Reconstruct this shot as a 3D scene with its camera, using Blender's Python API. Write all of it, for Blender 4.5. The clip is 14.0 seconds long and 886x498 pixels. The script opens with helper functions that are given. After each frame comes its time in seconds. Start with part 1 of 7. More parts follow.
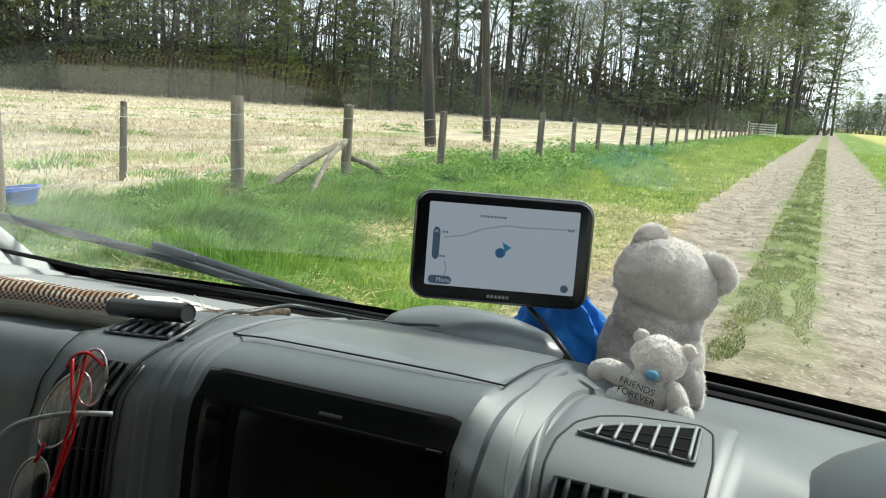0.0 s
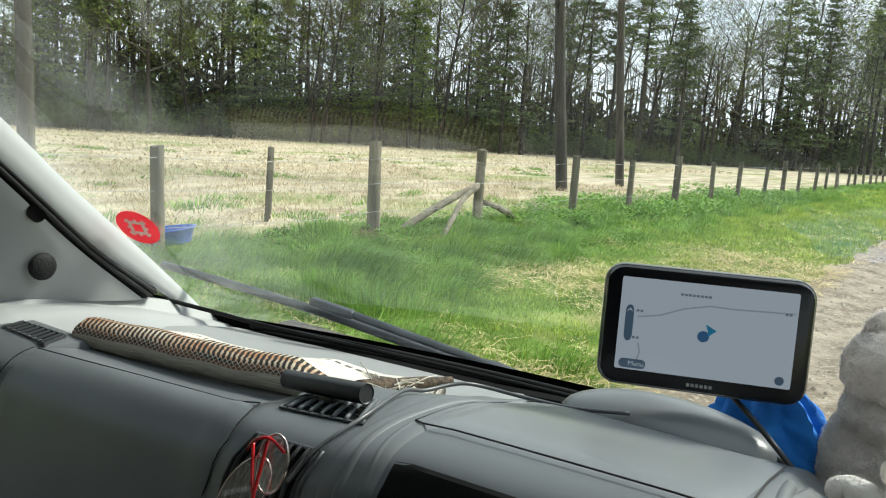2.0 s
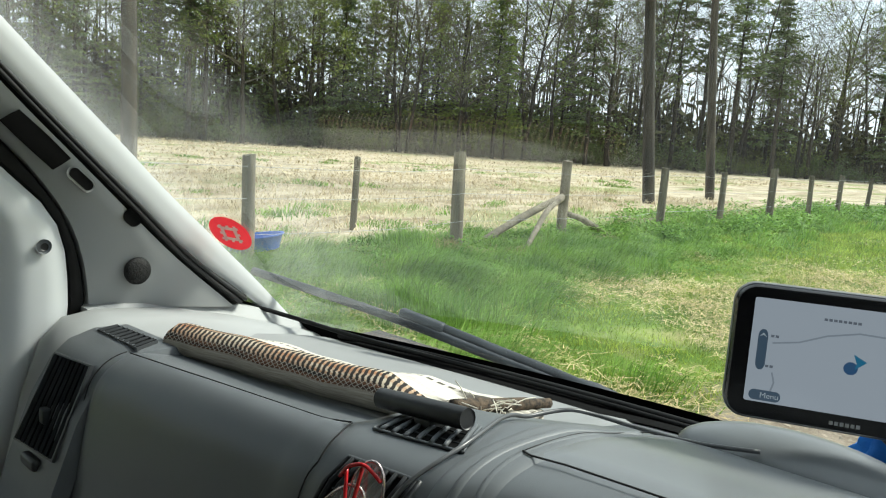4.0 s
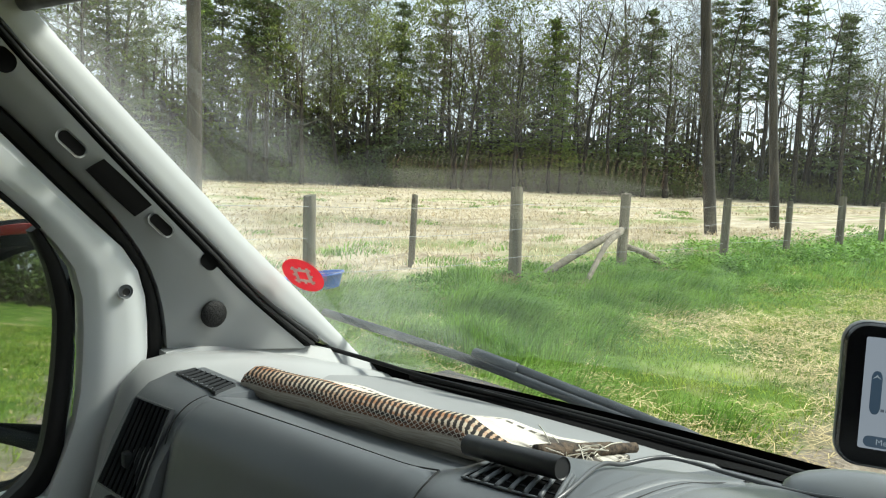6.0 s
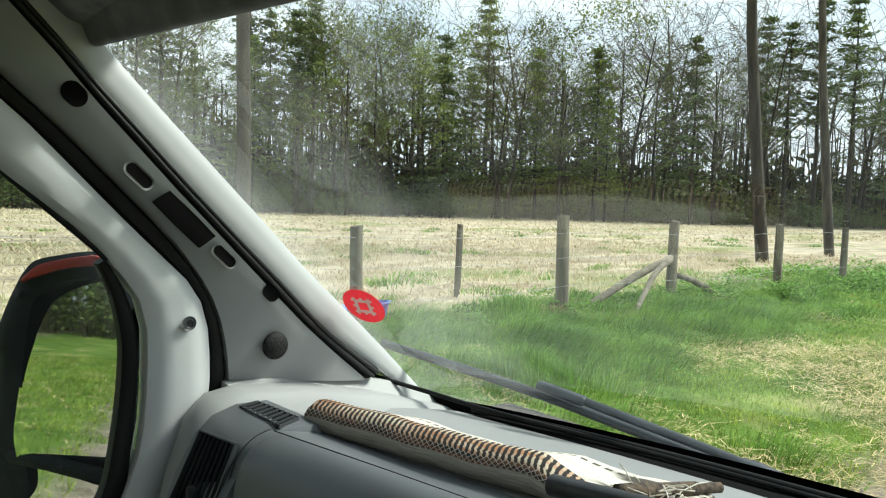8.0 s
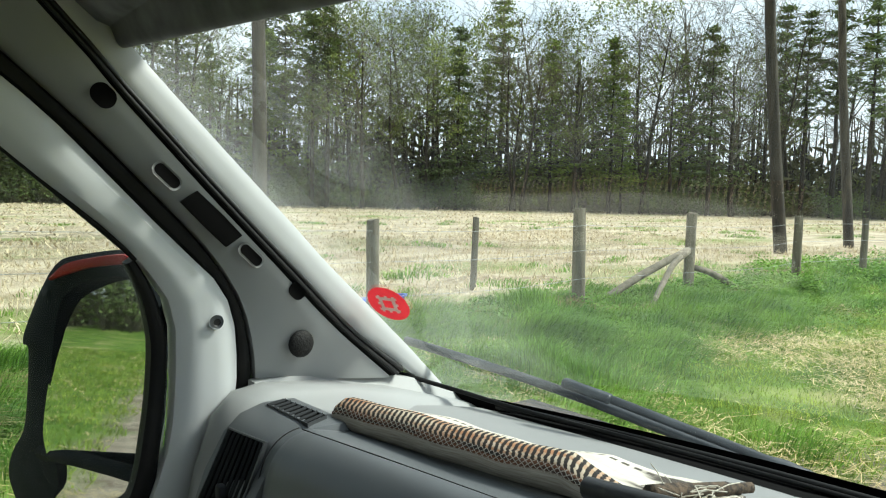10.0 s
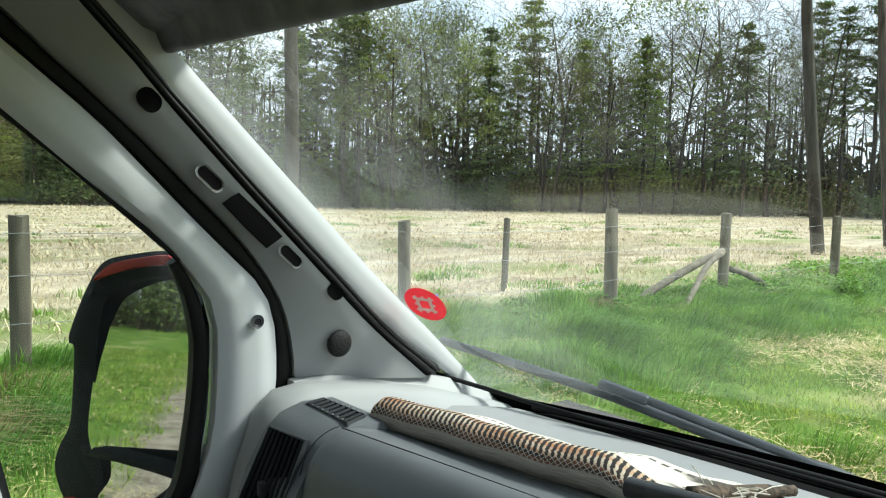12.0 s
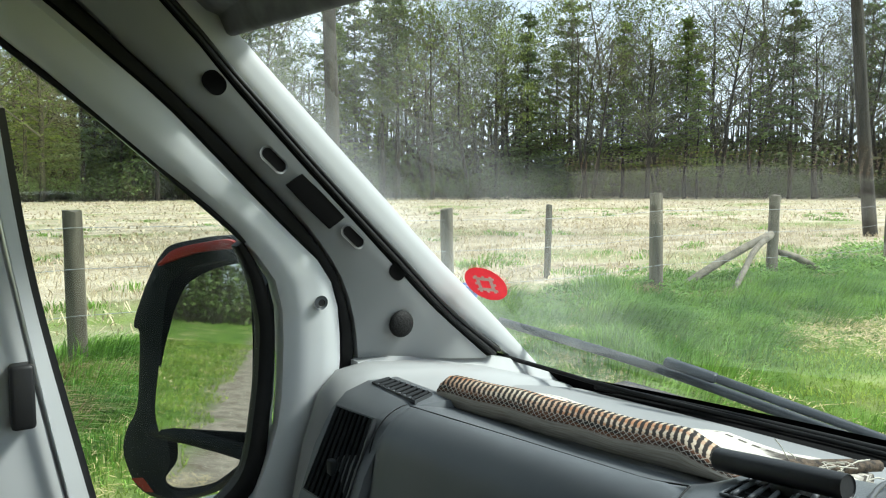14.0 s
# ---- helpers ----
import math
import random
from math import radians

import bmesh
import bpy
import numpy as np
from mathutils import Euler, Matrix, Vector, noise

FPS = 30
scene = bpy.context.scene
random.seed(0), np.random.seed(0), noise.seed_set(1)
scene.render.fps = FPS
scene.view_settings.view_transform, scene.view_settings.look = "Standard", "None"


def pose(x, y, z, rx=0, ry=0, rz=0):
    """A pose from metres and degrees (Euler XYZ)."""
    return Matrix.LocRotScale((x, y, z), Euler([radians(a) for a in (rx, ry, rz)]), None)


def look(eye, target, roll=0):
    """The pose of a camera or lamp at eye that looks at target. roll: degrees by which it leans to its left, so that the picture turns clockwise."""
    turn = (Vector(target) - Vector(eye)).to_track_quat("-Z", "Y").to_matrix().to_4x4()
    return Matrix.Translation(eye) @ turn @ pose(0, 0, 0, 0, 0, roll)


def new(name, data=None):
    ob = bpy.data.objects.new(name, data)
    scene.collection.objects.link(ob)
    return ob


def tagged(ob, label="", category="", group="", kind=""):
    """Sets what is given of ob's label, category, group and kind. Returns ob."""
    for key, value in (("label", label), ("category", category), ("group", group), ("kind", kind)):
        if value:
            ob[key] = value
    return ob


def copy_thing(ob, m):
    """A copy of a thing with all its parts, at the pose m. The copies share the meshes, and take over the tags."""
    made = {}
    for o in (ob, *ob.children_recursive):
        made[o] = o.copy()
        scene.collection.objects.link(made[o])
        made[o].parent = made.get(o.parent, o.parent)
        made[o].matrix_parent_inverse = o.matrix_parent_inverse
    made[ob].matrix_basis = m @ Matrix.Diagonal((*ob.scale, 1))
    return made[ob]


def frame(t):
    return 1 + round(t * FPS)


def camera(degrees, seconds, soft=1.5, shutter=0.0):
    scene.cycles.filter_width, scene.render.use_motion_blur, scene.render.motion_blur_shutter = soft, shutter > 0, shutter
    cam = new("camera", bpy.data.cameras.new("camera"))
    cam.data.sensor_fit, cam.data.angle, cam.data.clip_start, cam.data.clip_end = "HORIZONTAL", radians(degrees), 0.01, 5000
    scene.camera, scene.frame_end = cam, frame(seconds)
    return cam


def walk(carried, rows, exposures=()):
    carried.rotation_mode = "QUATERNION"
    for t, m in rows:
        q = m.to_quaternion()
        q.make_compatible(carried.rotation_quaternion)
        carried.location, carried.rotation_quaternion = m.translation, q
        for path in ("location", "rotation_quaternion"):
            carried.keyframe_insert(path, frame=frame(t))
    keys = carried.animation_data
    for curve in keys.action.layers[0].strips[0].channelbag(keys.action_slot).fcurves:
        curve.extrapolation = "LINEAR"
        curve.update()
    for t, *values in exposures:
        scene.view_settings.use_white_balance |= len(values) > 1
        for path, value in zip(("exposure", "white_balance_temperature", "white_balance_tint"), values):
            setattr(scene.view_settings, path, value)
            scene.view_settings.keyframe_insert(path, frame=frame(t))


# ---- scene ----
cam = camera(60.5, 14.0, soft=1.15)
# seconds, place in metres, turn in degrees
PATH = [
    (0, 0, 0, 1.65, 78.92, -3.91, 26.7),
    (0.5, -0.0038, 0.0161, 1.6669, 80.33, -3.52, 29.01),
    (1, -0.0235, 0.0154, 1.6828, 81.55, -3.27, 31.7),
    (1.5, -0.0523, 0.0182, 1.6657, 81.28, -3.79, 34.3),
    (2, -0.0716, 0.0225, 1.664, 81.49, -3.66, 36.38),
    (2.5, -0.0788, 0.0348, 1.6773, 82.41, -3.44, 38.01),
    (3, -0.0909, 0.044, 1.6701, 82.45, -3.71, 39.58),
    (5.5, -0.1351, 0.0491, 1.6524, 82.59, -2.86, 46.34),
    (6, -0.138, 0.0421, 1.6583, 84.36, -2.4, 46.77),
    (6.5, -0.1403, 0.0428, 1.6521, 85.37, -1.97, 47.42),
    (7, -0.1427, 0.0403, 1.659, 85.98, -1.81, 47.98),
    (7.5, -0.1628, 0.0384, 1.6544, 86.5, -1.83, 49.37),
    (10, -0.1796, 0.0282, 1.6617, 85.9, -1.4, 51.17),
    (10.5, -0.1867, 0.0165, 1.661, 85.65, -1.89, 52.05),
    (11, -0.1989, 0.0174, 1.6581, 85.49, -2.13, 52.73),
    (11.5, -0.171, 0.016, 1.6674, 85.96, -1.58, 53.06),
    (12, -0.1805, 0.0182, 1.6617, 85.92, -1.21, 53.46),
    (12.5, -0.1872, 0.0109, 1.6581, 85.46, -0.9, 54.03),
    (13, -0.2003, 0.0007, 1.6469, 84.61, -0.49, 54.52),
    (13.5, -0.1675, 0.0179, 1.6484, 84.55, 0.23, 54.86),
    (14, -0.1993, -0.0015, 1.6478, 85.07, 0, 56.42),
]
walk(cam, [(t, pose(x, y, z, rx, ry, rz)) for t, x, y, z, rx, ry, rz in PATH], [(0.0, 1.03, 6250, 0.0), (2.5, 0.93, 6250, 0.0), (5.5, 1.01, 6250, 0.0), (7.0, 0.92, 6200, -1.0), (10.0, 0.95, 6150, -2.0), (14.0, 1.09, 5900, -1.0)])

# ---- world and sun: a bright, thinly clouded spring day ----
SUN_EL, SUN_AZ = radians(46), radians(28)
world = bpy.data.worlds.new("sky")
world.use_nodes = True
scene.world = world
wn, wl = world.node_tree.nodes, world.node_tree.links
wn.clear()
w_out = wn.new("ShaderNodeOutputWorld")
w_bg = wn.new("ShaderNodeBackground")
w_sky = wn.new("ShaderNodeTexSky")
w_sky.sky_type = "NISHITA"
w_sky.sun_disc = False
w_sky.sun_elevation, w_sky.sun_rotation = SUN_EL, SUN_AZ
w_sky.air_density, w_sky.dust_density = 1.0, 2.5
w_tc = wn.new("ShaderNodeTexCoord")
w_map = wn.new("ShaderNodeMapping")
w_map.inputs["Scale"].default_value = (1.2, 1.2, 3.2)
w_noise = wn.new("ShaderNodeTexNoise")
w_noise.inputs["Scale"].default_value = 2.6
w_noise.inputs["Detail"].default_value = 7
w_noise.inputs["Roughness"].default_value = 0.58
w_ramp = wn.new("ShaderNodeValToRGB")
w_ramp.color_ramp.elements[0].position, w_ramp.color_ramp.elements[0].color = 0.36, (0.45, 0.45, 0.45, 1)
w_ramp.color_ramp.elements[1].position, w_ramp.color_ramp.elements[1].color = 0.56, (1, 1, 1, 1)
w_mix = wn.new("ShaderNodeMix")
w_mix.data_type = "RGBA"
w_mix.inputs[7].default_value = (6.6, 6.9, 7.35, 1)
wl.new(w_tc.outputs["Generated"], w_map.inputs["Vector"])
wl.new(w_map.outputs["Vector"], w_noise.inputs["Vector"])
wl.new(w_noise.outputs["Fac"], w_ramp.inputs["Fac"])
wl.new(w_ramp.outputs["Color"], w_mix.inputs[0])
wl.new(w_sky.outputs["Color"], w_mix.inputs[6])
wl.new(w_mix.outputs[2], w_bg.inputs["Color"])
w_bg.inputs["Strength"].default_value = 0.10
wl.new(w_bg.outputs["Background"], w_out.inputs["Surface"])

sun = new("sun", bpy.data.lights.new("sun", "SUN"))
sun.data.energy, sun.data.angle, sun.data.color = 2.9, radians(12), (1.0, 0.95, 0.86)
sun.matrix_world = look((0, 0, 60), (-60 * math.sin(SUN_AZ) / math.tan(SUN_EL), -60 * math.cos(SUN_AZ) / math.tan(SUN_EL), 0))


# ---- materials ----
def srgb(r, g, b):
    """Linear colour from an 8-bit screen colour."""
    return tuple(((c / 255 + 0.055) / 1.055) ** 2.4 if c > 10 else c / 255 / 12.92 for c in (r, g, b))


def surface(name, low, high, scale=6.0, rough=0.6, rough_var=0.1, metal=0.0, bump=0.15, bump_scale=80.0, depth=0.002,
            random=0.0, island=0.0, spec=0.5, stretch=(1, 1, 1), detail=6.0, trans=0.0):
    """A material that wanders between two colours, with a fine relief. random, island: how far objects or loose pieces differ."""
    m = bpy.data.materials.new(name)
    m.use_nodes = True
    n, l = m.node_tree.nodes, m.node_tree.links
    b = n["Principled BSDF"]
    tc = n.new("ShaderNodeTexCoord")
    mp = n.new("ShaderNodeMapping")
    mp.inputs["Scale"].default_value = stretch
    l.new(tc.outputs["Object"], mp.inputs["Vector"])
    big = n.new("ShaderNodeTexNoise")
    big.inputs["Scale"].default_value, big.inputs["Detail"].default_value = scale, detail
    l.new(mp.outputs["Vector"], big.inputs["Vector"])
    ramp = n.new("ShaderNodeValToRGB")
    ramp.color_ramp.elements[0].position, ramp.color_ramp.elements[0].color = 0.32, (*low, 1)
    ramp.color_ramp.elements[1].position, ramp.color_ramp.elements[1].color = 0.68, (*high, 1)
    l.new(big.outputs["Fac"], ramp.inputs["Fac"])
    colour = ramp.outputs["Color"]
    for amount, kind, socket in ((random, "ShaderNodeObjectInfo", "Random"), (island, "ShaderNodeNewGeometry", "Random Per Island")):
        if amount:
            src = n.new(kind)
            rng = n.new("ShaderNodeMapRange")
            rng.inputs["To Min"].default_value, rng.inputs["To Max"].default_value = 1 - amount, 1 + amount
            l.new(src.outputs[socket], rng.inputs["Value"])
            hsv = n.new("ShaderNodeHueSaturation")
            l.new(rng.outputs["Result"], hsv.inputs["Value"])
            l.new(colour, hsv.inputs["Color"])
            colour = hsv.outputs["Color"]
    l.new(colour, b.inputs["Base Color"])
    fine = n.new("ShaderNodeTexNoise")
    fine.inputs["Scale"].default_value, fine.inputs["Detail"].default_value = bump_scale, 3.0
    l.new(mp.outputs["Vector"], fine.inputs["Vector"])
    rr = n.new("ShaderNodeMapRange")
    rr.inputs["To Min"].default_value, rr.inputs["To Max"].default_value = max(0.02, rough - rough_var), min(1, rough + rough_var)
    l.new(big.outputs["Fac"], rr.inputs["Value"])
    l.new(rr.outputs["Result"], b.inputs["Roughness"])
    if bump:
        bp = n.new("ShaderNodeBump")
        bp.inputs["Strength"].default_value, bp.inputs["Distance"].default_value = bump, depth
        l.new(fine.outputs["Fac"], bp.inputs["Height"])
        l.new(bp.outputs["Normal"], b.inputs["Normal"])
    b.inputs["Metallic"].default_value = metal
    b.inputs["Specular IOR Level"].default_value = spec
    if trans:
        b.inputs["Subsurface Weight"].default_value = 0.0
        t = n.new("ShaderNodeBsdfTranslucent")
        l.new(colour, t.inputs["Color"])
        mix = n.new("ShaderNodeMixShader")
        mix.inputs[0].default_value = trans
        l.new(b.outputs[0], mix.inputs[1])
        l.new(t.outputs[0], mix.inputs[2])
        l.new(mix.outputs[0], n["Material Output"].inputs["Surface"])
    return m


def pane_material(name, gloss=1.0, dust=0.02, film=0.0):
    """Clear glass as a thin sheet: it lets light straight through, mirrors by Fresnel and carries a little dust."""
    m = bpy.data.materials.new(name)
    m.use_nodes = True
    n, l = m.node_tree.nodes, m.node_tree.links
    n.clear()
    out = n.new("ShaderNodeOutputMaterial")
    clear = n.new("ShaderNodeBsdfTransparent")
    clear.inputs["Color"].default_value = (0.95, 0.97, 0.955, 1)
    shine = n.new("ShaderNodeBsdfGlossy")
    shine.inputs["Roughness"].default_value = 0.012
    fr = n.new("ShaderNodeFresnel")
    fr.inputs["IOR"].default_value = 1.52
    mul = n.new("ShaderNodeMath")
    mul.operation, mul.use_clamp = "MULTIPLY", True
    mul.inputs[1].default_value = gloss
    l.new(fr.outputs[0], mul.inputs[0])
    mix = n.new("ShaderNodeMixShader")
    l.new(mul.outputs[0], mix.inputs[0])
    l.new(clear.outputs[0], mix.inputs[1])
    l.new(shine.outputs[0], mix.inputs[2])
    dirt = n.new("ShaderNodeBsdfDiffuse")
    dirt.inputs["Color"].default_value = (0.62, 0.62, 0.58, 1)
    haze = n.new("ShaderNodeBsdfTranslucent")
    haze.inputs["Color"].default_value = (0.62, 0.62, 0.58, 1)
    dd = n.new("ShaderNodeMixShader")
    dd.inputs[0].default_value = 0.6
    l.new(dirt.outputs[0], dd.inputs[1])
    l.new(haze.outputs[0], dd.inputs[2])
    tc = n.new("ShaderNodeTexCoord")
    ns = n.new("ShaderNodeTexNoise")
    ns.inputs["Scale"].default_value, ns.inputs["Detail"].default_value = 3.5, 5
    l.new(tc.outputs["Object"], ns.inputs["Vector"])
    rg = n.new("ShaderNodeMapRange")
    rg.inputs["From Min"].default_value, rg.inputs["From Max"].default_value = 0.45, 0.75
    rg.inputs["To Min"].default_value, rg.inputs["To Max"].default_value = dust * 0.25, dust * 2.5
    l.new(ns.outputs["Fac"], rg.inputs["Value"])
    specks = n.new("ShaderNodeTexVoronoi")
    specks.inputs["Scale"].default_value = 120
    l.new(tc.outputs["Object"], specks.inputs["Vector"])
    sp = n.new("ShaderNodeMapRange")
    sp.inputs["From Min"].default_value, sp.inputs["From Max"].default_value = 0.10, 0.04
    sp.inputs["To Min"].default_value, sp.inputs["To Max"].default_value = 0.0, dust * 5
    l.new(specks.outputs["Distance"], sp.inputs["Value"])
    tot = n.new("ShaderNodeMath")
    tot.operation = "ADD"
    l.new(rg.outputs[0], tot.inputs[0])
    l.new(sp.outputs[0], tot.inputs[1])
    total = tot.outputs[0]
    if film:
        # dust and dried drops in the corner that the wiper does not reach
        sep = n.new("ShaderNodeSeparateXYZ")
        l.new(tc.outputs["Object"], sep.inputs[0])
        wave = n.new("ShaderNodeTexNoise")
        wave.inputs["Scale"].default_value, wave.inputs["Detail"].default_value = 9.0, 4
        l.new(tc.outputs["Object"], wave.inputs["Vector"])
        edge = n.new("ShaderNodeMath")
        edge.operation = "MULTIPLY_ADD"
        edge.inputs[1].default_value = 0.10
        l.new(wave.outputs["Fac"], edge.inputs[0])
        l.new(sep.outputs[0], edge.inputs[2])
        corner = n.new("ShaderNodeMapRange")
        corner.interpolation_type = "SMOOTHSTEP"
        corner.inputs["From Min"].default_value, corner.inputs["From Max"].default_value = -0.770, -0.85
        corner.inputs["To Max"].default_value = film
        l.new(edge.outputs[0], corner.inputs["Value"])
        drops = n.new("ShaderNodeTexVoronoi")
        drops.inputs["Scale"].default_value = 210
        l.new(tc.outputs["Object"], drops.inputs["Vector"])
        patch = n.new("ShaderNodeMapRange")
        patch.inputs["From Min"].default_value, patch.inputs["From Max"].default_value = 0.46, 0.60
        l.new(ns.outputs["Fac"], patch.inputs["Value"])
        dot = n.new("ShaderNodeMapRange")
        dot.inputs["From Min"].default_value, dot.inputs["From Max"].default_value = 0.22, 0.12
        dot.inputs["To Max"].default_value = 3.0
        l.new(drops.outputs["Distance"], dot.inputs["Value"])
        dm = n.new("ShaderNodeMath")
        dm.operation = "MULTIPLY_ADD"
        dm.inputs[2].default_value = 1.0
        l.new(dot.outputs[0], dm.inputs[0])
        l.new(patch.outputs[0], dm.inputs[1])
        cm = n.new("ShaderNodeMath")
        cm.operation = "MULTIPLY"
        l.new(corner.outputs[0], cm.inputs[0])
        l.new(dm.outputs[0], cm.inputs[1])
        sm = n.new("ShaderNodeMath")
        sm.operation, sm.use_clamp = "ADD", True
        l.new(total, sm.inputs[0])
        l.new(cm.outputs[0], sm.inputs[1])
        total = sm.outputs[0]
    mix2 = n.new("ShaderNodeMixShader")
    l.new(total, mix2.inputs[0])
    l.new(mix.outputs[0], mix2.inputs[1])
    l.new(dd.outputs[0], mix2.inputs[2])
    l.new(mix2.outputs[0], out.inputs["Surface"])
    return m


M_GREY = surface("light_grey_plastic", (0.29, 0.297, 0.297), (0.335, 0.342, 0.342), 3, 0.55, 0.06, bump=0.12, bump_scale=900, depth=0.0006)
M_DECK = surface("grey_deck_plastic", (0.21, 0.215, 0.215), (0.255, 0.26, 0.26), 4, 0.6, 0.08, bump=0.15, bump_scale=900, depth=0.0006)
M_DOOR = surface("pale_grey_door_trim", (0.55, 0.565, 0.57), (0.61, 0.625, 0.63), 3, 0.5, 0.06, bump=0.1, bump_scale=900, depth=0.0005)
M_PAINT = surface("white_body_paint", (0.46, 0.47, 0.475), (0.53, 0.54, 0.545), 3, 0.35, 0.05, bump=0.02, bump_scale=300, depth=0.0004)
M_DASH = surface("grained_dark_grey_plastic", (0.097, 0.105, 0.113), (0.127, 0.136, 0.145), 5, 0.42, 0.07, bump=0.35, bump_scale=1500, depth=0.0005, spec=0.35)
M_DASH2 = surface("satin_grey_plastic", (0.105, 0.112, 0.118), (0.138, 0.146, 0.153), 5, 0.46, 0.06, bump=0.25, bump_scale=1700, depth=0.0004, spec=0.4)
M_TRAY = surface("smooth_tray_plastic", (0.148, 0.158, 0.166), (0.19, 0.20, 0.21), 5, 0.30, 0.06, bump=0.15, bump_scale=1700, depth=0.0003)
M_BLACK = surface("black_plastic", (0.010, 0.010, 0.011), (0.016, 0.016, 0.017), 8, 0.45, 0.1, bump=0.2, bump_scale=500, depth=0.0005)
M_RUBBER = surface("black_rubber", (0.006, 0.006, 0.006), (0.013, 0.013, 0.013), 10, 0.6, 0.1, spec=0.2, bump=0.2, bump_scale=300, depth=0.0005)
M_WIPER = surface("dull_wiper_black", (0.022, 0.027, 0.034), (0.05, 0.058, 0.068), 20, 0.42, 0.1, bump=0.2, bump_scale=300, depth=0.0005)
M_GLOSSB = surface("gloss_black", (0.002, 0.002, 0.003), (0.004, 0.004, 0.005), 4, 0.24, 0.06, bump=0, spec=0.15)
M_HEADL = surface("speckled_grey_cloth", (0.20, 0.20, 0.195), (0.34, 0.335, 0.325), 30, 0.9, 0.05, bump=0.3, bump_scale=600, depth=0.001)
M_STEEL = surface("bare_metal", (0.55, 0.56, 0.57), (0.65, 0.66, 0.67), 20, 0.3, 0.1, metal=1.0, bump=0.05)
M_RED = surface("red_plastic", (0.20, 0.012, 0.010), (0.26, 0.018, 0.013), 20, 0.5, 0.1, bump=0.05, spec=0.15)
M_PANE = pane_material("window_glass", 1.6, 0.010, 0.085)
M_SIDE = pane_material("side_glass", 1.0, 0.006)


# ---- mesh helpers ----
def np_mesh(name, verts, faces, material, smooth=False):
    me = bpy.data.meshes.new(name)
    me.from_pydata([tuple(v) for v in verts], [], [tuple(f) for f in faces])
    me.materials.append(material)
    if smooth:
        me.polygons.foreach_set("use_smooth", [True] * len(me.polygons))
    me.update()
    return me


def tri_mesh(name, tris, material, group=3):
    """A mesh of loose triangles or quads: tris is an array (n, group, 3)."""
    n = len(tris)
    me = bpy.data.meshes.new(name)
    me.vertices.add(n * group)
    me.vertices.foreach_set("co", np.asarray(tris, dtype=np.float32).ravel())
    me.loops.add(n * group)
    me.loops.foreach_set("vertex_index", np.arange(n * group, dtype=np.int32))
    me.polygons.add(n)
    me.polygons.foreach_set("loop_start", np.arange(0, n * group, group, dtype=np.int32))
    me.update(calc_edges=True)
    me.materials.append(material)
    return me


def part(name, bm, material, parent=None, label="", smooth=True):
    """One bmesh as one mesh object under a thing or a part."""
    me = bpy.data.meshes.new(name)
    bm.to_mesh(me)
    bm.free()
    for mm in (material if isinstance(material, (list, tuple)) else [material]):
        me.materials.append(mm)
    if smooth:
        me.polygons.foreach_set("use_smooth", [True] * len(me.polygons))
        me.set_sharp_from_angle(angle=radians(38))
    ob = new(name, me)
    if parent is not None:
        ob.parent = parent
    return tagged(ob, label)


def piece(name, me, parent=None, label=""):
    ob = new(name, me)
    if parent is not None:
        ob.parent = parent
    return tagged(ob, label)


def thing(name, label, category, group="", kind="", at=(0, 0, 0)):
    ob = new(name)
    ob.location = at
    ob.empty_display_size = 0.05
    return tagged(ob, label, category, group, kind)


def tube_arrays(path, radii, sides, closed=True):
    """Vertices and faces of a tube along a path."""
    path = np.asarray(path, float)
    k = len(path)
    tan = np.gradient(path, axis=0)
    tan /= np.linalg.norm(tan, axis=1)[:, None] + 1e-9
    ref = np.array([0.0, 0.0, 1.0]) if abs(tan[0][2]) < 0.8 else np.array([1.0, 0.0, 0.0])
    verts, faces = [], []
    u = np.cross(tan[0], ref)
    u /= np.linalg.norm(u) + 1e-9
    for i in range(k):
        u = u - tan[i] * (u @ tan[i])
        u /= np.linalg.norm(u) + 1e-9
        v = np.cross(tan[i], u)
        for s in range(sides):
            a = 2 * math.pi * s / sides
            verts.append(path[i] + radii[i] * (math.cos(a) * u + math.sin(a) * v))
    for i in range(k - 1):
        for s in range(sides):
            t = (s + 1) % sides
            faces.append((i * sides + s, i * sides + t, (i + 1) * sides + t, (i + 1) * sides + s))
    if closed:
        faces.append(tuple(range(sides))[::-1])
        faces.append(tuple((k - 1) * sides + s for s in range(sides)))
    return verts, faces


class Soup:
    """Collects tubes and faces into one mesh."""

    def __init__(self):
        self.v, self.f = [], []

    def tube(self, path, radii, sides=6, closed=True):
        if not hasattr(radii, "__len__"):
            radii = [radii] * len(path)
        v, f = tube_arrays(path, radii, sides, closed)
        o = len(self.v)
        self.v += v
        self.f += [tuple(i + o for i in q) for q in f]

    def mesh(self, name, material, smooth=True):
        return np_mesh(name, self.v, self.f, material, smooth)


def smooth_path(points, steps=6):
    """A Catmull-Rom curve through a few points."""
    p = [np.array(q, float) for q in points]
    p = [2 * p[0] - p[1]] + p + [2 * p[-1] - p[-2]]
    out = []
    for i in range(1, len(p) - 2):
        for s in range(steps):
            t = s / steps
            out.append(0.5 * (2 * p[i] + (p[i + 1] - p[i - 1]) * t + (2 * p[i - 1] - 5 * p[i] + 4 * p[i + 1] - p[i + 2]) * t * t
                              + (3 * p[i] - 3 * p[i + 1] + p[i + 2] - p[i - 1]) * t ** 3))
    out.append(p[-2])
    return out


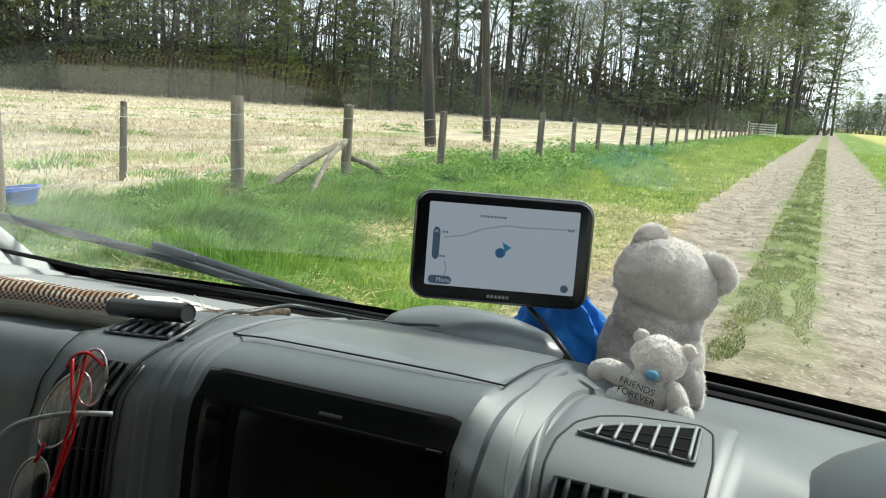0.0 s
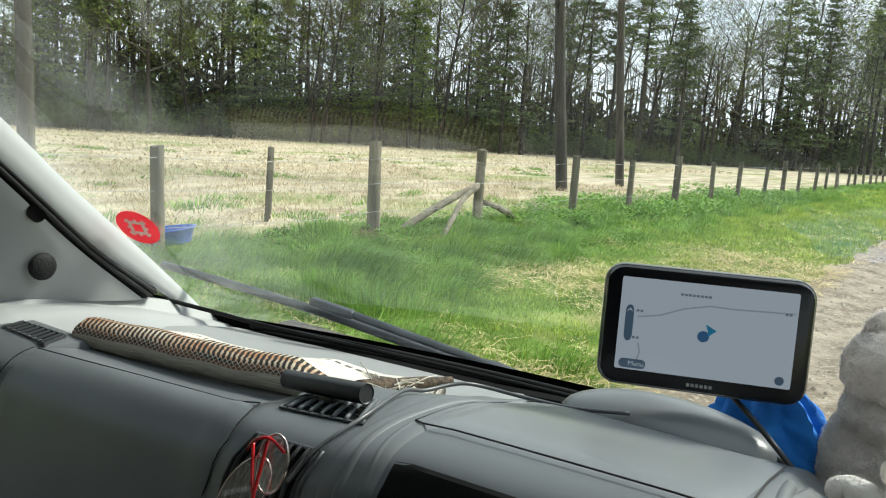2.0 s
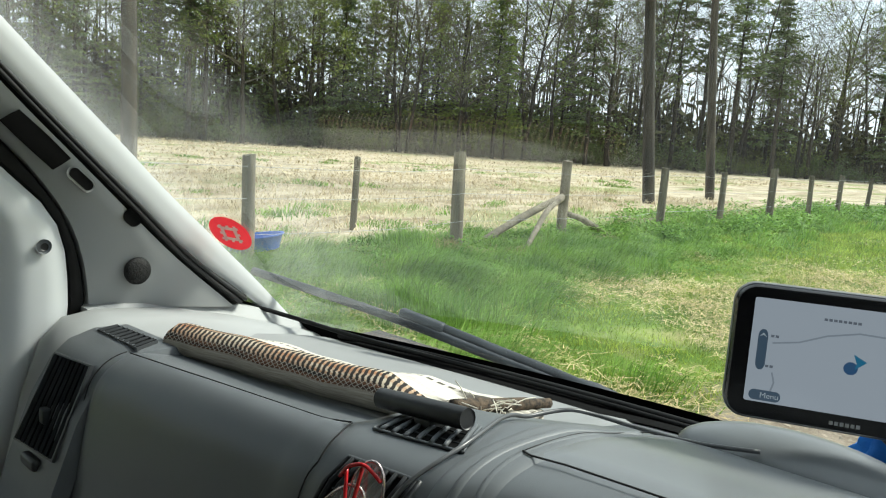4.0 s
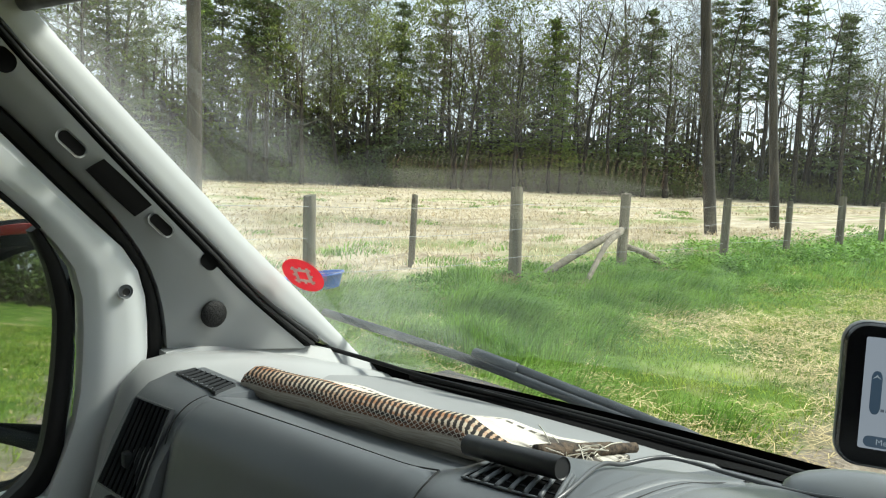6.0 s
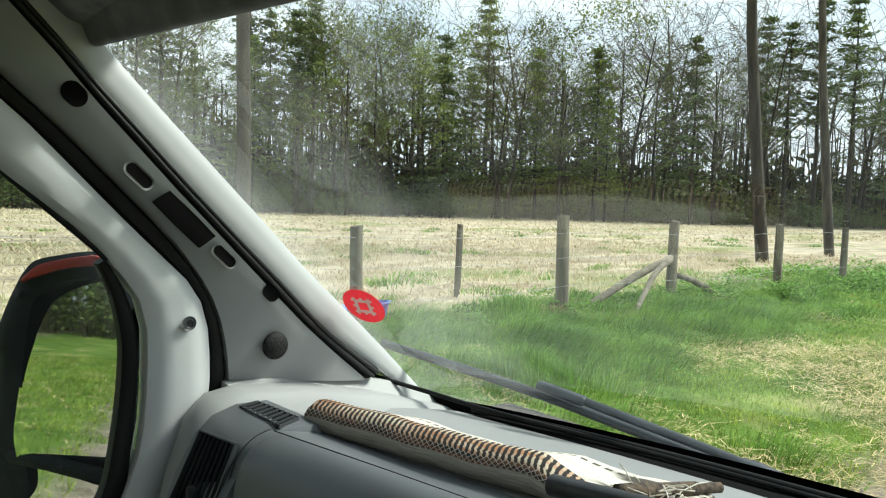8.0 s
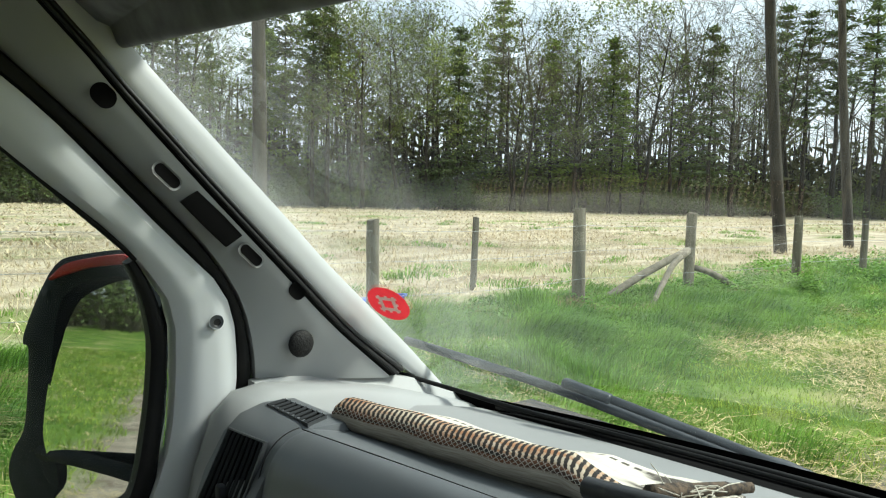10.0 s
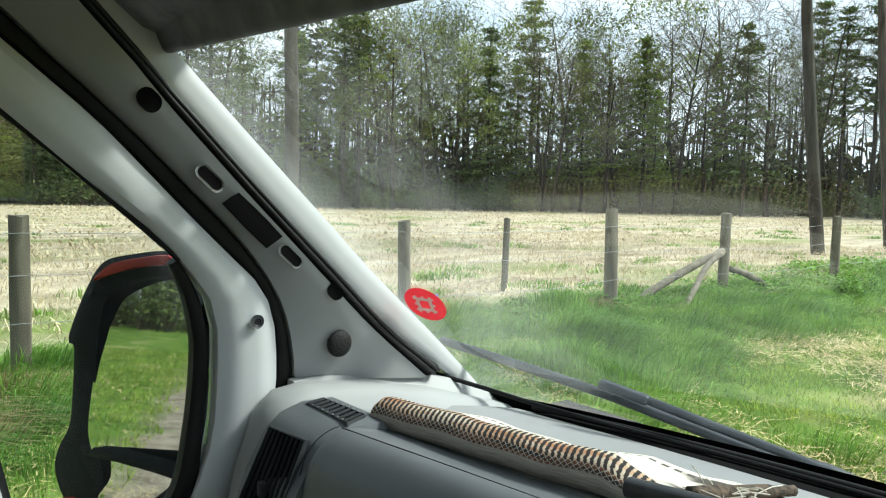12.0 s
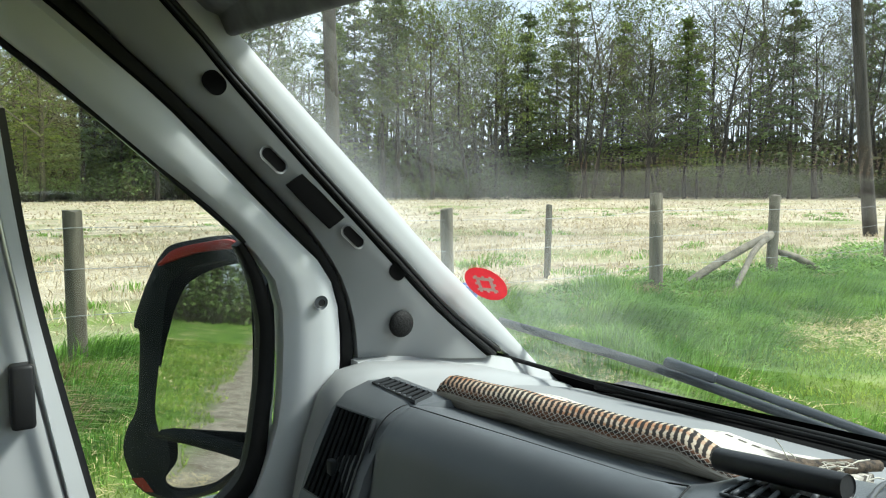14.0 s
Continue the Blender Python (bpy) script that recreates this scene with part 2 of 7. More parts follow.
# ---- outdoor materials ----
def ground_material():
    m = bpy.data.materials.new("track_verge_and_stubble")
    m.use_nodes = True
    n, l = m.node_tree.nodes, m.node_tree.links
    b = n["Principled BSDF"]
    b.inputs["Roughness"].default_value = 0.95
    b.inputs["Specular IOR Level"].default_value = 0.15
    tc = n.new("ShaderNodeTexCoord")
    sep = n.new("ShaderNodeSeparateXYZ")
    l.new(tc.outputs["Object"], sep.inputs[0])

    def noise_at(scale, detail=5.0, stretch=None):
        t = n.new("ShaderNodeTexNoise")
        t.inputs["Scale"].default_value, t.inputs["Detail"].default_value = scale, detail
        if stretch:
            mp = n.new("ShaderNodeMapping")
            mp.inputs["Scale"].default_value = stretch
            l.new(tc.outputs["Object"], mp.inputs["Vector"])
            l.new(mp.outputs["Vector"], t.inputs["Vector"])
        else:
            l.new(tc.outputs["Object"], t.inputs["Vector"])
        return t.outputs["Fac"]

    def op(kind, a, c):
        q = n.new("ShaderNodeMath")
        q.operation = kind
        for i, s in enumerate((a, c)):
            if hasattr(s, "links"):
                l.new(s, q.inputs[i])
            else:
                q.inputs[i].default_value = s
        return q.outputs[0]

    def step(v, a, c):
        r = n.new("ShaderNodeMapRange")
        r.inputs["From Min"].default_value, r.inputs["From Max"].default_value = a, c
        l.new(v, r.inputs["Value"])
        return r.outputs["Result"]

    def blend(f, a, c):
        q = n.new("ShaderNodeMix")
        q.data_type = "RGBA"
        l.new(f, q.inputs[0])
        for i, s in ((6, a), (7, c)):
            if isinstance(s, tuple):
                q.inputs[i].default_value = (*s, 1)
            else:
                l.new(s, q.inputs[i])
        return q.outputs[2]

    wob = op("MULTIPLY", op("SUBTRACT", noise_at(0.9), 0.5), 1.6)
    x = op("ADD", sep.outputs[0], wob)
    soil = blend(step(noise_at(3.5, 8), 0.35, 0.65), (0.165, 0.132, 0.098), (0.345, 0.288, 0.228))
    soil = blend(step(noise_at(22, 4), 0.52, 0.72), soil, (0.43, 0.368, 0.30))
    # verge ground, coloured darker than the blades to paint shade in their gaps
    grass = blend(step(noise_at(1.3, 6), 0.35, 0.68), (0.075, 0.135, 0.022), (0.19, 0.28, 0.05))
    grass = blend(step(noise_at(0.55, 7), 0.56, 0.72), grass, (0.42, 0.37, 0.18))
    straw = blend(step(noise_at(1.1, 8, (1, 0.35, 1)), 0.36, 0.62), (0.265, 0.21, 0.135), (0.54, 0.46, 0.335))
    straw = blend(step(noise_at(9, 4), 0.5, 0.75), straw, (0.60, 0.53, 0.42))
    straw = blend(step(noise_at(0.25, 6, (1, 0.5, 1)), 0.52, 0.68), straw, (0.19, 0.24, 0.06))
    # rut, crown of grass between the ruts, rut
    rut = op("MULTIPLY", step(x, -2.45, -1.95), step(x, 1.95, 1.5))
    xs = op("ADD", sep.outputs[0], op("MULTIPLY", wob, 0.5))
    crown = op("MULTIPLY", op("MULTIPLY", step(xs, -0.72, -0.5), step(xs, 0.28, 0.1)), step(noise_at(0.8, 6), 0.22, 0.36))
    colour = blend(rut, grass, soil)
    colour = blend(op("MULTIPLY", op("MULTIPLY", crown, step(sep.outputs[1], 4.5, 8.5)), 0.85), colour, (0.16, 0.20, 0.055))
    xf = op("ADD", sep.outputs[0], op("MULTIPLY", wob, 1.8))
    colour = blend(step(xf, -8.0, -9.3), colour, straw)
    colour = blend(step(x, 5.0, 7.0), colour, blend(step(noise_at(0.3), 0.4, 0.6), (0.33, 0.33, 0.09), (0.45, 0.40, 0.14)))
    l.new(colour, b.inputs["Base Color"])
    bp = n.new("ShaderNodeBump")
    bp.inputs["Strength"].default_value, bp.inputs["Distance"].default_value = 0.8, 0.06
    l.new(op("ADD", noise_at(4.5, 8), op("MULTIPLY", noise_at(30, 3), 0.35)), bp.inputs["Height"])
    l.new(bp.outputs["Normal"], b.inputs["Normal"])
    return m


M_GROUND = ground_material()
M_GRASS = surface("fresh_grass", (0.155, 0.26, 0.04), (0.41, 0.48, 0.10), 1.4, 0.6, 0.1, bump=0, island=0.5, spec=0.25, trans=0.5)
M_LUSH = surface("rank_grass", (0.10, 0.22, 0.03), (0.29, 0.46, 0.08), 1.6, 0.55, 0.1, bump=0, island=0.4, spec=0.3, trans=0.28)
M_LEAFY = surface("nettle_leaves", (0.10, 0.22, 0.028), (0.23, 0.38, 0.055), 1.5, 0.6, 0.1, bump=0, island=0.4, spec=0.3, trans=0.3)
M_STRAW = surface("straw", (0.47, 0.38, 0.235), (0.65, 0.555, 0.385), 2.0, 0.8, 0.1, bump=0, island=0.3, spec=0.2, trans=0.1)
M_POST = surface("weathered_post_wood", (0.070, 0.058, 0.042), (0.20, 0.172, 0.128), 9, 0.9, 0.05, bump=0.6, bump_scale=60, depth=0.006, random=0.25, stretch=(1, 1, 0.12))
M_LOG = surface("grey_dead_wood", (0.10, 0.085, 0.062), (0.25, 0.215, 0.165), 7, 0.9, 0.05, bump=0.6, bump_scale=50, depth=0.006)
M_WIRE = surface("dull_fence_wire", (0.33, 0.34, 0.35), (0.45, 0.46, 0.47), 10, 0.5, 0.1, metal=0.6, bump=0)
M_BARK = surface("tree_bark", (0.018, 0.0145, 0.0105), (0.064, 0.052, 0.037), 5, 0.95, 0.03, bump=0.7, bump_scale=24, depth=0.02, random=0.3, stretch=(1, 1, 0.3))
M_TWIG = surface("bare_twigs", (0.085, 0.078, 0.058), (0.16, 0.145, 0.105), 1.2, 0.95, 0.03, bump=0, random=0.3, spec=0.2)
M_LARCH = surface("larch_needles", (0.10, 0.16, 0.028), (0.25, 0.32, 0.06), 0.5, 0.7, 0.1, bump=0, random=0.3, island=0.35, spec=0.2, trans=0.3)
M_SPRING = surface("young_leaves", (0.13, 0.165, 0.040), (0.24, 0.28, 0.075), 0.5, 0.7, 0.1, bump=0, random=0.3, island=0.3, spec=0.2, trans=0.3)
M_NEEDLE = surface("dark_needles", (0.090, 0.128, 0.044), (0.18, 0.225, 0.080), 0.6, 0.7, 0.1, bump=0, random=0.25, island=0.35, spec=0.2, trans=0.15)
M_BRUSH = surface("brown_undergrowth", (0.075, 0.078, 0.040), (0.15, 0.145, 0.07), 0.7, 0.95, 0.03, bump=0, random=0.25, island=0.35, spec=0.1, trans=0.1)
M_BLUE = surface("blue_tub_plastic", (0.02, 0.10, 0.45), (0.03, 0.14, 0.55), 5, 0.4, 0.1, bump=0.05)
M_WHITE = surface("white_painted_wood", (0.65, 0.65, 0.62), (0.78, 0.78, 0.75), 8, 0.6, 0.1, bump=0.1)

FENCE_X = -7.3


# ---- the ground, one sheet to the horizon ----
def ground_height(x, y):
    z = 0.05 * noise.noise((x * 0.35, y * 0.35, 3.0)) + 0.022 * noise.noise((x * 1.7, y * 1.7, 8.0))
    if -2.1 < x < 1.7:
        for c in (-1.2, 0.85):
            z -= 0.05 * math.exp(-((x - c) / 0.36) ** 2)
        z += 0.05 * math.exp(-((x + 0.2) / 0.3) ** 2) + 0.022 * noise.noise((x * 2.1, y * 1.7, 1.0))
    if x < -2.3:
        z += 0.10 * min(1.0, (-2.3 - x) / 3.5) * (0.8 + 0.7 * noise.noise((x * 0.8, y * 0.5, 5.0)))
        z += 0.035 * noise.noise((x * 2.2, y * 2.2, 6.0))
    return z


def axis(near_lo, near_hi, step, far, grow):
    out = [near_lo + step * i for i in range(int((near_hi - near_lo) / step) + 1)]
    s, v = step, out[-1]
    while v < far:
        s *= grow
        v += s
        out.append(v)
    s, v = step, out[0]
    while v > -far:
        s *= grow
        v -= s
        out.insert(0, v)
    return out


gx, gy = axis(-11.0, 5.0, 0.16, 2500, 1.16), axis(-5.0, 26.0, 0.2, 2500, 1.13)
g_verts = [(x, y, ground_height(x, y) if abs(x) < 60 and abs(y) < 120 else 0.0) for y in gy for x in gx]
nx = len(gx)
g_faces = [(j * nx + i, j * nx + i + 1, (j + 1) * nx + i + 1, (j + 1) * nx + i) for j in range(len(gy) - 1) for i in range(nx - 1)]
ground = new("ground", np_mesh("ground", g_verts, g_faces, M_GROUND, True))
tagged(ground, "rutted farm track with grass verge and pale stubble field", "ground", kind="structure")

rng = np.random.default_rng(7)


def heights(xy):
    return np.array([ground_height(a, b) for a, b in xy])


def blades(count, x0, x1, y0, y1, length, width, lean, spread=None, keep=None, clump=0):
    """Loose blades of grass, one triangle each, gathered into clumps when asked."""
    if clump:
        c = np.stack([rng.uniform(x0, x1, clump), rng.uniform(y0, y1, clump)], 1)
        if keep is not None:
            c = c[[keep(a, b) for a, b in c]]
        p = c[rng.integers(0, len(c), count)] + rng.normal(0, spread, (count, 2))
    else:
        p = np.stack([rng.uniform(x0, x1, count), rng.uniform(y0, y1, count)], 1)
        if keep is not None:
            p = p[[keep(a, b) for a, b in p]]
    k = len(p)
    z = heights(p)
    h = rng.uniform(0.45, 1.0, k) * length * np.array([0.62 + 0.75 * max(0.0, 0.35 + noise.noise((u * 1.5, w * 1.5, 21.0)) + 0.5 * noise.noise((u * 4.0, w * 4.0, 22.0))) for u, w in p])
    a = rng.uniform(0, 2 * math.pi, k)
    side = np.stack([np.cos(a), np.sin(a), np.zeros(k)], 1) * (width * rng.uniform(0.6, 1.3, k))[:, None]
    b = rng.uniform(0, 2 * math.pi, k)
    tilt = rng.uniform(0.1, 1.0, k) * lean
    tip = np.stack([np.cos(b) * np.sin(tilt), np.sin(b) * np.sin(tilt), np.cos(tilt)], 1) * h[:, None]
    base = np.stack([p[:, 0], p[:, 1], z - 0.01], 1)
    return np.stack([base - side, base + side, base + tip], 1)


def tussocks(count, x0, x1, y0, y1, clumps, spread, length, width, keep=None, sway=(0.5, 0.6)):
    """Arching blades in tussocks; each tussock is combed its own way, most of them with the wind."""
    c = np.stack([rng.uniform(x0, x1, clumps), rng.uniform(y0, y1, clumps)], 1)
    if keep is not None:
        c = c[[keep(a, b) for a, b in c]]
    m = len(c)
    comb = np.array(sway) + rng.normal(0, 0.45, (m, 2))
    tall = rng.uniform(0.55, 1.15, m)
    i = rng.integers(0, m, count)
    off = rng.normal(0, spread, (count, 2))
    p = c[i] + off
    z = heights(p) - 0.01
    far = np.linalg.norm(off, axis=1) / (2 * spread)
    h = length * tall[i] * rng.uniform(0.55, 1.1, count) * np.clip(1.05 - 0.45 * far, 0.4, 1.05)
    way = comb[i] * 0.85 + off / (2.2 * spread) * 0.6 + rng.normal(0, 0.34, (count, 2))
    bow = np.stack([way[:, 0], way[:, 1], np.zeros(count)], 1) * h[:, None]
    a = rng.uniform(0, 2 * math.pi, count)
    side = np.stack([np.cos(a), np.sin(a), np.zeros(count)], 1) * (width * rng.uniform(0.6, 1.3, count))[:, None]
    up = np.array([0, 0, 1.0]) * h[:, None]
    base = np.stack([p[:, 0], p[:, 1], z], 1)
    mid = base + 0.62 * up + 0.28 * bow
    tip = base + (0.98 - 0.28 * np.clip(np.linalg.norm(way, axis=1), 0, 1.6))[:, None] * up + 1.0 * bow
    return np.stack([base - side, base + side, mid + 0.8 * side, mid - 0.8 * side, tip], 1)


def blade_mesh(name, five, material):
    """Arching blades, five corners each: a quad and the tip."""
    n = len(five)
    o = np.arange(n, dtype=np.int32)[:, None] * 5
    quads = o + np.array([[0, 1, 2, 3]], dtype=np.int32)
    tips = o + np.array([[3, 2, 4]], dtype=np.int32)
    me = bpy.data.meshes.new(name)
    me.vertices.add(n * 5)
    me.vertices.foreach_set("co", np.asarray(five, dtype=np.float32).ravel())
    me.loops.add(n * 7)
    me.loops.foreach_set("vertex_index", np.concatenate([quads.ravel(), tips.ravel()]))
    me.polygons.add(n * 2)
    me.polygons.foreach_set("loop_start", np.concatenate([np.arange(n) * 4, n * 4 + np.arange(n) * 3]).astype(np.int32))
    me.update(calc_edges=True)
    me.materials.append(material)
    return me


def not_bare(x, y):
    """Grass stands off the ruts, in drifts on the crown."""
    if -0.55 < x < 0.12:
        if y < 6.5 + 2.5 * noise.noise((x * 3.0, y * 0.8, 9.0)):
            return False
        return noise.noise((x * 5.0, y * 1.6, 4.0)) > -0.42 + 0.5 * abs(x + 0.21)
    return x < -2.0 + 0.25 * noise.noise((0.0, y * 0.8, 2.0)) or x > 1.75


verge = np.concatenate([
    blades(150000, FENCE_X - 0.6, -1.9, -3.5, 13.0, 0.10, 0.0055, 1.35, keep=not_bare),
    blades(60000, FENCE_X - 0.6, -1.9, 13.0, 34.0, 0.15, 0.011, 0.9, keep=not_bare),
    blades(24000, FENCE_X - 0.6, -1.9, 34.0, 95.0, 0.18, 0.03, 0.8, keep=not_bare),
    blades(22000, -7.5, -1.9, -26.0, -3.5, 0.15, 0.012, 0.9, keep=not_bare),
    blades(16000, 1.7, 6.0, 4.0, 60.0, 0.16, 0.014, 0.9)])
tagged(new("verge_grass", tri_mesh("verge_grass", verge, M_GRASS)), "short bright green grass along the track", "grass", kind="stuff")

crown = np.concatenate([blades(42000, -0.6, 0.2, 4.0, 18.0, 0.055, 0.006, 1.2, keep=not_bare),
                        blades(16000, -0.6, 0.2, 18.0, 60.0, 0.08, 0.012, 1.0, keep=not_bare)])
M_CROWN = surface("trodden_grass", (0.13, 0.165, 0.05), (0.30, 0.32, 0.11), 1.4, 0.7, 0.1, bump=0, island=0.4, spec=0.2, trans=0.4)
tagged(new("crown_grass", tri_mesh("crown_grass", crown, M_CROWN)), "short trodden grass between the ruts", "grass", kind="stuff")


def lush(x, y):
    """Long grass thins out towards the track and where the van has passed on."""
    edge = -4.3 - 0.12 * max(0.0, y - 5.0) + 1.0 * noise.noise((x * 0.7, y * 0.5, 15.0))
    return x < min(edge, -2.4) or (x < -2.5 and y < 5.0 and noise.noise((x * 0.9, y * 0.9, 16.0)) > 0.25)


rank = np.concatenate([
    tussocks(66000, FENCE_X - 0.8, -2.2, -1.0, 13.5, 330, 0.19, 0.34, 0.0048, lush),
    tussocks(18000, FENCE_X - 0.8, -2.2, -5.0, -1.0, 95, 0.19, 0.42, 0.006, lush),
    tussocks(14000, FENCE_X - 0.7, FENCE_X + 2.2, 13.5, 36.0, 230, 0.20, 0.36, 0.011),
    tussocks(8000, FENCE_X - 0.5, FENCE_X + 1.4, 36.0, 95.0, 240, 0.26, 0.36, 0.024),
    tussocks(22000, FENCE_X - 0.3, -3.2, -2.0, 10.0, 58, 0.26, 0.46, 0.0055, lush),
    tussocks(6000, -13.0, FENCE_X - 0.5, -3.0, 22.0, 70, 0.17, 0.24, 0.007),
    tussocks(5000, -34.0, -11.0, -4.0, 40.0, 60, 0.28, 0.24, 0.014)])
tagged(new("rank_grass", blade_mesh("rank_grass", rank, M_LUSH)), "long arching tussocks of grass along the fence", "grass", kind="stuff")


dry = np.concatenate([
    tussocks(8000, FENCE_X - 0.7, FENCE_X + 0.8, 1.0, 18.0, 40, 0.20, 0.27, 0.0045),
    tussocks(1600, FENCE_X + 0.2, FENCE_X + 2.4, -3.0, 1.0, 9, 0.16, 0.40, 0.005)])
M_DRY = surface("withered_grass", (0.30, 0.22, 0.11), (0.52, 0.42, 0.24), 2.0, 0.8, 0.1, bump=0, island=0.35, spec=0.2, trans=0.3)
tagged(new("dry_tussocks", blade_mesh("dry_tussocks", dry, M_DRY)), "withered tan tussocks along the fence", "grass", kind="stuff")
TUB = np.array([-7.95, 5.3])


def leaf_quads(count, x0, x1, y0, y1, top, size, clumps, spread):
    """Broad leaves heaped in clumps."""
    c = np.stack([rng.uniform(x0, x1, clumps), rng.uniform(y0, y1, clumps)], 1)
    w = rng.uniform(0.4, 1.0, clumps)
    i = rng.integers(0, clumps, count)
    p = c[i] + rng.normal(0, spread, (count, 2))
    # trodden bare in front of the feed tub
    f = np.clip((p - TUB) @ np.array([0.66, -0.75]), 0.0, 2.4)
    bare = np.linalg.norm(p - TUB - f[:, None] * np.array([0.66, -0.75]), axis=1) < 0.5
    i, p = i[~bare], p[~bare]
    count = len(p)
    d = np.linalg.norm(p - c[i], axis=1) / (2.2 * spread)
    z = heights(p) + rng.uniform(0.25, 1.0, count) * top * w[i] * np.clip(1 - d * d, 0.15, 1)
    s = rng.uniform(0.6, 1.2, count) * size
    a, t = rng.uniform(0, 2 * math.pi, count), rng.uniform(-0.5, 0.7, count)
    f = np.stack([np.cos(a) * np.cos(t), np.sin(a) * np.cos(t), np.sin(t)], 1) * s[:, None]
    r = np.stack([-np.sin(a), np.cos(a), rng.uniform(-0.3, 0.3, count)], 1) * (0.55 * s)[:, None]
    o = np.stack([p[:, 0], p[:, 1], z], 1)
    return np.stack([o, o + 0.5 * f + 0.5 * r, o + f, o + 0.5 * f - 0.5 * r], 1)


nettles = np.concatenate([
    leaf_quads(24000, FENCE_X - 0.6, FENCE_X + 3.0, 2.0, 16.0, 0.24, 0.042, 150, 0.30),
    leaf_quads(16000, FENCE_X - 0.7, FENCE_X + 0.9, 6.0, 16.0, 0.40, 0.070, 40, 0.24),
    leaf_quads(20000, FENCE_X - 1.8, FENCE_X + 1.4, 15.0, 32.0, 0.45, 0.11, 120, 0.32)])
tagged(new("nettles", tri_mesh("nettles", nettles, M_LEAFY, 4)), "dark green nettles and weeds under the fence", "weeds", kind="stuff")


def stalks(count, x0, x1, y0, y1, length, width, tilt, rows=0.0, keep=None, lift=0.03):
    p = np.stack([rng.uniform(x0, x1, count), rng.uniform(y0, y1, count)], 1)
    if rows:
        p[:, 0] = np.round(p[:, 0] / rows) * rows + rng.normal(0, 0.05, count)
    if keep is not None:
        p = p[[keep(a, b) for a, b in p]]
    k = len(p)
    a = rng.uniform(0, 2 * math.pi, k)
    t = rng.uniform(*tilt, k)
    s = length * rng.uniform(0.4, 1.0, k)
    f = np.stack([np.cos(a) * np.cos(t), np.sin(a) * np.cos(t), np.sin(t)], 1) * s[:, None]
    r = np.stack([-np.sin(a), np.cos(a), np.zeros(k)], 1) * width
    o = np.stack([p[:, 0], p[:, 1], heights(p) + lift * rng.uniform(0.2, 1.0, k)], 1)
    return np.stack([o - r, o + r, o + f + r, o + f - r], 1)


def drift(x, y):
    return noise.noise((x * 0.55, y * 0.4, 11.0)) + 0.5 * noise.noise((x * 2.5, y * 2.5, 12.0)) + 0.30 * max(-1.0, min(1.0, (x + 4.2) / 1.5)) > 0.22 * math.sin(x * 91.7 + y * 53.3)


M_LITTER = surface("matted_straw", (0.50, 0.39, 0.19), (0.70, 0.58, 0.33), 2.0, 0.8, 0.1, bump=0, island=0.35, spec=0.2, trans=0.1)
litter = np.concatenate([
    stalks(46000, -6.4, -1.7, 1.5, 13.0, 0.16, 0.0029, (-0.15, 0.3), keep=drift, lift=0.09),
    stalks(18000, -6.3, -1.7, -5.0, 1.5, 0.12, 0.0022, (-0.1, 0.3), keep=drift, lift=0.08),
    stalks(6000, -6.3, -1.7, 13.0, 30.0, 0.16, 0.006, (-0.1, 0.3), keep=drift, lift=0.08),
    stalks(2500, -7.5, -2.0, -24.0, -3.0, 0.18, 0.008, (-0.1, 0.3), keep=drift, lift=0.10)])
tagged(new("straw_litter", tri_mesh("straw_litter", litter, M_LITTER, 4)), "matted yellow straw strewn over the verge", "straw", kind="stuff")
straw = np.concatenate([
    stalks(36000, -24.0, FENCE_X - 1.0, -6.0, 28.0, 0.16, 0.007, (0.1, 1.2), rows=0.3),
    stalks(26000, -70.0, -18.0, -12.0, 70.0, 0.2, 0.03, (0.0, 0.9))])
tagged(new("stubble", tri_mesh("stubble", straw, M_STRAW, 4)), "pale straw and stubble in rows on the field", "straw", kind="stuff")
stones = []
for k in range(2200):
    sx, sy = (rng.normal(-1.2, 0.55) if rng.random() < 0.6 else rng.normal(0.9, 0.5)), 1.5 + 28 * rng.random() ** 1.7
    s = rng.uniform(0.005, 0.02) * (1 + sy / 20)
    o = np.array([sx, sy, ground_height(sx, sy) + 0.2 * s])
    q = [o + s * np.array(d) * rng.uniform(0.6, 1.2) for d in ((1, 0, 0), (0, 1, 0), (-1, 0, 0), (0, -1, 0), (0, 0, 0.8))]
    stones += [[q[i], q[(i + 1) % 4], q[4]] for i in range(4)]
M_STONE = surface("track_stones", (0.28, 0.24, 0.18), (0.46, 0.41, 0.33), 3, 0.9, 0.05, bump=0, island=0.3)
tagged(new("track_stones", tri_mesh("track_stones", np.array(stones), M_STONE)), "small pale stones and clods on the track", "stones", kind="stuff")


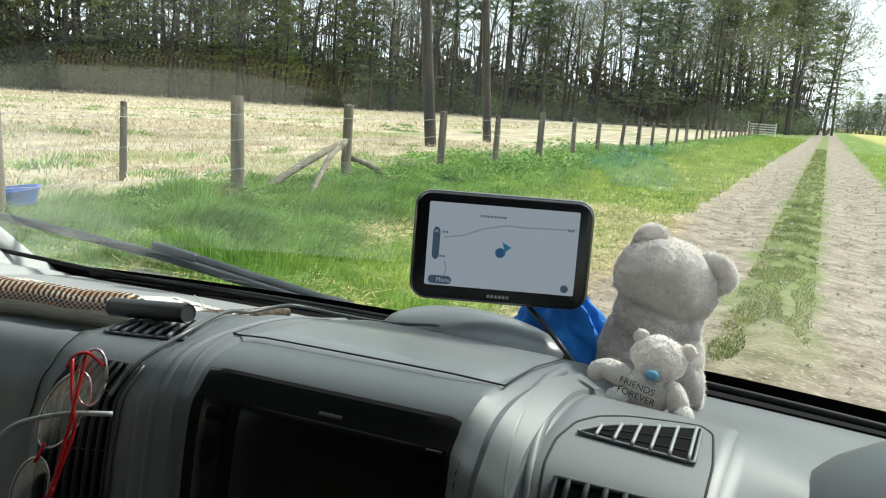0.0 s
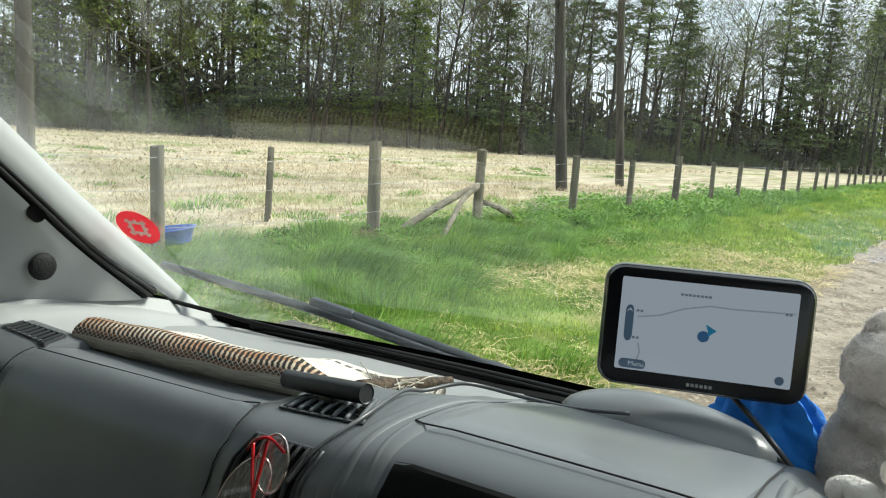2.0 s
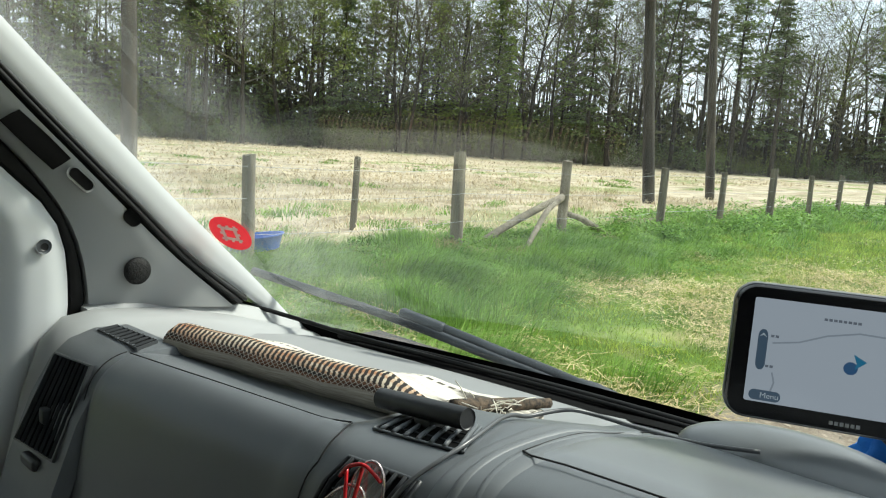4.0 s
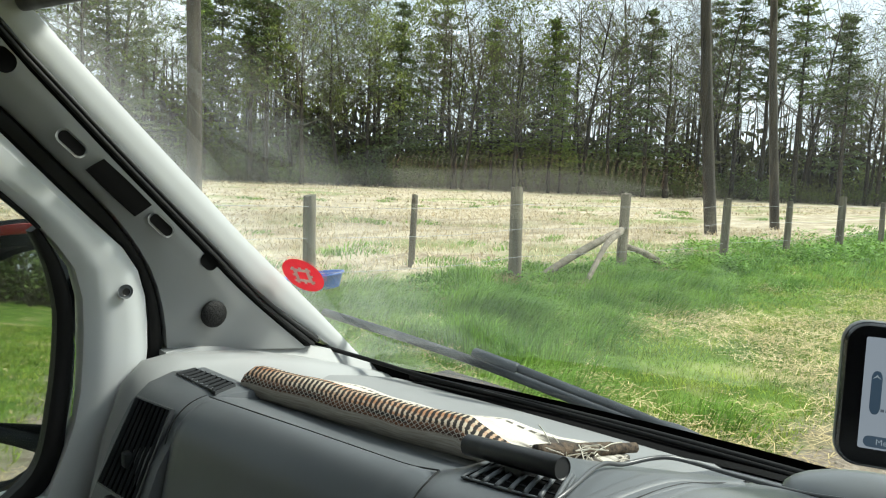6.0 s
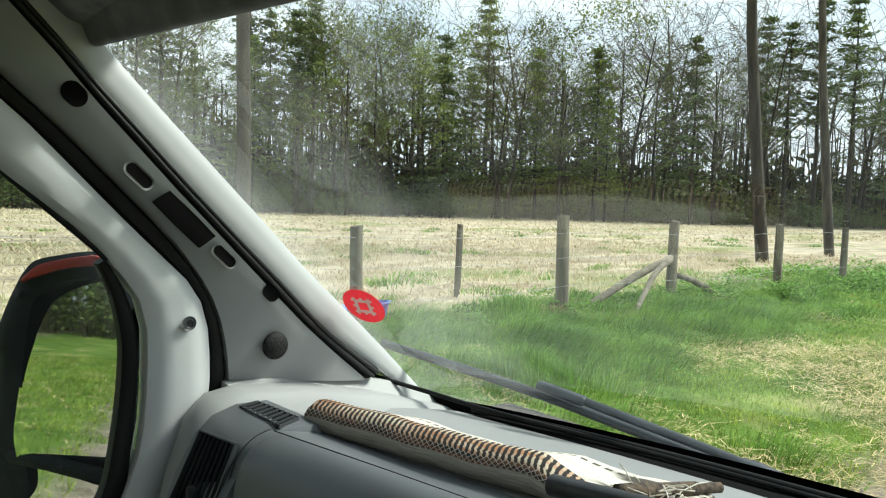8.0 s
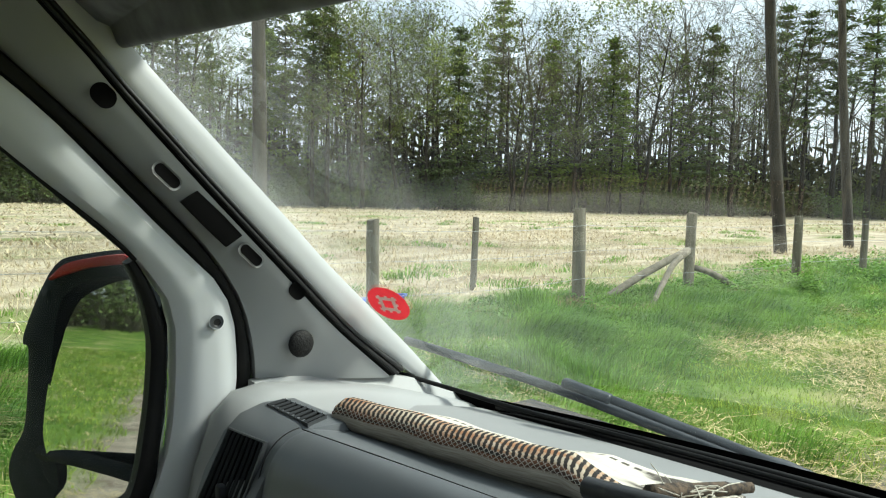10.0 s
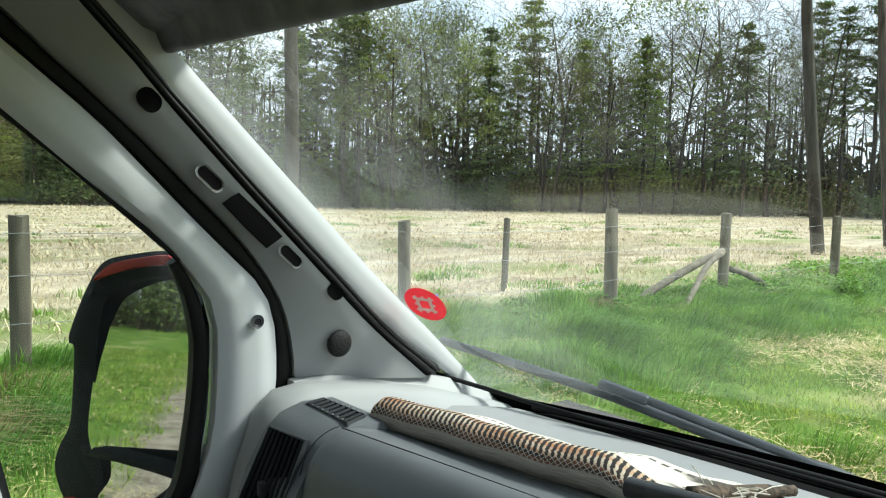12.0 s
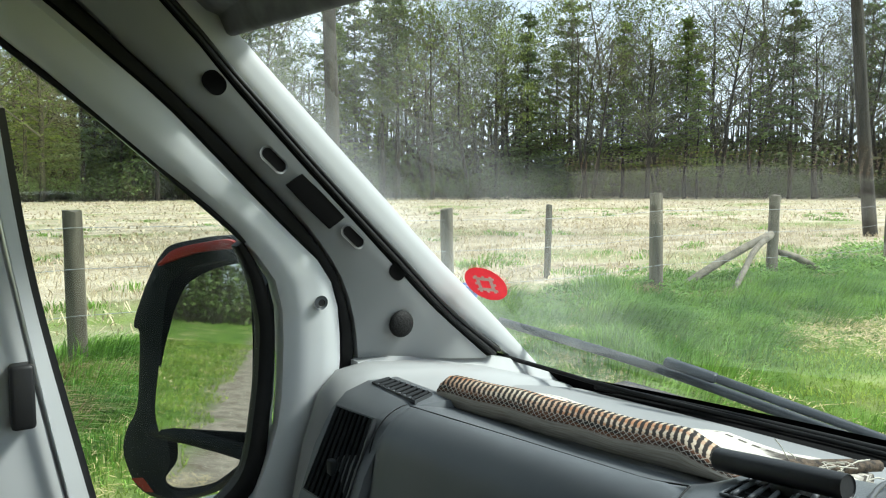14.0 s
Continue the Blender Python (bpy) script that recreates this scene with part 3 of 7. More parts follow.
# ---- trees ----
def branch(soup, tips, start, way, length, radius, level, levels, kids, r, droop=0.0, wob=0.22, segs=4, sides=(7, 5, 3, 3)):
    """One limb and, from it, smaller ones. tips takes the last twigs."""
    pts, p, d = [np.array(start, float)], np.array(start, float), np.array(way, float)
    d /= np.linalg.norm(d)
    n = 1 if level == levels else segs if level else segs + 4
    for i in range(n):
        d = d + r.normal(0, wob if level else 0.05, 3) + np.array([0, 0, (0.06 - droop) if level else 0.08])
        d /= np.linalg.norm(d)
        p = p + d * length / n
        pts.append(p)
    rad = [max(0.016, radius * (1 - 0.82 * i / n)) for i in range(n + 1)]
    soup[min(level, 1)].tube(pts, rad, sides[min(level, 3)], False)
    if level == levels:
        tips.append((pts[-1], d))
        tips.append((0.5 * (pts[0] + pts[-1]), d))
        return
    for k in range(kids[level]):
        f = (0.34 + 0.64 * (k + r.random()) / kids[level]) if level == 0 else (0.25 + 0.72 * r.random())
        i = min(n - 1, int(f * n))
        o = pts[i] + (pts[i + 1] - pts[i]) * (f * n - i)
        a = r.uniform(0, 2 * math.pi)
        axis_dir = pts[i + 1] - pts[i]
        axis_dir = axis_dir / np.linalg.norm(axis_dir)
        u = np.cross(axis_dir, [0.3, 0.5, 0.81])
        u /= np.linalg.norm(u)
        v = np.cross(axis_dir, u)
        sp = r.uniform(0.75, 1.15)
        w = axis_dir * math.cos(sp) + (u * math.cos(a) + v * math.sin(a)) * math.sin(sp)
        branch(soup, tips, o, w, length * ((0.50 if level == 0 else 0.54) * (1.15 - 0.5 * f)) * r.uniform(0.75, 1.2), rad[i] * 0.5,
               level + 1, levels, kids, r, droop, wob, max(2, segs - 1), sides)


def foliage(tips, per, spread, size, r):
    c = np.array([t[0] for t in tips])
    i = np.repeat(np.arange(len(c)), per)
    o = c[i] + r.normal(0, spread, (len(i), 3)) * np.array([1, 1, 0.7])
    s = size * r.uniform(0.5, 1.3, len(i))
    f = r.normal(0, 1, (len(i), 3))
    f /= np.linalg.norm(f, axis=1)[:, None]
    g = np.cross(f, r.normal(0, 1, (len(i), 3)))
    g /= np.linalg.norm(g, axis=1)[:, None]
    return np.stack([o - f * s[:, None], o + 0.45 * g * s[:, None], o + f * s[:, None], o - 0.45 * g * s[:, None]], 1)


def sprays(tips, per, spread, size, r):
    """Flat drooping sprays of needles that lie along their branch."""
    c = np.array([t[0] for t in tips])
    way = np.array([t[1] for t in tips])
    i = np.repeat(np.arange(len(c)), per)
    n = len(i)
    o = c[i] + r.normal(0, spread, (n, 3)) * np.array([1, 1, 0.35])
    s = size * r.uniform(0.5, 1.25, n)
    f = way[i] + r.normal(0, 0.55, (n, 3)) * np.array([1, 1, 0.5])
    f /= np.linalg.norm(f, axis=1)[:, None]
    up = np.array([0, 0, 1.0]) + r.normal(0, 0.45, (n, 3))
    g = np.cross(f, up)
    g /= np.linalg.norm(g, axis=1)[:, None] + 1e-9
    return np.stack([o - f * s[:, None], o + 0.42 * g * s[:, None], o + f * s[:, None] - np.array([0, 0, 0.25]) * s[:, None], o - 0.42 * g * s[:, None]], 1)


def woody(stem, limbs, name):
    """Trunk and limbs in one mesh, bark on the one and twig wood on the others."""
    o = len(stem.v)
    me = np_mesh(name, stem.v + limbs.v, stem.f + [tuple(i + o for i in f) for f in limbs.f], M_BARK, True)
    me.materials.append(M_TWIG)
    me.polygons.foreach_set("material_index", [0] * len(stem.f) + [1] * len(limbs.f))
    return me


def broad_tree(name, seed, height, radius, kids, leaves, size, leaf_mat, label, lean=0.0, spread=0.35):
    r = np.random.default_rng(seed)
    soup, tips = (Soup(), Soup()), []
    branch(soup, tips, (0, 0, -0.1), (lean, 0.0, 1.0), height, radius, 0, 3, kids, r)
    t = thing("tree", label, "tree", "trees at the wood's edge")
    piece("trunk", woody(soup[0], soup[1], name + "_trunk"), t)
    if leaves:
        tips = [q for q in tips if 0.45 + 0.9 * noise.noise(Vector(q[0]) * 0.45) > r.random() * 0.8]
        piece("crown", tri_mesh(name + "_crown", foliage(tips, leaves, spread, size, r), leaf_mat, 4), t, "sparse young green leaves")
    return t


def conifer(name, seed, height, radius, bare, whorls, reach, label, droop=0.25, size=0.16, per=4, spread=0.20, leaf_mat=None, note="dark green needles"):
    r = np.random.default_rng(seed)
    trunk, limbs, tips = Soup(), Soup(), []
    path = [np.array([0.15 * noise.noise((seed, k * 0.4, 0)), 0.15 * noise.noise((seed, k * 0.4, 9)), height * k / 12 - 0.1 * (k == 0)]) for k in range(13)]
    trunk.tube(path, [radius * (1 - 0.93 * k / 12) for k in range(13)], 7, False)
    for w in range(whorls):
        f = bare + (1 - bare) * (w + r.random() * 0.7) / whorls
        z = f * height
        long = reach * (1 - f) ** 0.7 * r.uniform(0.45, 1.2) + 0.25
        for k in range(r.integers(3, 6)):
            a = r.uniform(0, 2 * math.pi)
            long = long * r.uniform(0.75, 1.2)
            o = np.array([0, 0, z])
            pts = [o]
            for j in range(1, 4):
                q = long * j / 3
                pts.append(o + np.array([math.cos(a) * q, math.sin(a) * q, q * 0.25 - droop * q * q / max(long, 0.5)]) + r.normal(0, 0.05, 3))
            limbs.tube(pts, [0.045, 0.035, 0.025, 0.012], 3, False)
            for j in range(1, 4):
                for m in range(4):
                    tips.append((pts[j] + (pts[j - 1] - pts[j]) * m / 4 + r.normal(0, 0.10, 3), (pts[j] - pts[j - 1]) / (np.linalg.norm(pts[j] - pts[j - 1]) + 1e-9)))
    t = thing("tree", label, "tree", "trees at the wood's edge")
    piece("trunk", woody(trunk, limbs, name + "_trunk"), t)
    piece("crown", tri_mesh(name + "_crown", sprays(tips, per, spread, size, r), leaf_mat or M_NEEDLE, 4), t, note)
    return t


PROTO = [
    broad_tree("bare_ash", 3, 19.0, 0.26, (20, 6, 4), 0, 0, None, "tall bare deciduous tree at the wood's edge"),
    broad_tree("bare_oak", 5, 16.5, 0.30, (18, 6, 4), 4, 0.13, M_SPRING, "spreading deciduous tree just breaking into leaf"),
    broad_tree("green_beech", 8, 17.5, 0.25, (16, 6, 4), 8, 0.165, M_SPRING, "slender tree coming into young yellowish-green leaf", spread=0.42),
    conifer("green_larch", 11, 20.0, 0.25, 0.18, 26, 5.2, "tall airy larch with fresh green needles", 0.16, 0.27, 3, 0.26, M_LARCH, "soft fresh green needles"),
    conifer("dark_spruce", 13, 20.0, 0.26, 0.14, 22, 5.2, "tall dark conifer with drooping branches", 0.24, 0.30, 3, 0.24),
    conifer("thin_pine", 17, 21.0, 0.30, 0.42, 16, 4.8, "tall bare-stemmed pine with a dark crown", 0.05, 0.30, 3, 0.26),
]


def shrub(name, seed, material, height, label):
    r = np.random.default_rng(seed)
    soup, tips = Soup(), []
    for k in range(34):
        a, q = r.uniform(0, 2 * math.pi), r.uniform(0.2, 1.7)
        o = np.array([math.cos(a) * q, math.sin(a) * q, -0.05])
        d = np.array([math.cos(a) * 0.35, math.sin(a) * 0.35, 1.0]) + r.normal(0, 0.25, 3)
        pts = [o, o + d * height * 0.4, o + d * height * 0.75 + r.normal(0, 0.2, 3), o + d * height * r.uniform(0.8, 1.1) + r.normal(0, 0.3, 3)]
        soup.tube(pts, [0.03, 0.022, 0.014, 0.006], 3, False)
        for m in range(7):
            f = r.uniform(0.15, 1.0) * 3
            i = min(2, int(f))
            tips.append((pts[i] + (pts[i + 1] - pts[i]) * (f - i) + r.normal(0, 0.2, 3), None))
    t = thing("shrub", label, "shrub", "undergrowth at the wood's edge")
    piece("stem_tangle", soup.mesh(name + "_stems", M_TWIG), t)
    piece("leaves", tri_mesh(name + "_leaves", foliage(tips, 4, 0.34, 0.13, r), material, 4), t)
    return t


SHRUBS = [shrub("brown_brush", 21, M_BRUSH, 3.2, "tangled brown undergrowth at the foot of the wood"),
          shrub("green_brush", 23, M_SPRING, 3.6, "shrub in fresh green leaf at the wood's edge"),
          shrub("dark_brush", 25, M_NEEDLE, 3.0, "dark evergreen undergrowth below the trees")]


def wood_edge(az):
    """Distance of the wood from the van, by the bearing left of straight ahead."""
    pts = [(0.8, 165), (2, 140), (6, 118), (12, 104), (22, 92), (40, 80), (60, 76), (90, 76), (120, 78), (165, 70)]
    for (a, d), (b, e) in zip(pts, pts[1:]):
        if az <= b:
            return d + (e - d) * max(0.0, (az - a)) / (b - a)
    return pts[-1][1]


tr = random.Random(4)
spots = []
az = 0.9
while az < 104:
    d = wood_edge(az)
    for row in range(3 if az < 92 else 2):
        a = az + tr.uniform(-1.3, 1.3)
        q = d + 1.0 + row * 6.0 + tr.uniform(-2.8, 2.8)
        if row and 44 < a < 60 and tr.random() < 0.10:
            continue
        spots.append((a, q, row))
    az += math.degrees((4.0 if 8 < az < 32 else 3.2 if az < 50 else 3.6 if az < 62 else 3.5 if az < 90 else 6.0) / d)
used = set()
for a, q, row in spots:
    x, y = -q * math.sin(radians(a)), q * math.cos(radians(a))
    u = tr.random()
    green = 0.5 + 0.5 * noise.noise((a * 0.09, 0.0, 2.0))
    if u < (0.66 if 8 < a < 33 else 0.34):
        k = 0 if tr.random() < 0.6 else 1
    elif u < 0.58 + 0.30 * green:
        k = 3 if tr.random() < 0.5 else 2
    else:
        k = 5 if tr.random() < (0.75 if a < 30 else 0.4) else 4
    s = tr.choice((tr.uniform(0.66, 0.85), tr.uniform(0.82, 1.0), tr.uniform(0.88, 1.05))) * (1.25 if a < 7 else 0.95 if a < 33 else 0.93 if a < 50 else 0.89 if a < 62 else 0.95) * (0.95, 1.0, 1.04)[row]
    m = Matrix.Translation((x, y, 0)) @ Matrix.Rotation(tr.uniform(0, 6.28), 4, "Z") @ Matrix.Diagonal((s, s, s * tr.uniform(0.92, 1.1), 1))
    if k in used:
        copy_thing(PROTO[k], m)
    else:
        used.add(k)
        PROTO[k].matrix_world = m
used = set()
az = 1.2
while az < 104:
    d = wood_edge(az)
    for row in range(1 if az > 92 else 3):
        k = tr.choice((0, 0, 1, 2, 2))
        q = d + tr.uniform(-0.5, 2.0) + 6 * row
        a = az + tr.uniform(-0.6, 0.6)
        s = tr.uniform(0.6, 1.15) * (0.75, 1.15, 1.5)[row] * (0.8 if 9 < az < 34 else 1.0)
        m = Matrix.Translation((-q * math.sin(radians(a)), q * math.cos(radians(a)), 0)) @ Matrix.Rotation(tr.uniform(0, 6.28), 4, "Z") @ Matrix.Diagonal((s * 1.2, s * 1.2, s, 1))
        if k in used:
            copy_thing(SHRUBS[k], m)
        else:
            used.add(k)
            SHRUBS[k].matrix_world = m
    az += math.degrees(3.1 / d)

# the wood's dim inside: stems and twigs behind the first rows
deep = Soup()
deep_leaves = []
dr = np.random.default_rng(31)
for k in range(680):
    a = dr.uniform(1.5, 103)
    q = wood_edge(a) + dr.uniform(15, 34)
    x, y = -q * math.sin(radians(a)), q * math.cos(radians(a))
    h = dr.uniform(9, 16)
    low_wood = 0.8 if 8 < a < 33 else 1.0
    lean = dr.normal(0, 0.5, 2)
    deep.tube([(x, y, -0.1), (x + lean[0] * 0.4, y + lean[1] * 0.4, h * 0.5), (x + lean[0], y + lean[1], h)], [0.17, 0.13, 0.05], 5, False)
    c = np.stack([x + dr.normal(0, 1.9, 40), y + dr.normal(0, 1.9, 40), np.abs(dr.normal(0, 1, 40)) * low_wood * (4.9 + 2.6 * noise.noise((a * 0.3, 0, 0))) + 0.2], 1)
    deep_leaves.append(foliage([(p, None) for p in c], 1, 0.1, 0.75, dr))
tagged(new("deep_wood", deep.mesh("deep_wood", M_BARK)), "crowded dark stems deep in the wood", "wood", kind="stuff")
tagged(new("deep_thicket", tri_mesh("deep_thicket", np.concatenate(deep_leaves), M_BRUSH, 4)), "dim brown thicket deep in the wood", "thicket", kind="stuff")

# trees that stand nearer, behind the fence
NEAR = [(-11.9, 23.0, 1.25, 0, -2.0, 4.1), (-12.2, 28.5, 1.1, 0, -1.0, 4.5), (-16.2, 7.6, 1.1, 0, 0.0, 0.4)]
for x, y, s, k, tip, turn in NEAR:
    copy_thing(PROTO[k], Matrix.Translation((x, y, 0)) @ Matrix.Rotation(radians(tip), 4, "Y") @ Matrix.Rotation(turn, 4, "Z") @ Matrix.Diagonal((0.52 * s, 0.52 * s, s, 1)))

# the corner of the wood behind the van, close to the fence
for k in range(46):
    x, y = -9.2 - abs(tr.gauss(0, 5.0)), -9.0 - 1.5 * k + tr.uniform(-1, 1)
    q = tr.uniform(0.7, 1.05)
    copy_thing(PROTO[tr.choice((0, 1, 1, 2, 3))], Matrix.Translation((x, y, 0)) @ Matrix.Rotation(k * 1.9, 4, "Z") @ Matrix.Diagonal((q, q, q, 1)))
    if k % 2 == 0:
        q = tr.uniform(0.45, 0.8)
        copy_thing(SHRUBS[tr.choice((0, 0, 0, 1))], Matrix.Translation((-8.8 - abs(tr.gauss(0, 1.5)), y, 0)) @ Matrix.Rotation(k * 1.3, 4, "Z") @ Matrix.Diagonal((q, q, q, 1)))

for k in range(20):
    x, y, q = -14 + 1.1 * k + tr.uniform(-1, 1), -62 + tr.uniform(-9, 9), tr.uniform(0.75, 1.1)
    if x < -2.5 or k % 3 == 0:
        copy_thing(PROTO[tr.choice((0, 1, 2, 4))], Matrix.Translation((x, y, 0)) @ Matrix.Rotation(k * 1.9, 4, "Z") @ Matrix.Diagonal((q, q, q, 1)))
        copy_thing(SHRUBS[tr.choice((0, 2))], Matrix.Translation((x, y + 4, 0)) @ Matrix.Rotation(k * 1.3, 4, "Z") @ Matrix.Diagonal((1.2, 1.2, 1.1, 1)))

# far wood beyond the right-hand field
for k in range(24):
    copy_thing(SHRUBS[2], pose(4 + k * 2.8, 296 + 6 * (k % 2), 0, 0, 0, k * 40) @ Matrix.Diagonal((1.7, 1.7, 2.4, 1)))
for k in range(26):
    p = PROTO[(2, 4, 1, 4)[k % 4]]
    y = 300 + 9 * (k % 3) + tr.uniform(-5, 5)
    copy_thing(p, pose(6 + k * 2.6, y, 0, 0, 0, k * 50) @ Matrix.Diagonal((0.9, 0.9, 0.62, 1)))

# ---- the fence ----
fence = thing("fence", "post-and-wire field fence of weathered round posts", "fence", at=(FENCE_X, 0, 0))


def post_mesh(seed, height, radius):
    r = np.random.default_rng(seed)
    bm = bmesh.new()
    rings = []
    lx, ly = r.normal(0, 0.018, 2)
    for k in range(7):
        f = k / 6
        z = -0.25 + f * (height + 0.25)
        rings.append([bm.verts.new((radius * (1.03 - 0.06 * f) * (1 + r.normal(0, 0.03)) * math.cos(a) + lx * f * height,
                                    radius * (1.03 - 0.06 * f) * (1 + r.normal(0, 0.03)) * math.sin(a) + ly * f * height, z + (r.normal(0, 0.008) if k == 6 else 0)))
                      for a in (2 * math.pi * s / 10 for s in range(10))])
    for a, b in zip(rings, rings[1:]):
        for s in range(10):
            bm.faces.new((a[s], a[(s + 1) % 10], b[(s + 1) % 10], b[s]))
    top = bm.verts.new((lx * height, ly * height, height + 0.012))
    for s in range(10):
        bm.faces.new((rings[-1][s], rings[-1][(s + 1) % 10], top))
    me = bpy.data.meshes.new("post")
    bm.to_mesh(me)
    bm.free()
    me.materials.append(M_POST)
    me.polygons.foreach_set("use_smooth", [True] * len(me.polygons))
    me.set_sharp_from_angle(angle=radians(40))
    return me


POSTS = [post_mesh(30 + k, 1.30 + 0.05 * k, 0.073 + 0.007 * k) for k in range(4)]
post_y = [-17.5, -13.8, -10.1, -6.5, -2.9, 0.95, 4.75, 8.3, 11.0, 14.5, 17.7, 20.8] + [24.0 + 3.2 * k for k in range(26)]
for k, y in enumerate(post_y):
    ob = piece("post", POSTS[2 if abs(y - 11.0) < 0.1 else k % 4 if k % 4 != 2 else 0], fence)
    ob.location = (0.05 * math.sin(k * 2.3), y, 0.06)
    ob.rotation_euler = (0.02 * math.sin(k * 1.7), 0.03 * math.sin(k * 2.9), k * 1.3)
for h in (0.45, 0.85, 1.2):
    soup = Soup()
    pts = []
    for k, (a, b) in enumerate(zip(post_y, post_y[1:])):
        pts += [(0.07, a + (b - a) * f, h + 0.06 - 0.025 * math.sin(math.pi * f) + 0.02 * math.sin(a)) for f in (0, 0.33, 0.66)]
    soup.tube(pts, 0.0026, 4, False)
    piece("wire", soup.mesh("wire", M_WIRE), fence)
for name, a, b, r in (("strut", (0.02, 10.9, 0.86), (0.0, 8.55, 0.12), 0.06), ("strut", (0.02, 11.1, 0.56), (0.05, 12.7, 0.1), 0.055)):
    soup = Soup()
    pts = [np.array(a) + (np.array(b) - np.array(a)) * f + np.array([0.02 * math.sin(f * 7), 0, 0.03 * math.sin(f * 5)]) for f in (0, 0.25, 0.5, 0.75, 1)]
    soup.tube(pts, [r * 0.9, r, r * 1.05, r * 0.95, r], 9)
    piece(name, soup.mesh("strut", M_LOG), fence, "slanting log that props a post")
branch_log = Soup()
branch_log.tube(smooth_path([(FENCE_X + 0.12, 10.75, 0.84), (FENCE_X + 0.3, 10.1, 0.68), (FENCE_X + 0.5, 9.5, 0.36), (FENCE_X + 0.75, 8.9, 0.1)]), [0.045] * 13 + [0.04] * 6, 8)
tagged(new("fallen_branch", branch_log.mesh("fallen_branch", M_LOG)), "bleached crooked branch leaning on a fence post", "branch")
back_posts = thing("cross_fence", "thin grey posts of a second fence crossing the field", "fence", at=(FENCE_X, 0, 0))
for k, (x, y) in enumerate(((-2.2, 8.2), (-7.2, 6.9))):
    ob = piece("post", POSTS[k % 2], back_posts)
    ob.location, ob.scale = (x, y, 0.0), (0.75, 0.75, 1.0)

# blue feed tub in the weeds
bm = bmesh.new()
prof = [(0.30, 0.02), (0.36, 0.17), (0.385, 0.185), (0.385, 0.20), (0.355, 0.20), (0.29, 0.045), (0.0, 0.045)]
rings = [[bm.verts.new((r_ * math.cos(a), r_ * math.sin(a), z)) for a in (2 * math.pi * s / 28 for s in range(28))] for r_, z in prof[:-1]]
for a, b in zip(rings, rings[1:]):
    for s in range(28):
        bm.faces.new((a[s], a[(s + 1) % 28], b[(s + 1) % 28], b[s]))
bm.faces.new(rings[-1])
bm.faces.new(rings[0][::-1])
tub = part("feed_tub", bm, M_BLUE)
tub.location = (-7.95, 5.3, ground_height(-7.95, 5.3) + 0.10)
tub.rotation_euler = (0.1, -0.12, 0)
tagged(tub, "round bright blue plastic tub lying in the weeds", "tub")

# white field gate far along the fence
gate = thing("field_gate", "small white gate far along the field fence", "gate", at=(-7.0, 98.0, 0))
for k in range(5):
    bm = bmesh.new()
    bmesh.ops.create_cube(bm, size=1.0, matrix=Matrix.Translation((0.0, 0, 0.3 + 0.28 * k)) @ Matrix.Diagonal((3.0, 0.05, 0.1, 1)))
    part("rail", bm, M_WHITE, gate, smooth=False)
for s in (-1.5, 1.5):
    bm = bmesh.new()
    bmesh.ops.create_cube(bm, size=1.0, matrix=Matrix.Translation((s, 0.06, 0.8)) @ Matrix.Diagonal((0.14, 0.14, 1.7, 1)))
    part("gate_post", bm, M_WHITE, gate, smooth=False)


# ---- the van: shell and openings ----
def resample(pts, n):
    p = np.array(smooth_path([(a, b, 0.0) for a, b in pts], 8))[:, :2]
    d = np.concatenate([[0], np.cumsum(np.linalg.norm(np.diff(p, axis=0), axis=1))])
    t = np.linspace(0, d[-1], n)
    return np.stack([np.interp(t, d, p[:, 0]), np.interp(t, d, p[:, 1])], 1)


def side_x(x0, z):
    """The cab's side leans in towards the roof."""
    return x0 + 0.12 * (z - 1.46)


def strip_bm(edge_a, edge_b, x0, thick, bulge=0.0, n=26, across=5, x1=None):
    """A band on the cab's side between two edges drawn in y and z, with thickness and a rounded face."""
    a, b = resample(edge_a, n), resample(edge_b, n)
    x1 = x0 if x1 is None else x1
    bm = bmesh.new()
    rows = []
    for i in range(n):
        row = []
        for j in range(across + 1):
            f = j / across
            y, z = a[i] * (1 - f) + b[i] * f
            row.append(bm.verts.new((side_x(x0 + (x1 - x0) * f, z) + bulge * (1 - (2 * f - 1) ** 4), y, z)))
        row.append(bm.verts.new((row[-1].co.x - thick, row[-1].co.y, row[-1].co.z)))
        row.insert(0, bm.verts.new((row[0].co.x - thick, row[0].co.y, row[0].co.z)))
        rows.append(row)
    for r0, r1 in zip(rows, rows[1:]):
        for j in range(len(r0) - 1):
            bm.faces.new((r0[j], r0[j + 1], r1[j + 1], r1[j]))
        bm.faces.new((r0[-1], r0[0], r1[0], r1[-1]))
    bm.faces.new(rows[0])
    bm.faces.new(rows[-1][::-1])
    bmesh.ops.recalc_face_normals(bm, faces=bm.faces)
    return bm


def box_bm(x0, x1, y0, y1, z0, z1, bevel=0.0):
    bm = bmesh.new()
    bmesh.ops.create_cube(bm, size=1.0, matrix=Matrix.Translation(((x0 + x1) / 2, (y0 + y1) / 2, (z0 + z1) / 2)) @ Matrix.Diagonal((x1 - x0, y1 - y0, z1 - z0, 1)))
    if bevel:
        bmesh.ops.bevel(bm, geom=bm.edges[:], offset=bevel, segments=3, affect="EDGES", profile=0.5)
    return bm


def base_y(x):
    """Where the windscreen meets the deck."""
    return 0.925 - 0.125 * ((x + 0.25) / 0.84) ** 2


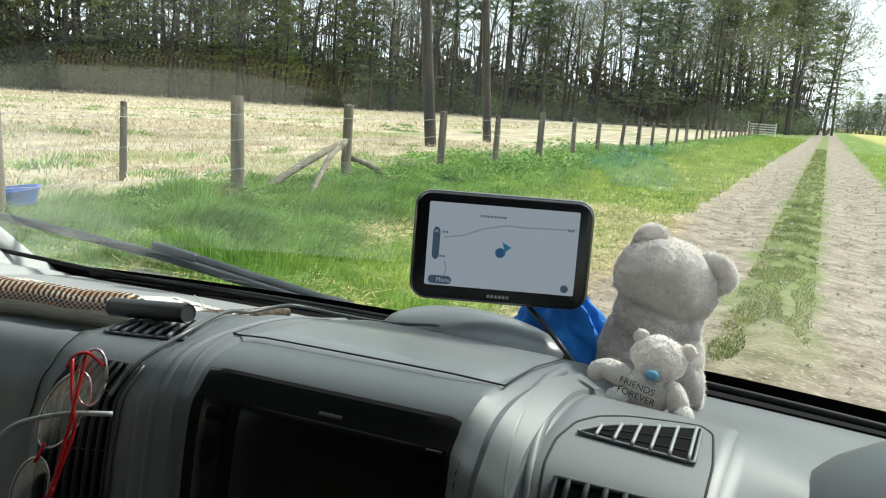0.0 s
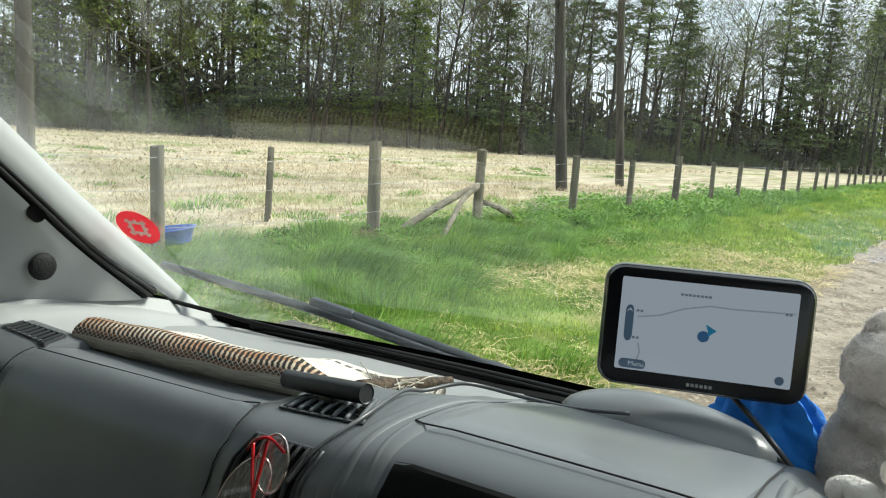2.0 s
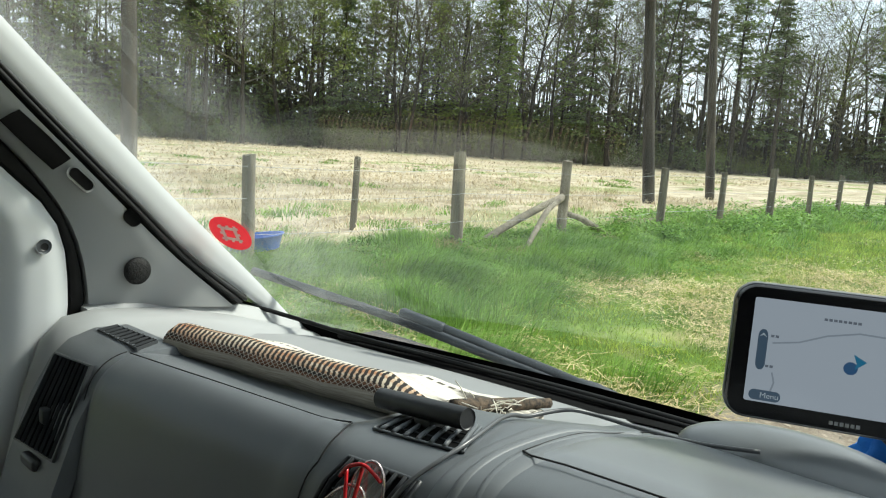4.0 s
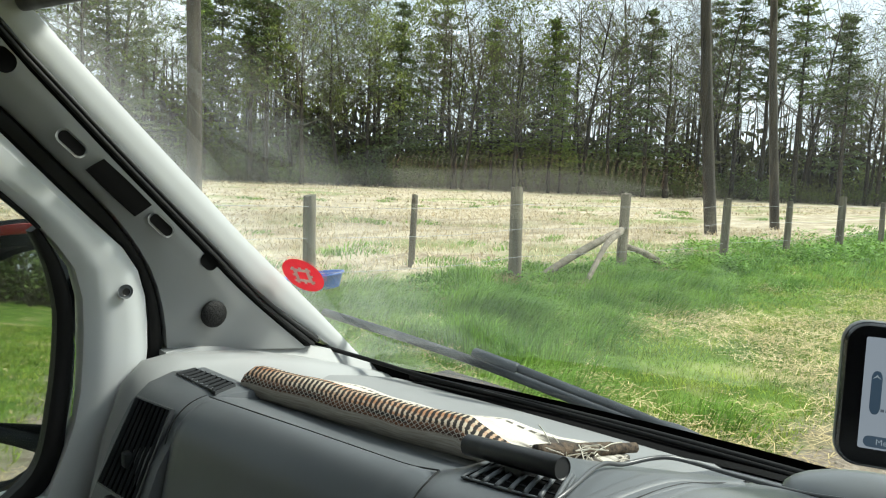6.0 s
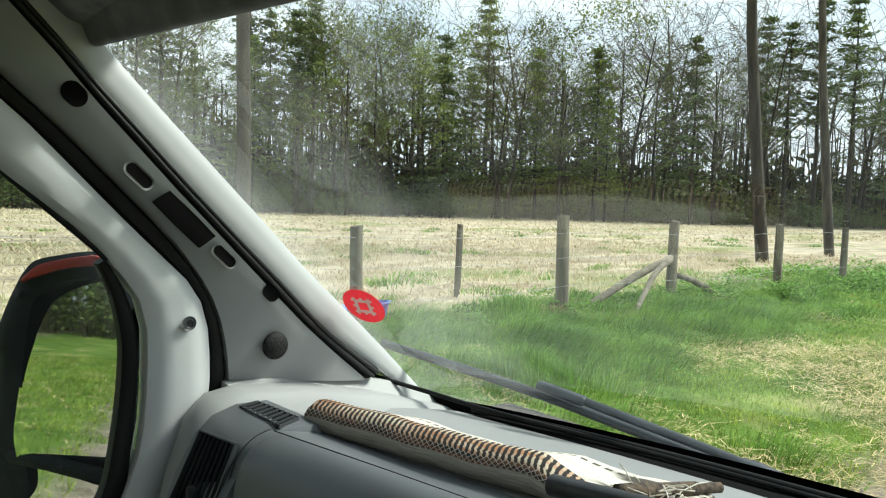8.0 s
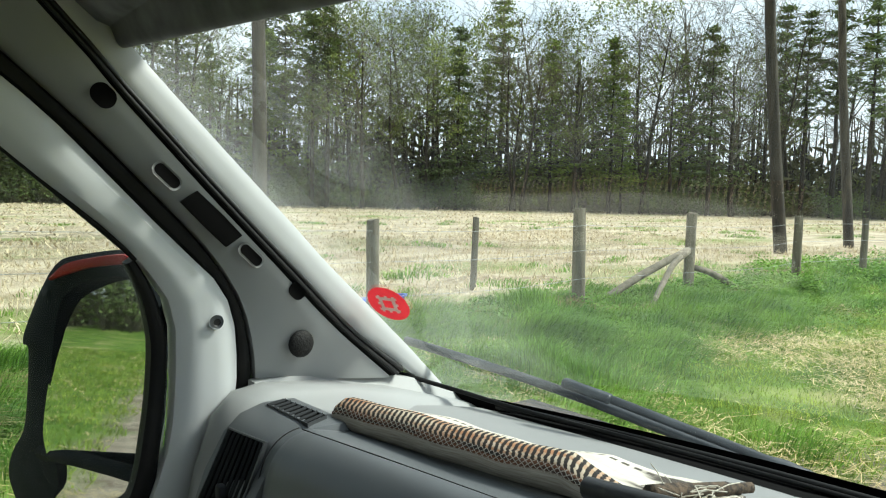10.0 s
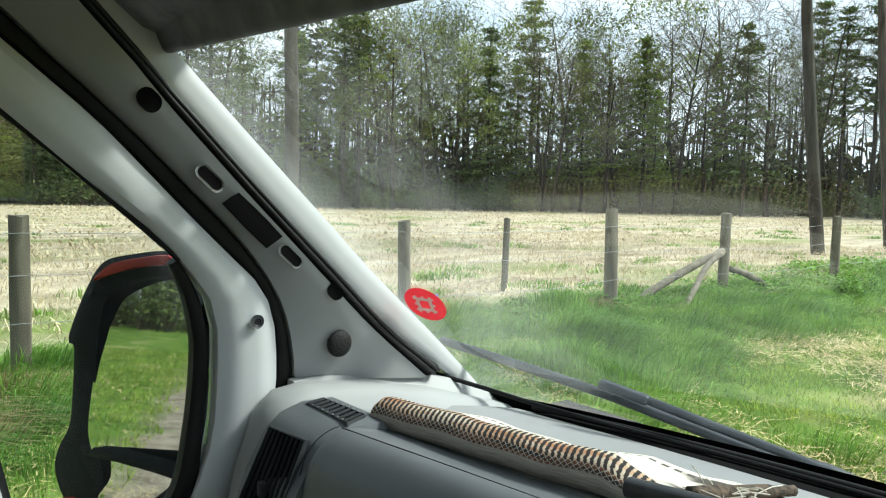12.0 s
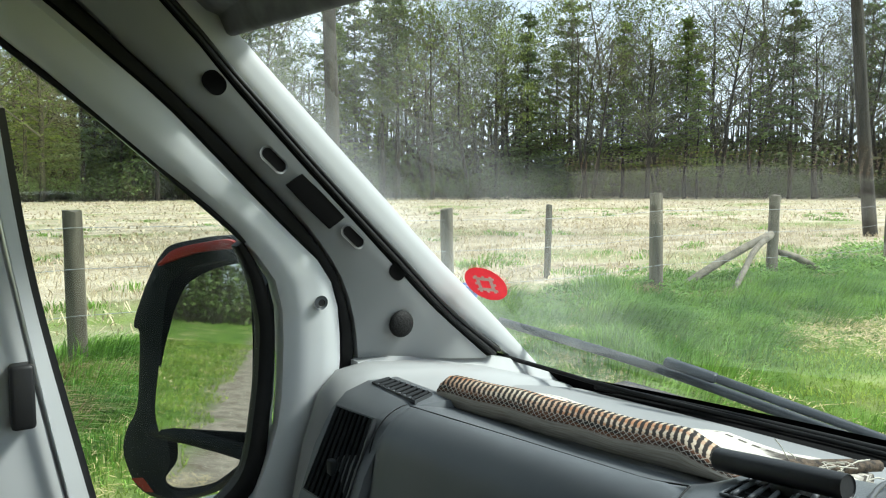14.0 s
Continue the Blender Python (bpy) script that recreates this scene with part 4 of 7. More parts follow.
GLASS_EDGE = [(0.283, 1.82), (0.385, 1.723), (0.502, 1.614), (0.56, 1.559), (0.70, 1.436), (0.815, 1.329)]
SEAL_RIGHT = [(0.201, 1.853), (0.246, 1.808), (0.275, 1.777), (0.308, 1.745), (0.368, 1.686), (0.435, 1.622), (0.511, 1.552), (0.596, 1.472), (0.69, 1.405)]
SEAL_LEFT = [(0.208, 1.825), (0.237, 1.797), (0.275, 1.755), (0.332, 1.698), (0.369, 1.661), (0.422, 1.61), (0.481, 1.553), (0.563, 1.475), (0.664, 1.392)]
GAP_RIGHT = [(0.088, 1.863), (0.163, 1.799), (0.209, 1.76), (0.26, 1.715), (0.315, 1.662), (0.364, 1.614), (0.404, 1.567), (0.435, 1.518), (0.453, 1.463), (0.46, 1.414)]
GAP_LEFT = [(0.089, 1.831), (0.164, 1.771), (0.211, 1.732), (0.262, 1.682), (0.319, 1.625), (0.368, 1.578), (0.402, 1.545), (0.424, 1.505), (0.433, 1.451), (0.435, 1.408)]
FRAME_LEFT = [(0.065, 1.785), (0.165, 1.7), (0.212, 1.66), (0.253, 1.628), (0.297, 1.587), (0.327, 1.55), (0.347, 1.517), (0.354, 1.473), (0.355, 1.395), (0.347, 1.32)]

van = thing("van_cab", "grey-trimmed cab of a parked van", "van", at=(-0.25, 0, 0))
van_at = Matrix.Translation((0.25, 0, 0))


def van_part(name, bm, material, label="", parent=None, smooth=True):
    ob = part(name, bm, material, parent or van, label, smooth)
    if parent is None:
        ob.matrix_parent_inverse = van_at
    return ob


# pillar, from the windscreen back to the door
ext = lambda e, dy, dz: [(e[0][0] - dy, e[0][1] + dz)] + e
van_part("pillar_metal", strip_bm(ext(GLASS_EDGE, 0.10, 0.10), ext(SEAL_RIGHT, 0.10, 0.10) + [(0.80, 1.325)], -1.093, 0.03, 0.004, x1=-1.088), M_PAINT, "white painted metal of the windscreen pillar")
van_part("pillar_seal", strip_bm(ext(SEAL_RIGHT, 0.1, 0.1), ext(SEAL_LEFT, 0.1, 0.1), -1.083, 0.03, 0.012), M_RUBBER, "black rubber seal")
for k, f in enumerate((0.3, 0.62)):
    lip = Soup()
    a, b = resample(ext(SEAL_RIGHT, 0.1, 0.1), 30), resample(ext(SEAL_LEFT, 0.1, 0.1), 30)
    lip.tube([(side_x(-1.070, z), y, z) for y, z in a * (1 - f) + b * f], 0.0028, 6)
    ob = piece("seal_lip", lip.mesh("seal_lip", M_BLACK), van)
    ob.matrix_parent_inverse = van_at
TRIM_EDGE = ext(SEAL_LEFT, 0.1, 0.1)
van_part("pillar_trim", strip_bm(TRIM_EDGE, ext(GAP_RIGHT, 0.1, 0.07), -1.072, 0.03, 0.006, x1=-1.096), M_GREY, "light grey plastic pillar trim with fixing holes")
# upper part is widened: its black also paints the shaded side of the trim
van_part("door_seal", strip_bm(ext(GAP_RIGHT, 0.1, 0.07) + [(0.458, 1.2)], ext(GAP_LEFT, 0.1, 0.07) + [(0.423, 1.2)], -1.110, 0.03, 0.010), M_RUBBER, "black rubber door seal, widened as shade on the trim edge")
van_part("door_frame", strip_bm(ext(GAP_LEFT, 0.1, 0.07) + [(0.423, 1.2)], ext(FRAME_LEFT, 0.2, 0.16) + [(0.30, 1.18)], -1.100, 0.03, 0.012), M_DOOR, "pale grey window frame of the door")
RUB = [(0.304, 1.578), (0.326, 1.542), (0.341, 1.499), (0.347, 1.455), (0.345, 1.366), (0.332, 1.261), (0.28, 1.21)]
RUB2 = [(0.296, 1.572), (0.312, 1.538), (0.323, 1.497), (0.328, 1.455), (0.324, 1.366), (0.308, 1.275), (0.26, 1.228)]
van_part("window_rubber", strip_bm(RUB, RUB2, -1.112, 0.02, 0.004), M_RUBBER, "black window rubber")
rub = Soup()
rub.tube([(side_x(-1.104, z), y, z) for y, z in resample([(-0.09, 1.905), (0.056, 1.786), (0.155, 1.709), (0.276, 1.604), (0.304, 1.578)], 24)], 0.004, 6)
ob = piece("window_rubber", rub.mesh("window_rubber", M_RUBBER), van)
ob.matrix_parent_inverse = van_at
van_part("door_panel", strip_bm([(0.43, 1.24), (0.2, 1.235), (-0.3, 1.235), (-1.2, 1.235)], [(0.43, 0.7), (0.2, 0.7), (-0.3, 0.7), (-1.2, 0.7)], -1.105, 0.05, 0.01), M_DOOR, "pale grey inner door panel")
# window post behind the front pane
van_part("window_post", strip_bm([(0.030, 1.90), (0.048, 1.72), (0.072, 1.54), (0.118, 1.319), (0.14, 1.22)], [(-0.10, 1.90), (-0.10, 1.72), (-0.09, 1.54), (-0.06, 1.319), (-0.05, 1.22)], -1.06, 0.03, 0.008), M_DOOR, "pale grey post behind the front side window")
bright = Soup()
bright.tube([(side_x(-1.047, z), y, z) for y, z in resample([(0.026, 1.75), (0.046, 1.607), (0.079, 1.411), (0.10, 1.30)], 12)], 0.003, 6)
ob = piece("bright_strip", bright.mesh("bright_strip", M_STEEL), van, "thin bright metal strip")
ob.matrix_parent_inverse = van_at
van_part("frit", strip_bm([(0.048, 1.72), (0.072, 1.54), (0.118, 1.319), (0.14, 1.22)], [(0.056, 1.72), (0.080, 1.54), (0.126, 1.319), (0.148, 1.22)], -1.078, 0.004), M_BLACK)
bm = box_bm(-1.062, -1.035, 0.048, 0.070, 1.405, 1.47, 0.004)
van_part("catch", bm, M_BLACK, "black plastic window catch")
van_part("door_pane", strip_bm([(0.34, 1.20), (0.35, 1.45), (0.28, 1.60), (0.05, 1.80)], [(0.10, 1.20), (0.06, 1.45), (0.04, 1.60), (0.02, 1.80)], -1.118, 0.003, 0, 14, 3), M_SIDE, "clear side window").visible_shadow = False

# holes, pocket and small speaker in the pillar trim
DIRV = Vector((0.0, 0.74, -0.67))


def trim_capsule(name, y, z, half, radius, x0, depth, material, label):
    """A rounded slot lying along the pillar."""
    bm = bmesh.new()
    across = Vector((0, 0.67, 0.74))
    outer = []
    for s in range(24):
        a = 2 * math.pi * s / 24
        p = Vector((0, y, z)) + DIRV * (half * (1 if math.cos(a) > 0 else -1) + radius * math.cos(a)) + across * radius * math.sin(a)
        outer.append(bm.verts.new((side_x(x0, p.z), p.y, p.z)))
    inner = [bm.verts.new((v.co.x - depth, y + (v.co.y - y) * 0.8, z + (v.co.z - z) * 0.8)) for v in outer]
    for s in range(24):
        bm.faces.new((outer[s], outer[(s + 1) % 24], inner[(s + 1) % 24], inner[s]))
    bm.faces.new(inner)
    bmesh.ops.recalc_face_normals(bm, faces=bm.faces)
    return van_part(name, bm, material, label)


# near-black colour that paints the shade inside openings; also the black glass border
M_HOLE = surface("black_and_hole_shade", (0.002, 0.002, 0.002), (0.004, 0.004, 0.004), 10, 0.9, 0.05, bump=0, spec=0.1)
for y, z, h, r in ((0.325, 1.675, 0.011, 0.0066), (0.432, 1.581, 0.011, 0.0066)):
    trim_capsule("slot_rim", y, z, h, r + 0.0025, -1.0712, 0.004, M_GREY, "raised rim of a fixing slot")
    trim_capsule("slot", y, z, h, r, -1.0702, 0.0005, M_HOLE, "fixing slot shaded by near-black colour")
for y, z, r in ((0.255, 1.757, 0.0115), (0.499, 1.532, 0.0105)):
    trim_capsule("hole", y, z, 0.003, r, -1.0706, 0.0005, M_HOLE, "round fixing hole shaded by near-black colour")
trim_capsule("screw_hole", 0.397, 1.497, 0.0, 0.0095, -1.0835, 0.002, M_DASH, "screw recess in the door frame")
trim_capsule("screw", 0.397, 1.497, 0.0, 0.005, -1.0815, 0.001, M_BLACK, "screw")
# no real recess: a near-black strip on the trim paints the pocket's shade
bm = strip_bm([(0.363, 1.661), (0.392, 1.635), (0.421, 1.607)], [(0.342, 1.646), (0.37, 1.619), (0.4, 1.592)], -1.072, 0.004, 0.001, 8, 4)
van_part("pocket", bm, M_HOLE, "empty pocket in the trim, its shade a near-black strip")
bm = bmesh.new()
bmesh.ops.create_uvsphere(bm, u_segments=28, v_segments=10, radius=1.0, matrix=Matrix.Translation((side_x(-1.074, 1.459), 0.512, 1.459)) @ Matrix.Diagonal((0.008, 0.0185, 0.0185, 1)))
van_part("speaker_grille", bm, surface("speaker_mesh", (0.004, 0.004, 0.004), (0.022, 0.022, 0.022), 420, 0.6, 0.1, spec=0.2, bump=0.6, bump_scale=420, depth=0.002), "round black tweeter grille")

# foot of the pillar trim, running along the deck
van_part("pillar_foot", strip_bm([(0.452, 1.412), (0.475, 1.414), (0.506, 1.413), (0.601, 1.401), (0.662, 1.3935), (0.70, 1.386), (0.76, 1.368), (0.83, 1.340)], [(0.452, 1.30), (0.475, 1.30), (0.506, 1.30), (0.601, 1.30), (0.662, 1.30), (0.70, 1.30), (0.76, 1.30), (0.83, 1.29)], -1.0815, 0.03, 0.001, x1=-1.005), M_GREY, "light grey foot of the pillar trim")

# windscreen, curved and leaning back
bm = bmesh.new()
cols, rowsn = 30, 10
grid = []
for i in range(cols + 1):
    f = i / cols
    col = []
    for j in range(rowsn + 1):
        z = 1.325 + (1.90 - 1.325) * j / rowsn
        xl = side_x(-1.14, z)
        x = xl + (0.60 - xl) * f
        y = base_y(x) - (z - 1.335) * (1.085 - 0.25 * min(1.0, max(0.0, (x + 1.05) / 0.68))) + 0.012
        col.append(bm.verts.new((x, y, z)))
    grid.append(col)
for a, b in zip(grid, grid[1:]):
    for j in range(rowsn):
        bm.faces.new((a[j], a[j + 1], b[j + 1], b[j]))
bmesh.ops.recalc_face_normals(bm, faces=bm.faces)
if sum(f.normal.y for f in bm.faces) > 0:
    bmesh.ops.reverse_faces(bm, faces=bm.faces)
screen = van_part("windscreen", bm, M_PANE, "dusty curved windscreen")
screen.visible_shadow = False

# black border at the foot and side of the glass
bm = bmesh.new()
lo, hi = [], []
for i in range(41):
    x = -1.10 + 1.70 * i / 40
    y = base_y(x)
    lo.append(bm.verts.new((x, y + 0.004, 1.31)))
    hi.append(bm.verts.new((x, y - 0.012, 1.352 + 0.012 * (i / 40))))
for i in range(40):
    bm.faces.new((lo[i], lo[i + 1], hi[i + 1], hi[i]))
van_part("screen_border", bm, M_HOLE, "black border along the foot of the windscreen")
seal = Soup()
seal.tube([(x, base_y(x) - 0.035, 1.350) for x in np.linspace(-0.99, 0.6, 40)], 0.005, 8)
ob = piece("deck_seal", seal.mesh("deck_seal", M_RUBBER), van)
ob.matrix_parent_inverse = van_at
tail = Soup()
tail.tube(smooth_path([(-1.115, 0.698, 1.388), (-1.035, 0.762, 1.366), (-0.95, 0.79, 1.357), (-0.8, 0.83, 1.350), (-0.62, 0.86, 1.348), (-0.4, 0.88, 1.348)]), 0.0035, 6)
ob = piece("seal_cord", tail.mesh("seal_cord", M_RUBBER), van, "thin black cord along the glass")
ob.matrix_parent_inverse = van_at

# roof, header, rear wall, far side, floor: they close the cab
van_part("roof", box_bm(-1.12, 0.64, -1.25, 0.02, 1.99, 2.03), M_HEADL, "grey cloth headlining")
bm = bmesh.new()
ring = [(0.335, 1.838), (0.30, 1.822), (0.25, 1.835), (0.10, 1.95), (-0.02, 1.995), (-0.02, 2.03), (0.20, 1.98), (0.335, 1.86)]
ends = [[bm.verts.new((x, y, z)) for y, z in ring] for x in (-1.06, 0.6)]
for i in range(len(ring)):
    j = (i + 1) % len(ring)
    bm.faces.new((ends[0][i], ends[0][j], ends[1][j], ends[1][i]))
bm.faces.new(ends[0])
bm.faces.new(ends[1][::-1])
bmesh.ops.recalc_face_normals(bm, faces=bm.faces)
van_part("header", bm, M_HEADL, "grey cloth header above the windscreen")
van_part("rear_wall", box_bm(-1.12, 0.64, -1.29, -1.25, 0.6, 2.03), M_HEADL)
van_part("cab_floor", box_bm(-1.12, 0.64, -1.25, 1.0, 0.56, 0.60), M_BLACK)
for y0, y1, z0, z1 in ((-1.25, 1.0, 0.6, 1.2), (-1.25, -0.35, 1.2, 2.0), (0.38, 0.58, 1.2, 1.62), (-0.35, 0.38, 1.80, 2.0)):
    van_part("side_wall", box_bm(0.60, 0.64, y0, y1, z0, z1), M_DOOR)
van_part("side_wall", box_bm(-1.14, -1.10, -1.25, -0.35, 1.2, 2.0), M_DOOR)
van_part("side_wall", box_bm(-1.14, -1.06, -0.45, 0.02, 1.92, 2.0), M_DOOR)
van_part("bonnet_wall", box_bm(-1.12, 0.64, 0.95, 1.0, 0.6, 1.30), M_BLACK)
# wheels, so that the cab stands on the ground
for wx, wy in ((-1.0, 0.80), (0.52, 0.80), (-1.0, -0.95), (0.52, -0.95)):
    bm = bmesh.new()
    ring = [(0.31, -0.10), (0.335, -0.085), (0.34, 0.0), (0.335, 0.085), (0.31, 0.10), (0.20, 0.085), (0.0, 0.06)]
    rs = [[bm.verts.new((wx + o, wy + r_ * math.cos(a), 0.33 + r_ * math.sin(a))) for a in (2 * math.pi * s / 28 for s in range(28))] for r_, o in ring[:-1]]
    for a, b in zip(rs, rs[1:]):
        for s in range(28):
            bm.faces.new((a[s], a[(s + 1) % 28], b[(s + 1) % 28], b[s]))
    bm.faces.new(rs[-1])
    bm.faces.new(rs[0][::-1])
    bmesh.ops.recalc_face_normals(bm, faces=bm.faces)
    van_part("tyre", bm, M_RUBBER, "black rubber tyre")
visor = thing("sun_visor", "grey speckled sun visor folded up at the windscreen", "sun visor", at=(-0.8, 0.3, 1.83))
bm = box_bm(-1.062, -0.50, 0.270, 0.296, 1.806, 1.92, 0.008)
bmesh.ops.rotate(bm, verts=bm.verts, cent=(-0.8, 0.283, 1.815), matrix=Matrix.Rotation(radians(24), 3, "X"))
bmesh.ops.rotate(bm, verts=bm.verts, cent=(-0.95, 0.283, 1.815), matrix=Matrix.Rotation(radians(4), 3, "Y"))
ob = part("pad", bm, M_HEADL, visor)
ob.matrix_parent_inverse = Matrix.Translation((0.8, -0.3, -1.83))
for part_name, x0, x1 in (("hinge_arm", -1.050, -1.030), ("clip", -0.53, -0.515)):
    bm = box_bm(x0, x1, 0.272, 0.300, 1.86, 1.90, 0.003)
    ob = part(part_name, bm, M_DASH, visor, "dark plastic fixing")
    ob.matrix_parent_inverse = Matrix.Translation((0.8, -0.3, -1.83))

# ---- dashboard ----
ST = [  # x, front y, heights at five depths
    (-0.93, 0.380, 1.398, 1.392, 1.382, 1.368, 1.352),
    (-0.72, 0.378, 1.417, 1.392, 1.384, 1.370, 1.354),
    (-0.56, 0.374, 1.432, 1.400, 1.388, 1.374, 1.356),
    (-0.50, 0.362, 1.449, 1.452, 1.434, 1.405, 1.372),
    (-0.40, 0.356, 1.460, 1.462, 1.450, 1.426, 1.385),
    (-0.34, 0.357, 1.470, 1.466, 1.455, 1.434, 1.392),
    (-0.16, 0.357, 1.479, 1.470, 1.458, 1.436, 1.396),
    (-0.125, 0.366, 1.455, 1.458, 1.444, 1.414, 1.386),
    (-0.02, 0.372, 1.449, 1.456, 1.442, 1.412, 1.386),
    (0.03, 0.40, 1.420, 1.435, 1.432, 1.412, 1.386),
    (0.30, 0.42, 1.42, 1.435, 1.432, 1.412, 1.386),
    (0.60, 0.43, 1.40, 1.41, 1.41, 1.40, 1.37)]


def dash_profile(x):
    xs = [s[0] for s in ST]
    v = [float(np.interp(x, xs, [s[k] for s in ST])) for k in range(1, 7)]
    yf, z4 = v[0], v[1]
    return [(yf - 0.06, 1.02), (yf - 0.025, 1.22), (yf - 0.004, z4 - 0.06), (yf + 0.012, z4 - 0.017), (yf + 0.045, z4),
            (0.475, v[2]), (0.53, v[3]), (0.62, v[4]), (0.72, v[5]), (base_y(x) - 0.01, 1.333)]


def dash_at(x, s):
    """A point of the dashboard's skin: s runs 0 to 9 from the knees to the windscreen."""
    p = dash_profile(x)
    p = [(2 * p[0][0] - p[1][0], 2 * p[0][1] - p[1][1])] + p + [(2 * p[-1][0] - p[-2][0], 2 * p[-1][1] - p[-2][1])]
    i = min(8, int(s))
    t = s - i
    q = [np.array(p[i + k]) for k in range(4)]
    r = 0.5 * (2 * q[1] + (q[2] - q[0]) * t + (2 * q[0] - 5 * q[1] + 4 * q[2] - q[3]) * t * t + (3 * q[1] - 3 * q[2] + q[3] - q[0]) * t ** 3)
    return np.array([x, r[0], r[1]])


def skin_bm(x0, x1, s0, s1, lift, nx=16, ns=16, thick=0.006, edge=0.0, shape=None):
    """A panel that follows the dashboard's skin, raised a little, with turned-down edges."""
    bm = bmesh.new()
    g = []
    for i in range(nx + 1):
        row = []
        for j in range(ns + 1):
            fx, fs = i / nx, j / ns
            if shape:
                fx, fs = shape(fx, fs)
            x, s = x0 + (x1 - x0) * fx, s0 + (s1 - s0) * fs
            p = dash_at(x, s)
            du, dv = dash_at(x + 0.004, s) - dash_at(x - 0.004, s), dash_at(x, min(9, s + 0.03)) - dash_at(x, max(0, s - 0.03))
            n = np.cross(du, dv)
            n /= np.linalg.norm(n) + 1e-12
            if n[2] - n[1] < 0:
                n = -n
            h = lift if 0 < i < nx and 0 < j < ns else lift - thick
            row.append(bm.verts.new(p + n * h))
        g.append(row)
    for a, b in zip(g, g[1:]):
        for j in range(ns):
            bm.faces.new((a[j], b[j], b[j + 1], a[j + 1]))
    bmesh.ops.recalc_face_normals(bm, faces=bm.faces)
    if sum((f.normal.z - f.normal.y) * f.calc_area() for f in bm.faces) < 0:
        bmesh.ops.reverse_faces(bm, faces=bm.faces)
    return bm


dash = thing("dashboard", "dark grey moulded plastic van dashboard", "dashboard", at=(-0.3, 0.6, 1.0))
dash_off = Matrix.Translation((0.3, -0.6, -1.0))


def dash_part(name, data, material, label="", parent=None, smooth=True):
    ob = part(name, data, material, parent or dash, label, smooth) if isinstance(data, bmesh.types.BMesh) else piece(name, data, parent or dash, label)
    if parent is None:
        ob.matrix_parent_inverse = dash_off
    return ob


def skin_pt(x, s, h=0.0):
    p = dash_at(x, s)
    n = np.cross(dash_at(x + 0.004, s) - dash_at(x - 0.004, s), dash_at(x, min(9, s + 0.03)) - dash_at(x, max(0, s - 0.03)))
    n /= np.linalg.norm(n) + 1e-12
    return p + (n if n[2] - n[1] > 0 else -n) * h


def along(pairs, u):
    """A point part of the way along a few pairs."""
    f = u * (len(pairs) - 1)
    i = min(len(pairs) - 2, int(f))
    f -= i
    return tuple(a * (1 - f) + b * f for a, b in zip(pairs[i], pairs[i + 1]))


def ridge(name, pairs, r, lift, material, label=""):
    so = Soup()
    so.tube([skin_pt(*along(pairs, u), lift) for u in np.linspace(0, 1, 48)], r, 10)
    dash_part(name, so.mesh(name, material), None, label)


def skin_vent(top, bottom, slats, bar, label, slat_mat, frame_mat, lift=0.0012, skip=0.0, rim_r=0.0017):
    """A louvred vent on the dashboard between an upper and a lower edge; a near-black sheet paints the opening's shade.
    """
    nu, nv = 16, 6

    def at(u, v, h):
        a, b = along(top, u), along(bottom, u)
        return skin_pt(a[0] * (1 - v) + b[0] * v, a[1] * (1 - v) + b[1] * v, h)

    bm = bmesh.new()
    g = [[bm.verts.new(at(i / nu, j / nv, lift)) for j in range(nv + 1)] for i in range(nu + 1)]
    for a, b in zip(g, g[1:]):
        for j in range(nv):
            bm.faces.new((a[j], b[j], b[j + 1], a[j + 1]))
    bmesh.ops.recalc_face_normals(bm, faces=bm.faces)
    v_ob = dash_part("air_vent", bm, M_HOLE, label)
    rim = [at(u, 0, lift) for u in np.linspace(0, 1, 14)] + [at(1, v, lift) for v in np.linspace(0.1, 1, 6)] + [at(u, 1, lift) for u in np.linspace(0.95, 0, 14)] + [at(0, v, lift) for v in np.linspace(0.9, 0, 6)]
    so = Soup()
    so.tube(rim, rim_r, 8, False)
    piece("vent_frame", so.mesh("vent_frame", frame_mat), v_ob)
    for k in range(slats):
        u = skip + (1 - skip) * (k + 0.7) / slats
        so = Soup()
        so.tube([at(u, v, lift + 0.0008) for v in np.linspace(0, 1, 7)], bar, 6)
        piece("slat", so.mesh("slat", slat_mat), v_ob)
    for k in range(2):
        so = Soup()
        so.tube([at(u, 0.4 + 0.35 * k, lift + 0.0003) for u in np.linspace(0.15, 0.98, 9)], bar * 0.35, 5)
        piece("inner_vane", so.mesh("inner_vane", M_SLAT), v_ob)
    return v_ob


M_SLATF = surface("vent_frame_plastic", (0.035, 0.038, 0.041), (0.05, 0.053, 0.057), 20, 0.45, 0.1, bump=0)
M_SLAT = surface("dark_vent_slat", (0.018, 0.020, 0.022), (0.030, 0.032, 0.035), 20, 0.55, 0.1, bump=0, spec=0.12)
M_SLATL = surface("grey_vent_slat", (0.18, 0.19, 0.20), (0.25, 0.26, 0.27), 20, 0.45, 0.1, bump=0)
dash_part("body", skin_bm(-0.935, 0.62, 0, 9, 0.0, 311, 54, 0.0), M_DASH)
dash_part("glovebox_lid", skin_bm(-0.905, -0.522, 0.6, 3.96, 0.0045, 24, 30, 0.005), M_DASH, "wide rounded glovebox lid of grained dark plastic")
dash_part("deck", skin_bm(-1.04, -0.50, 4.85, 8.95, 0.003, 26, 20, 0.006, 0, lambda a, b: (a, b + (1 - b) * 0.40 * a)), M_DECK, "light grey deck below the windscreen")
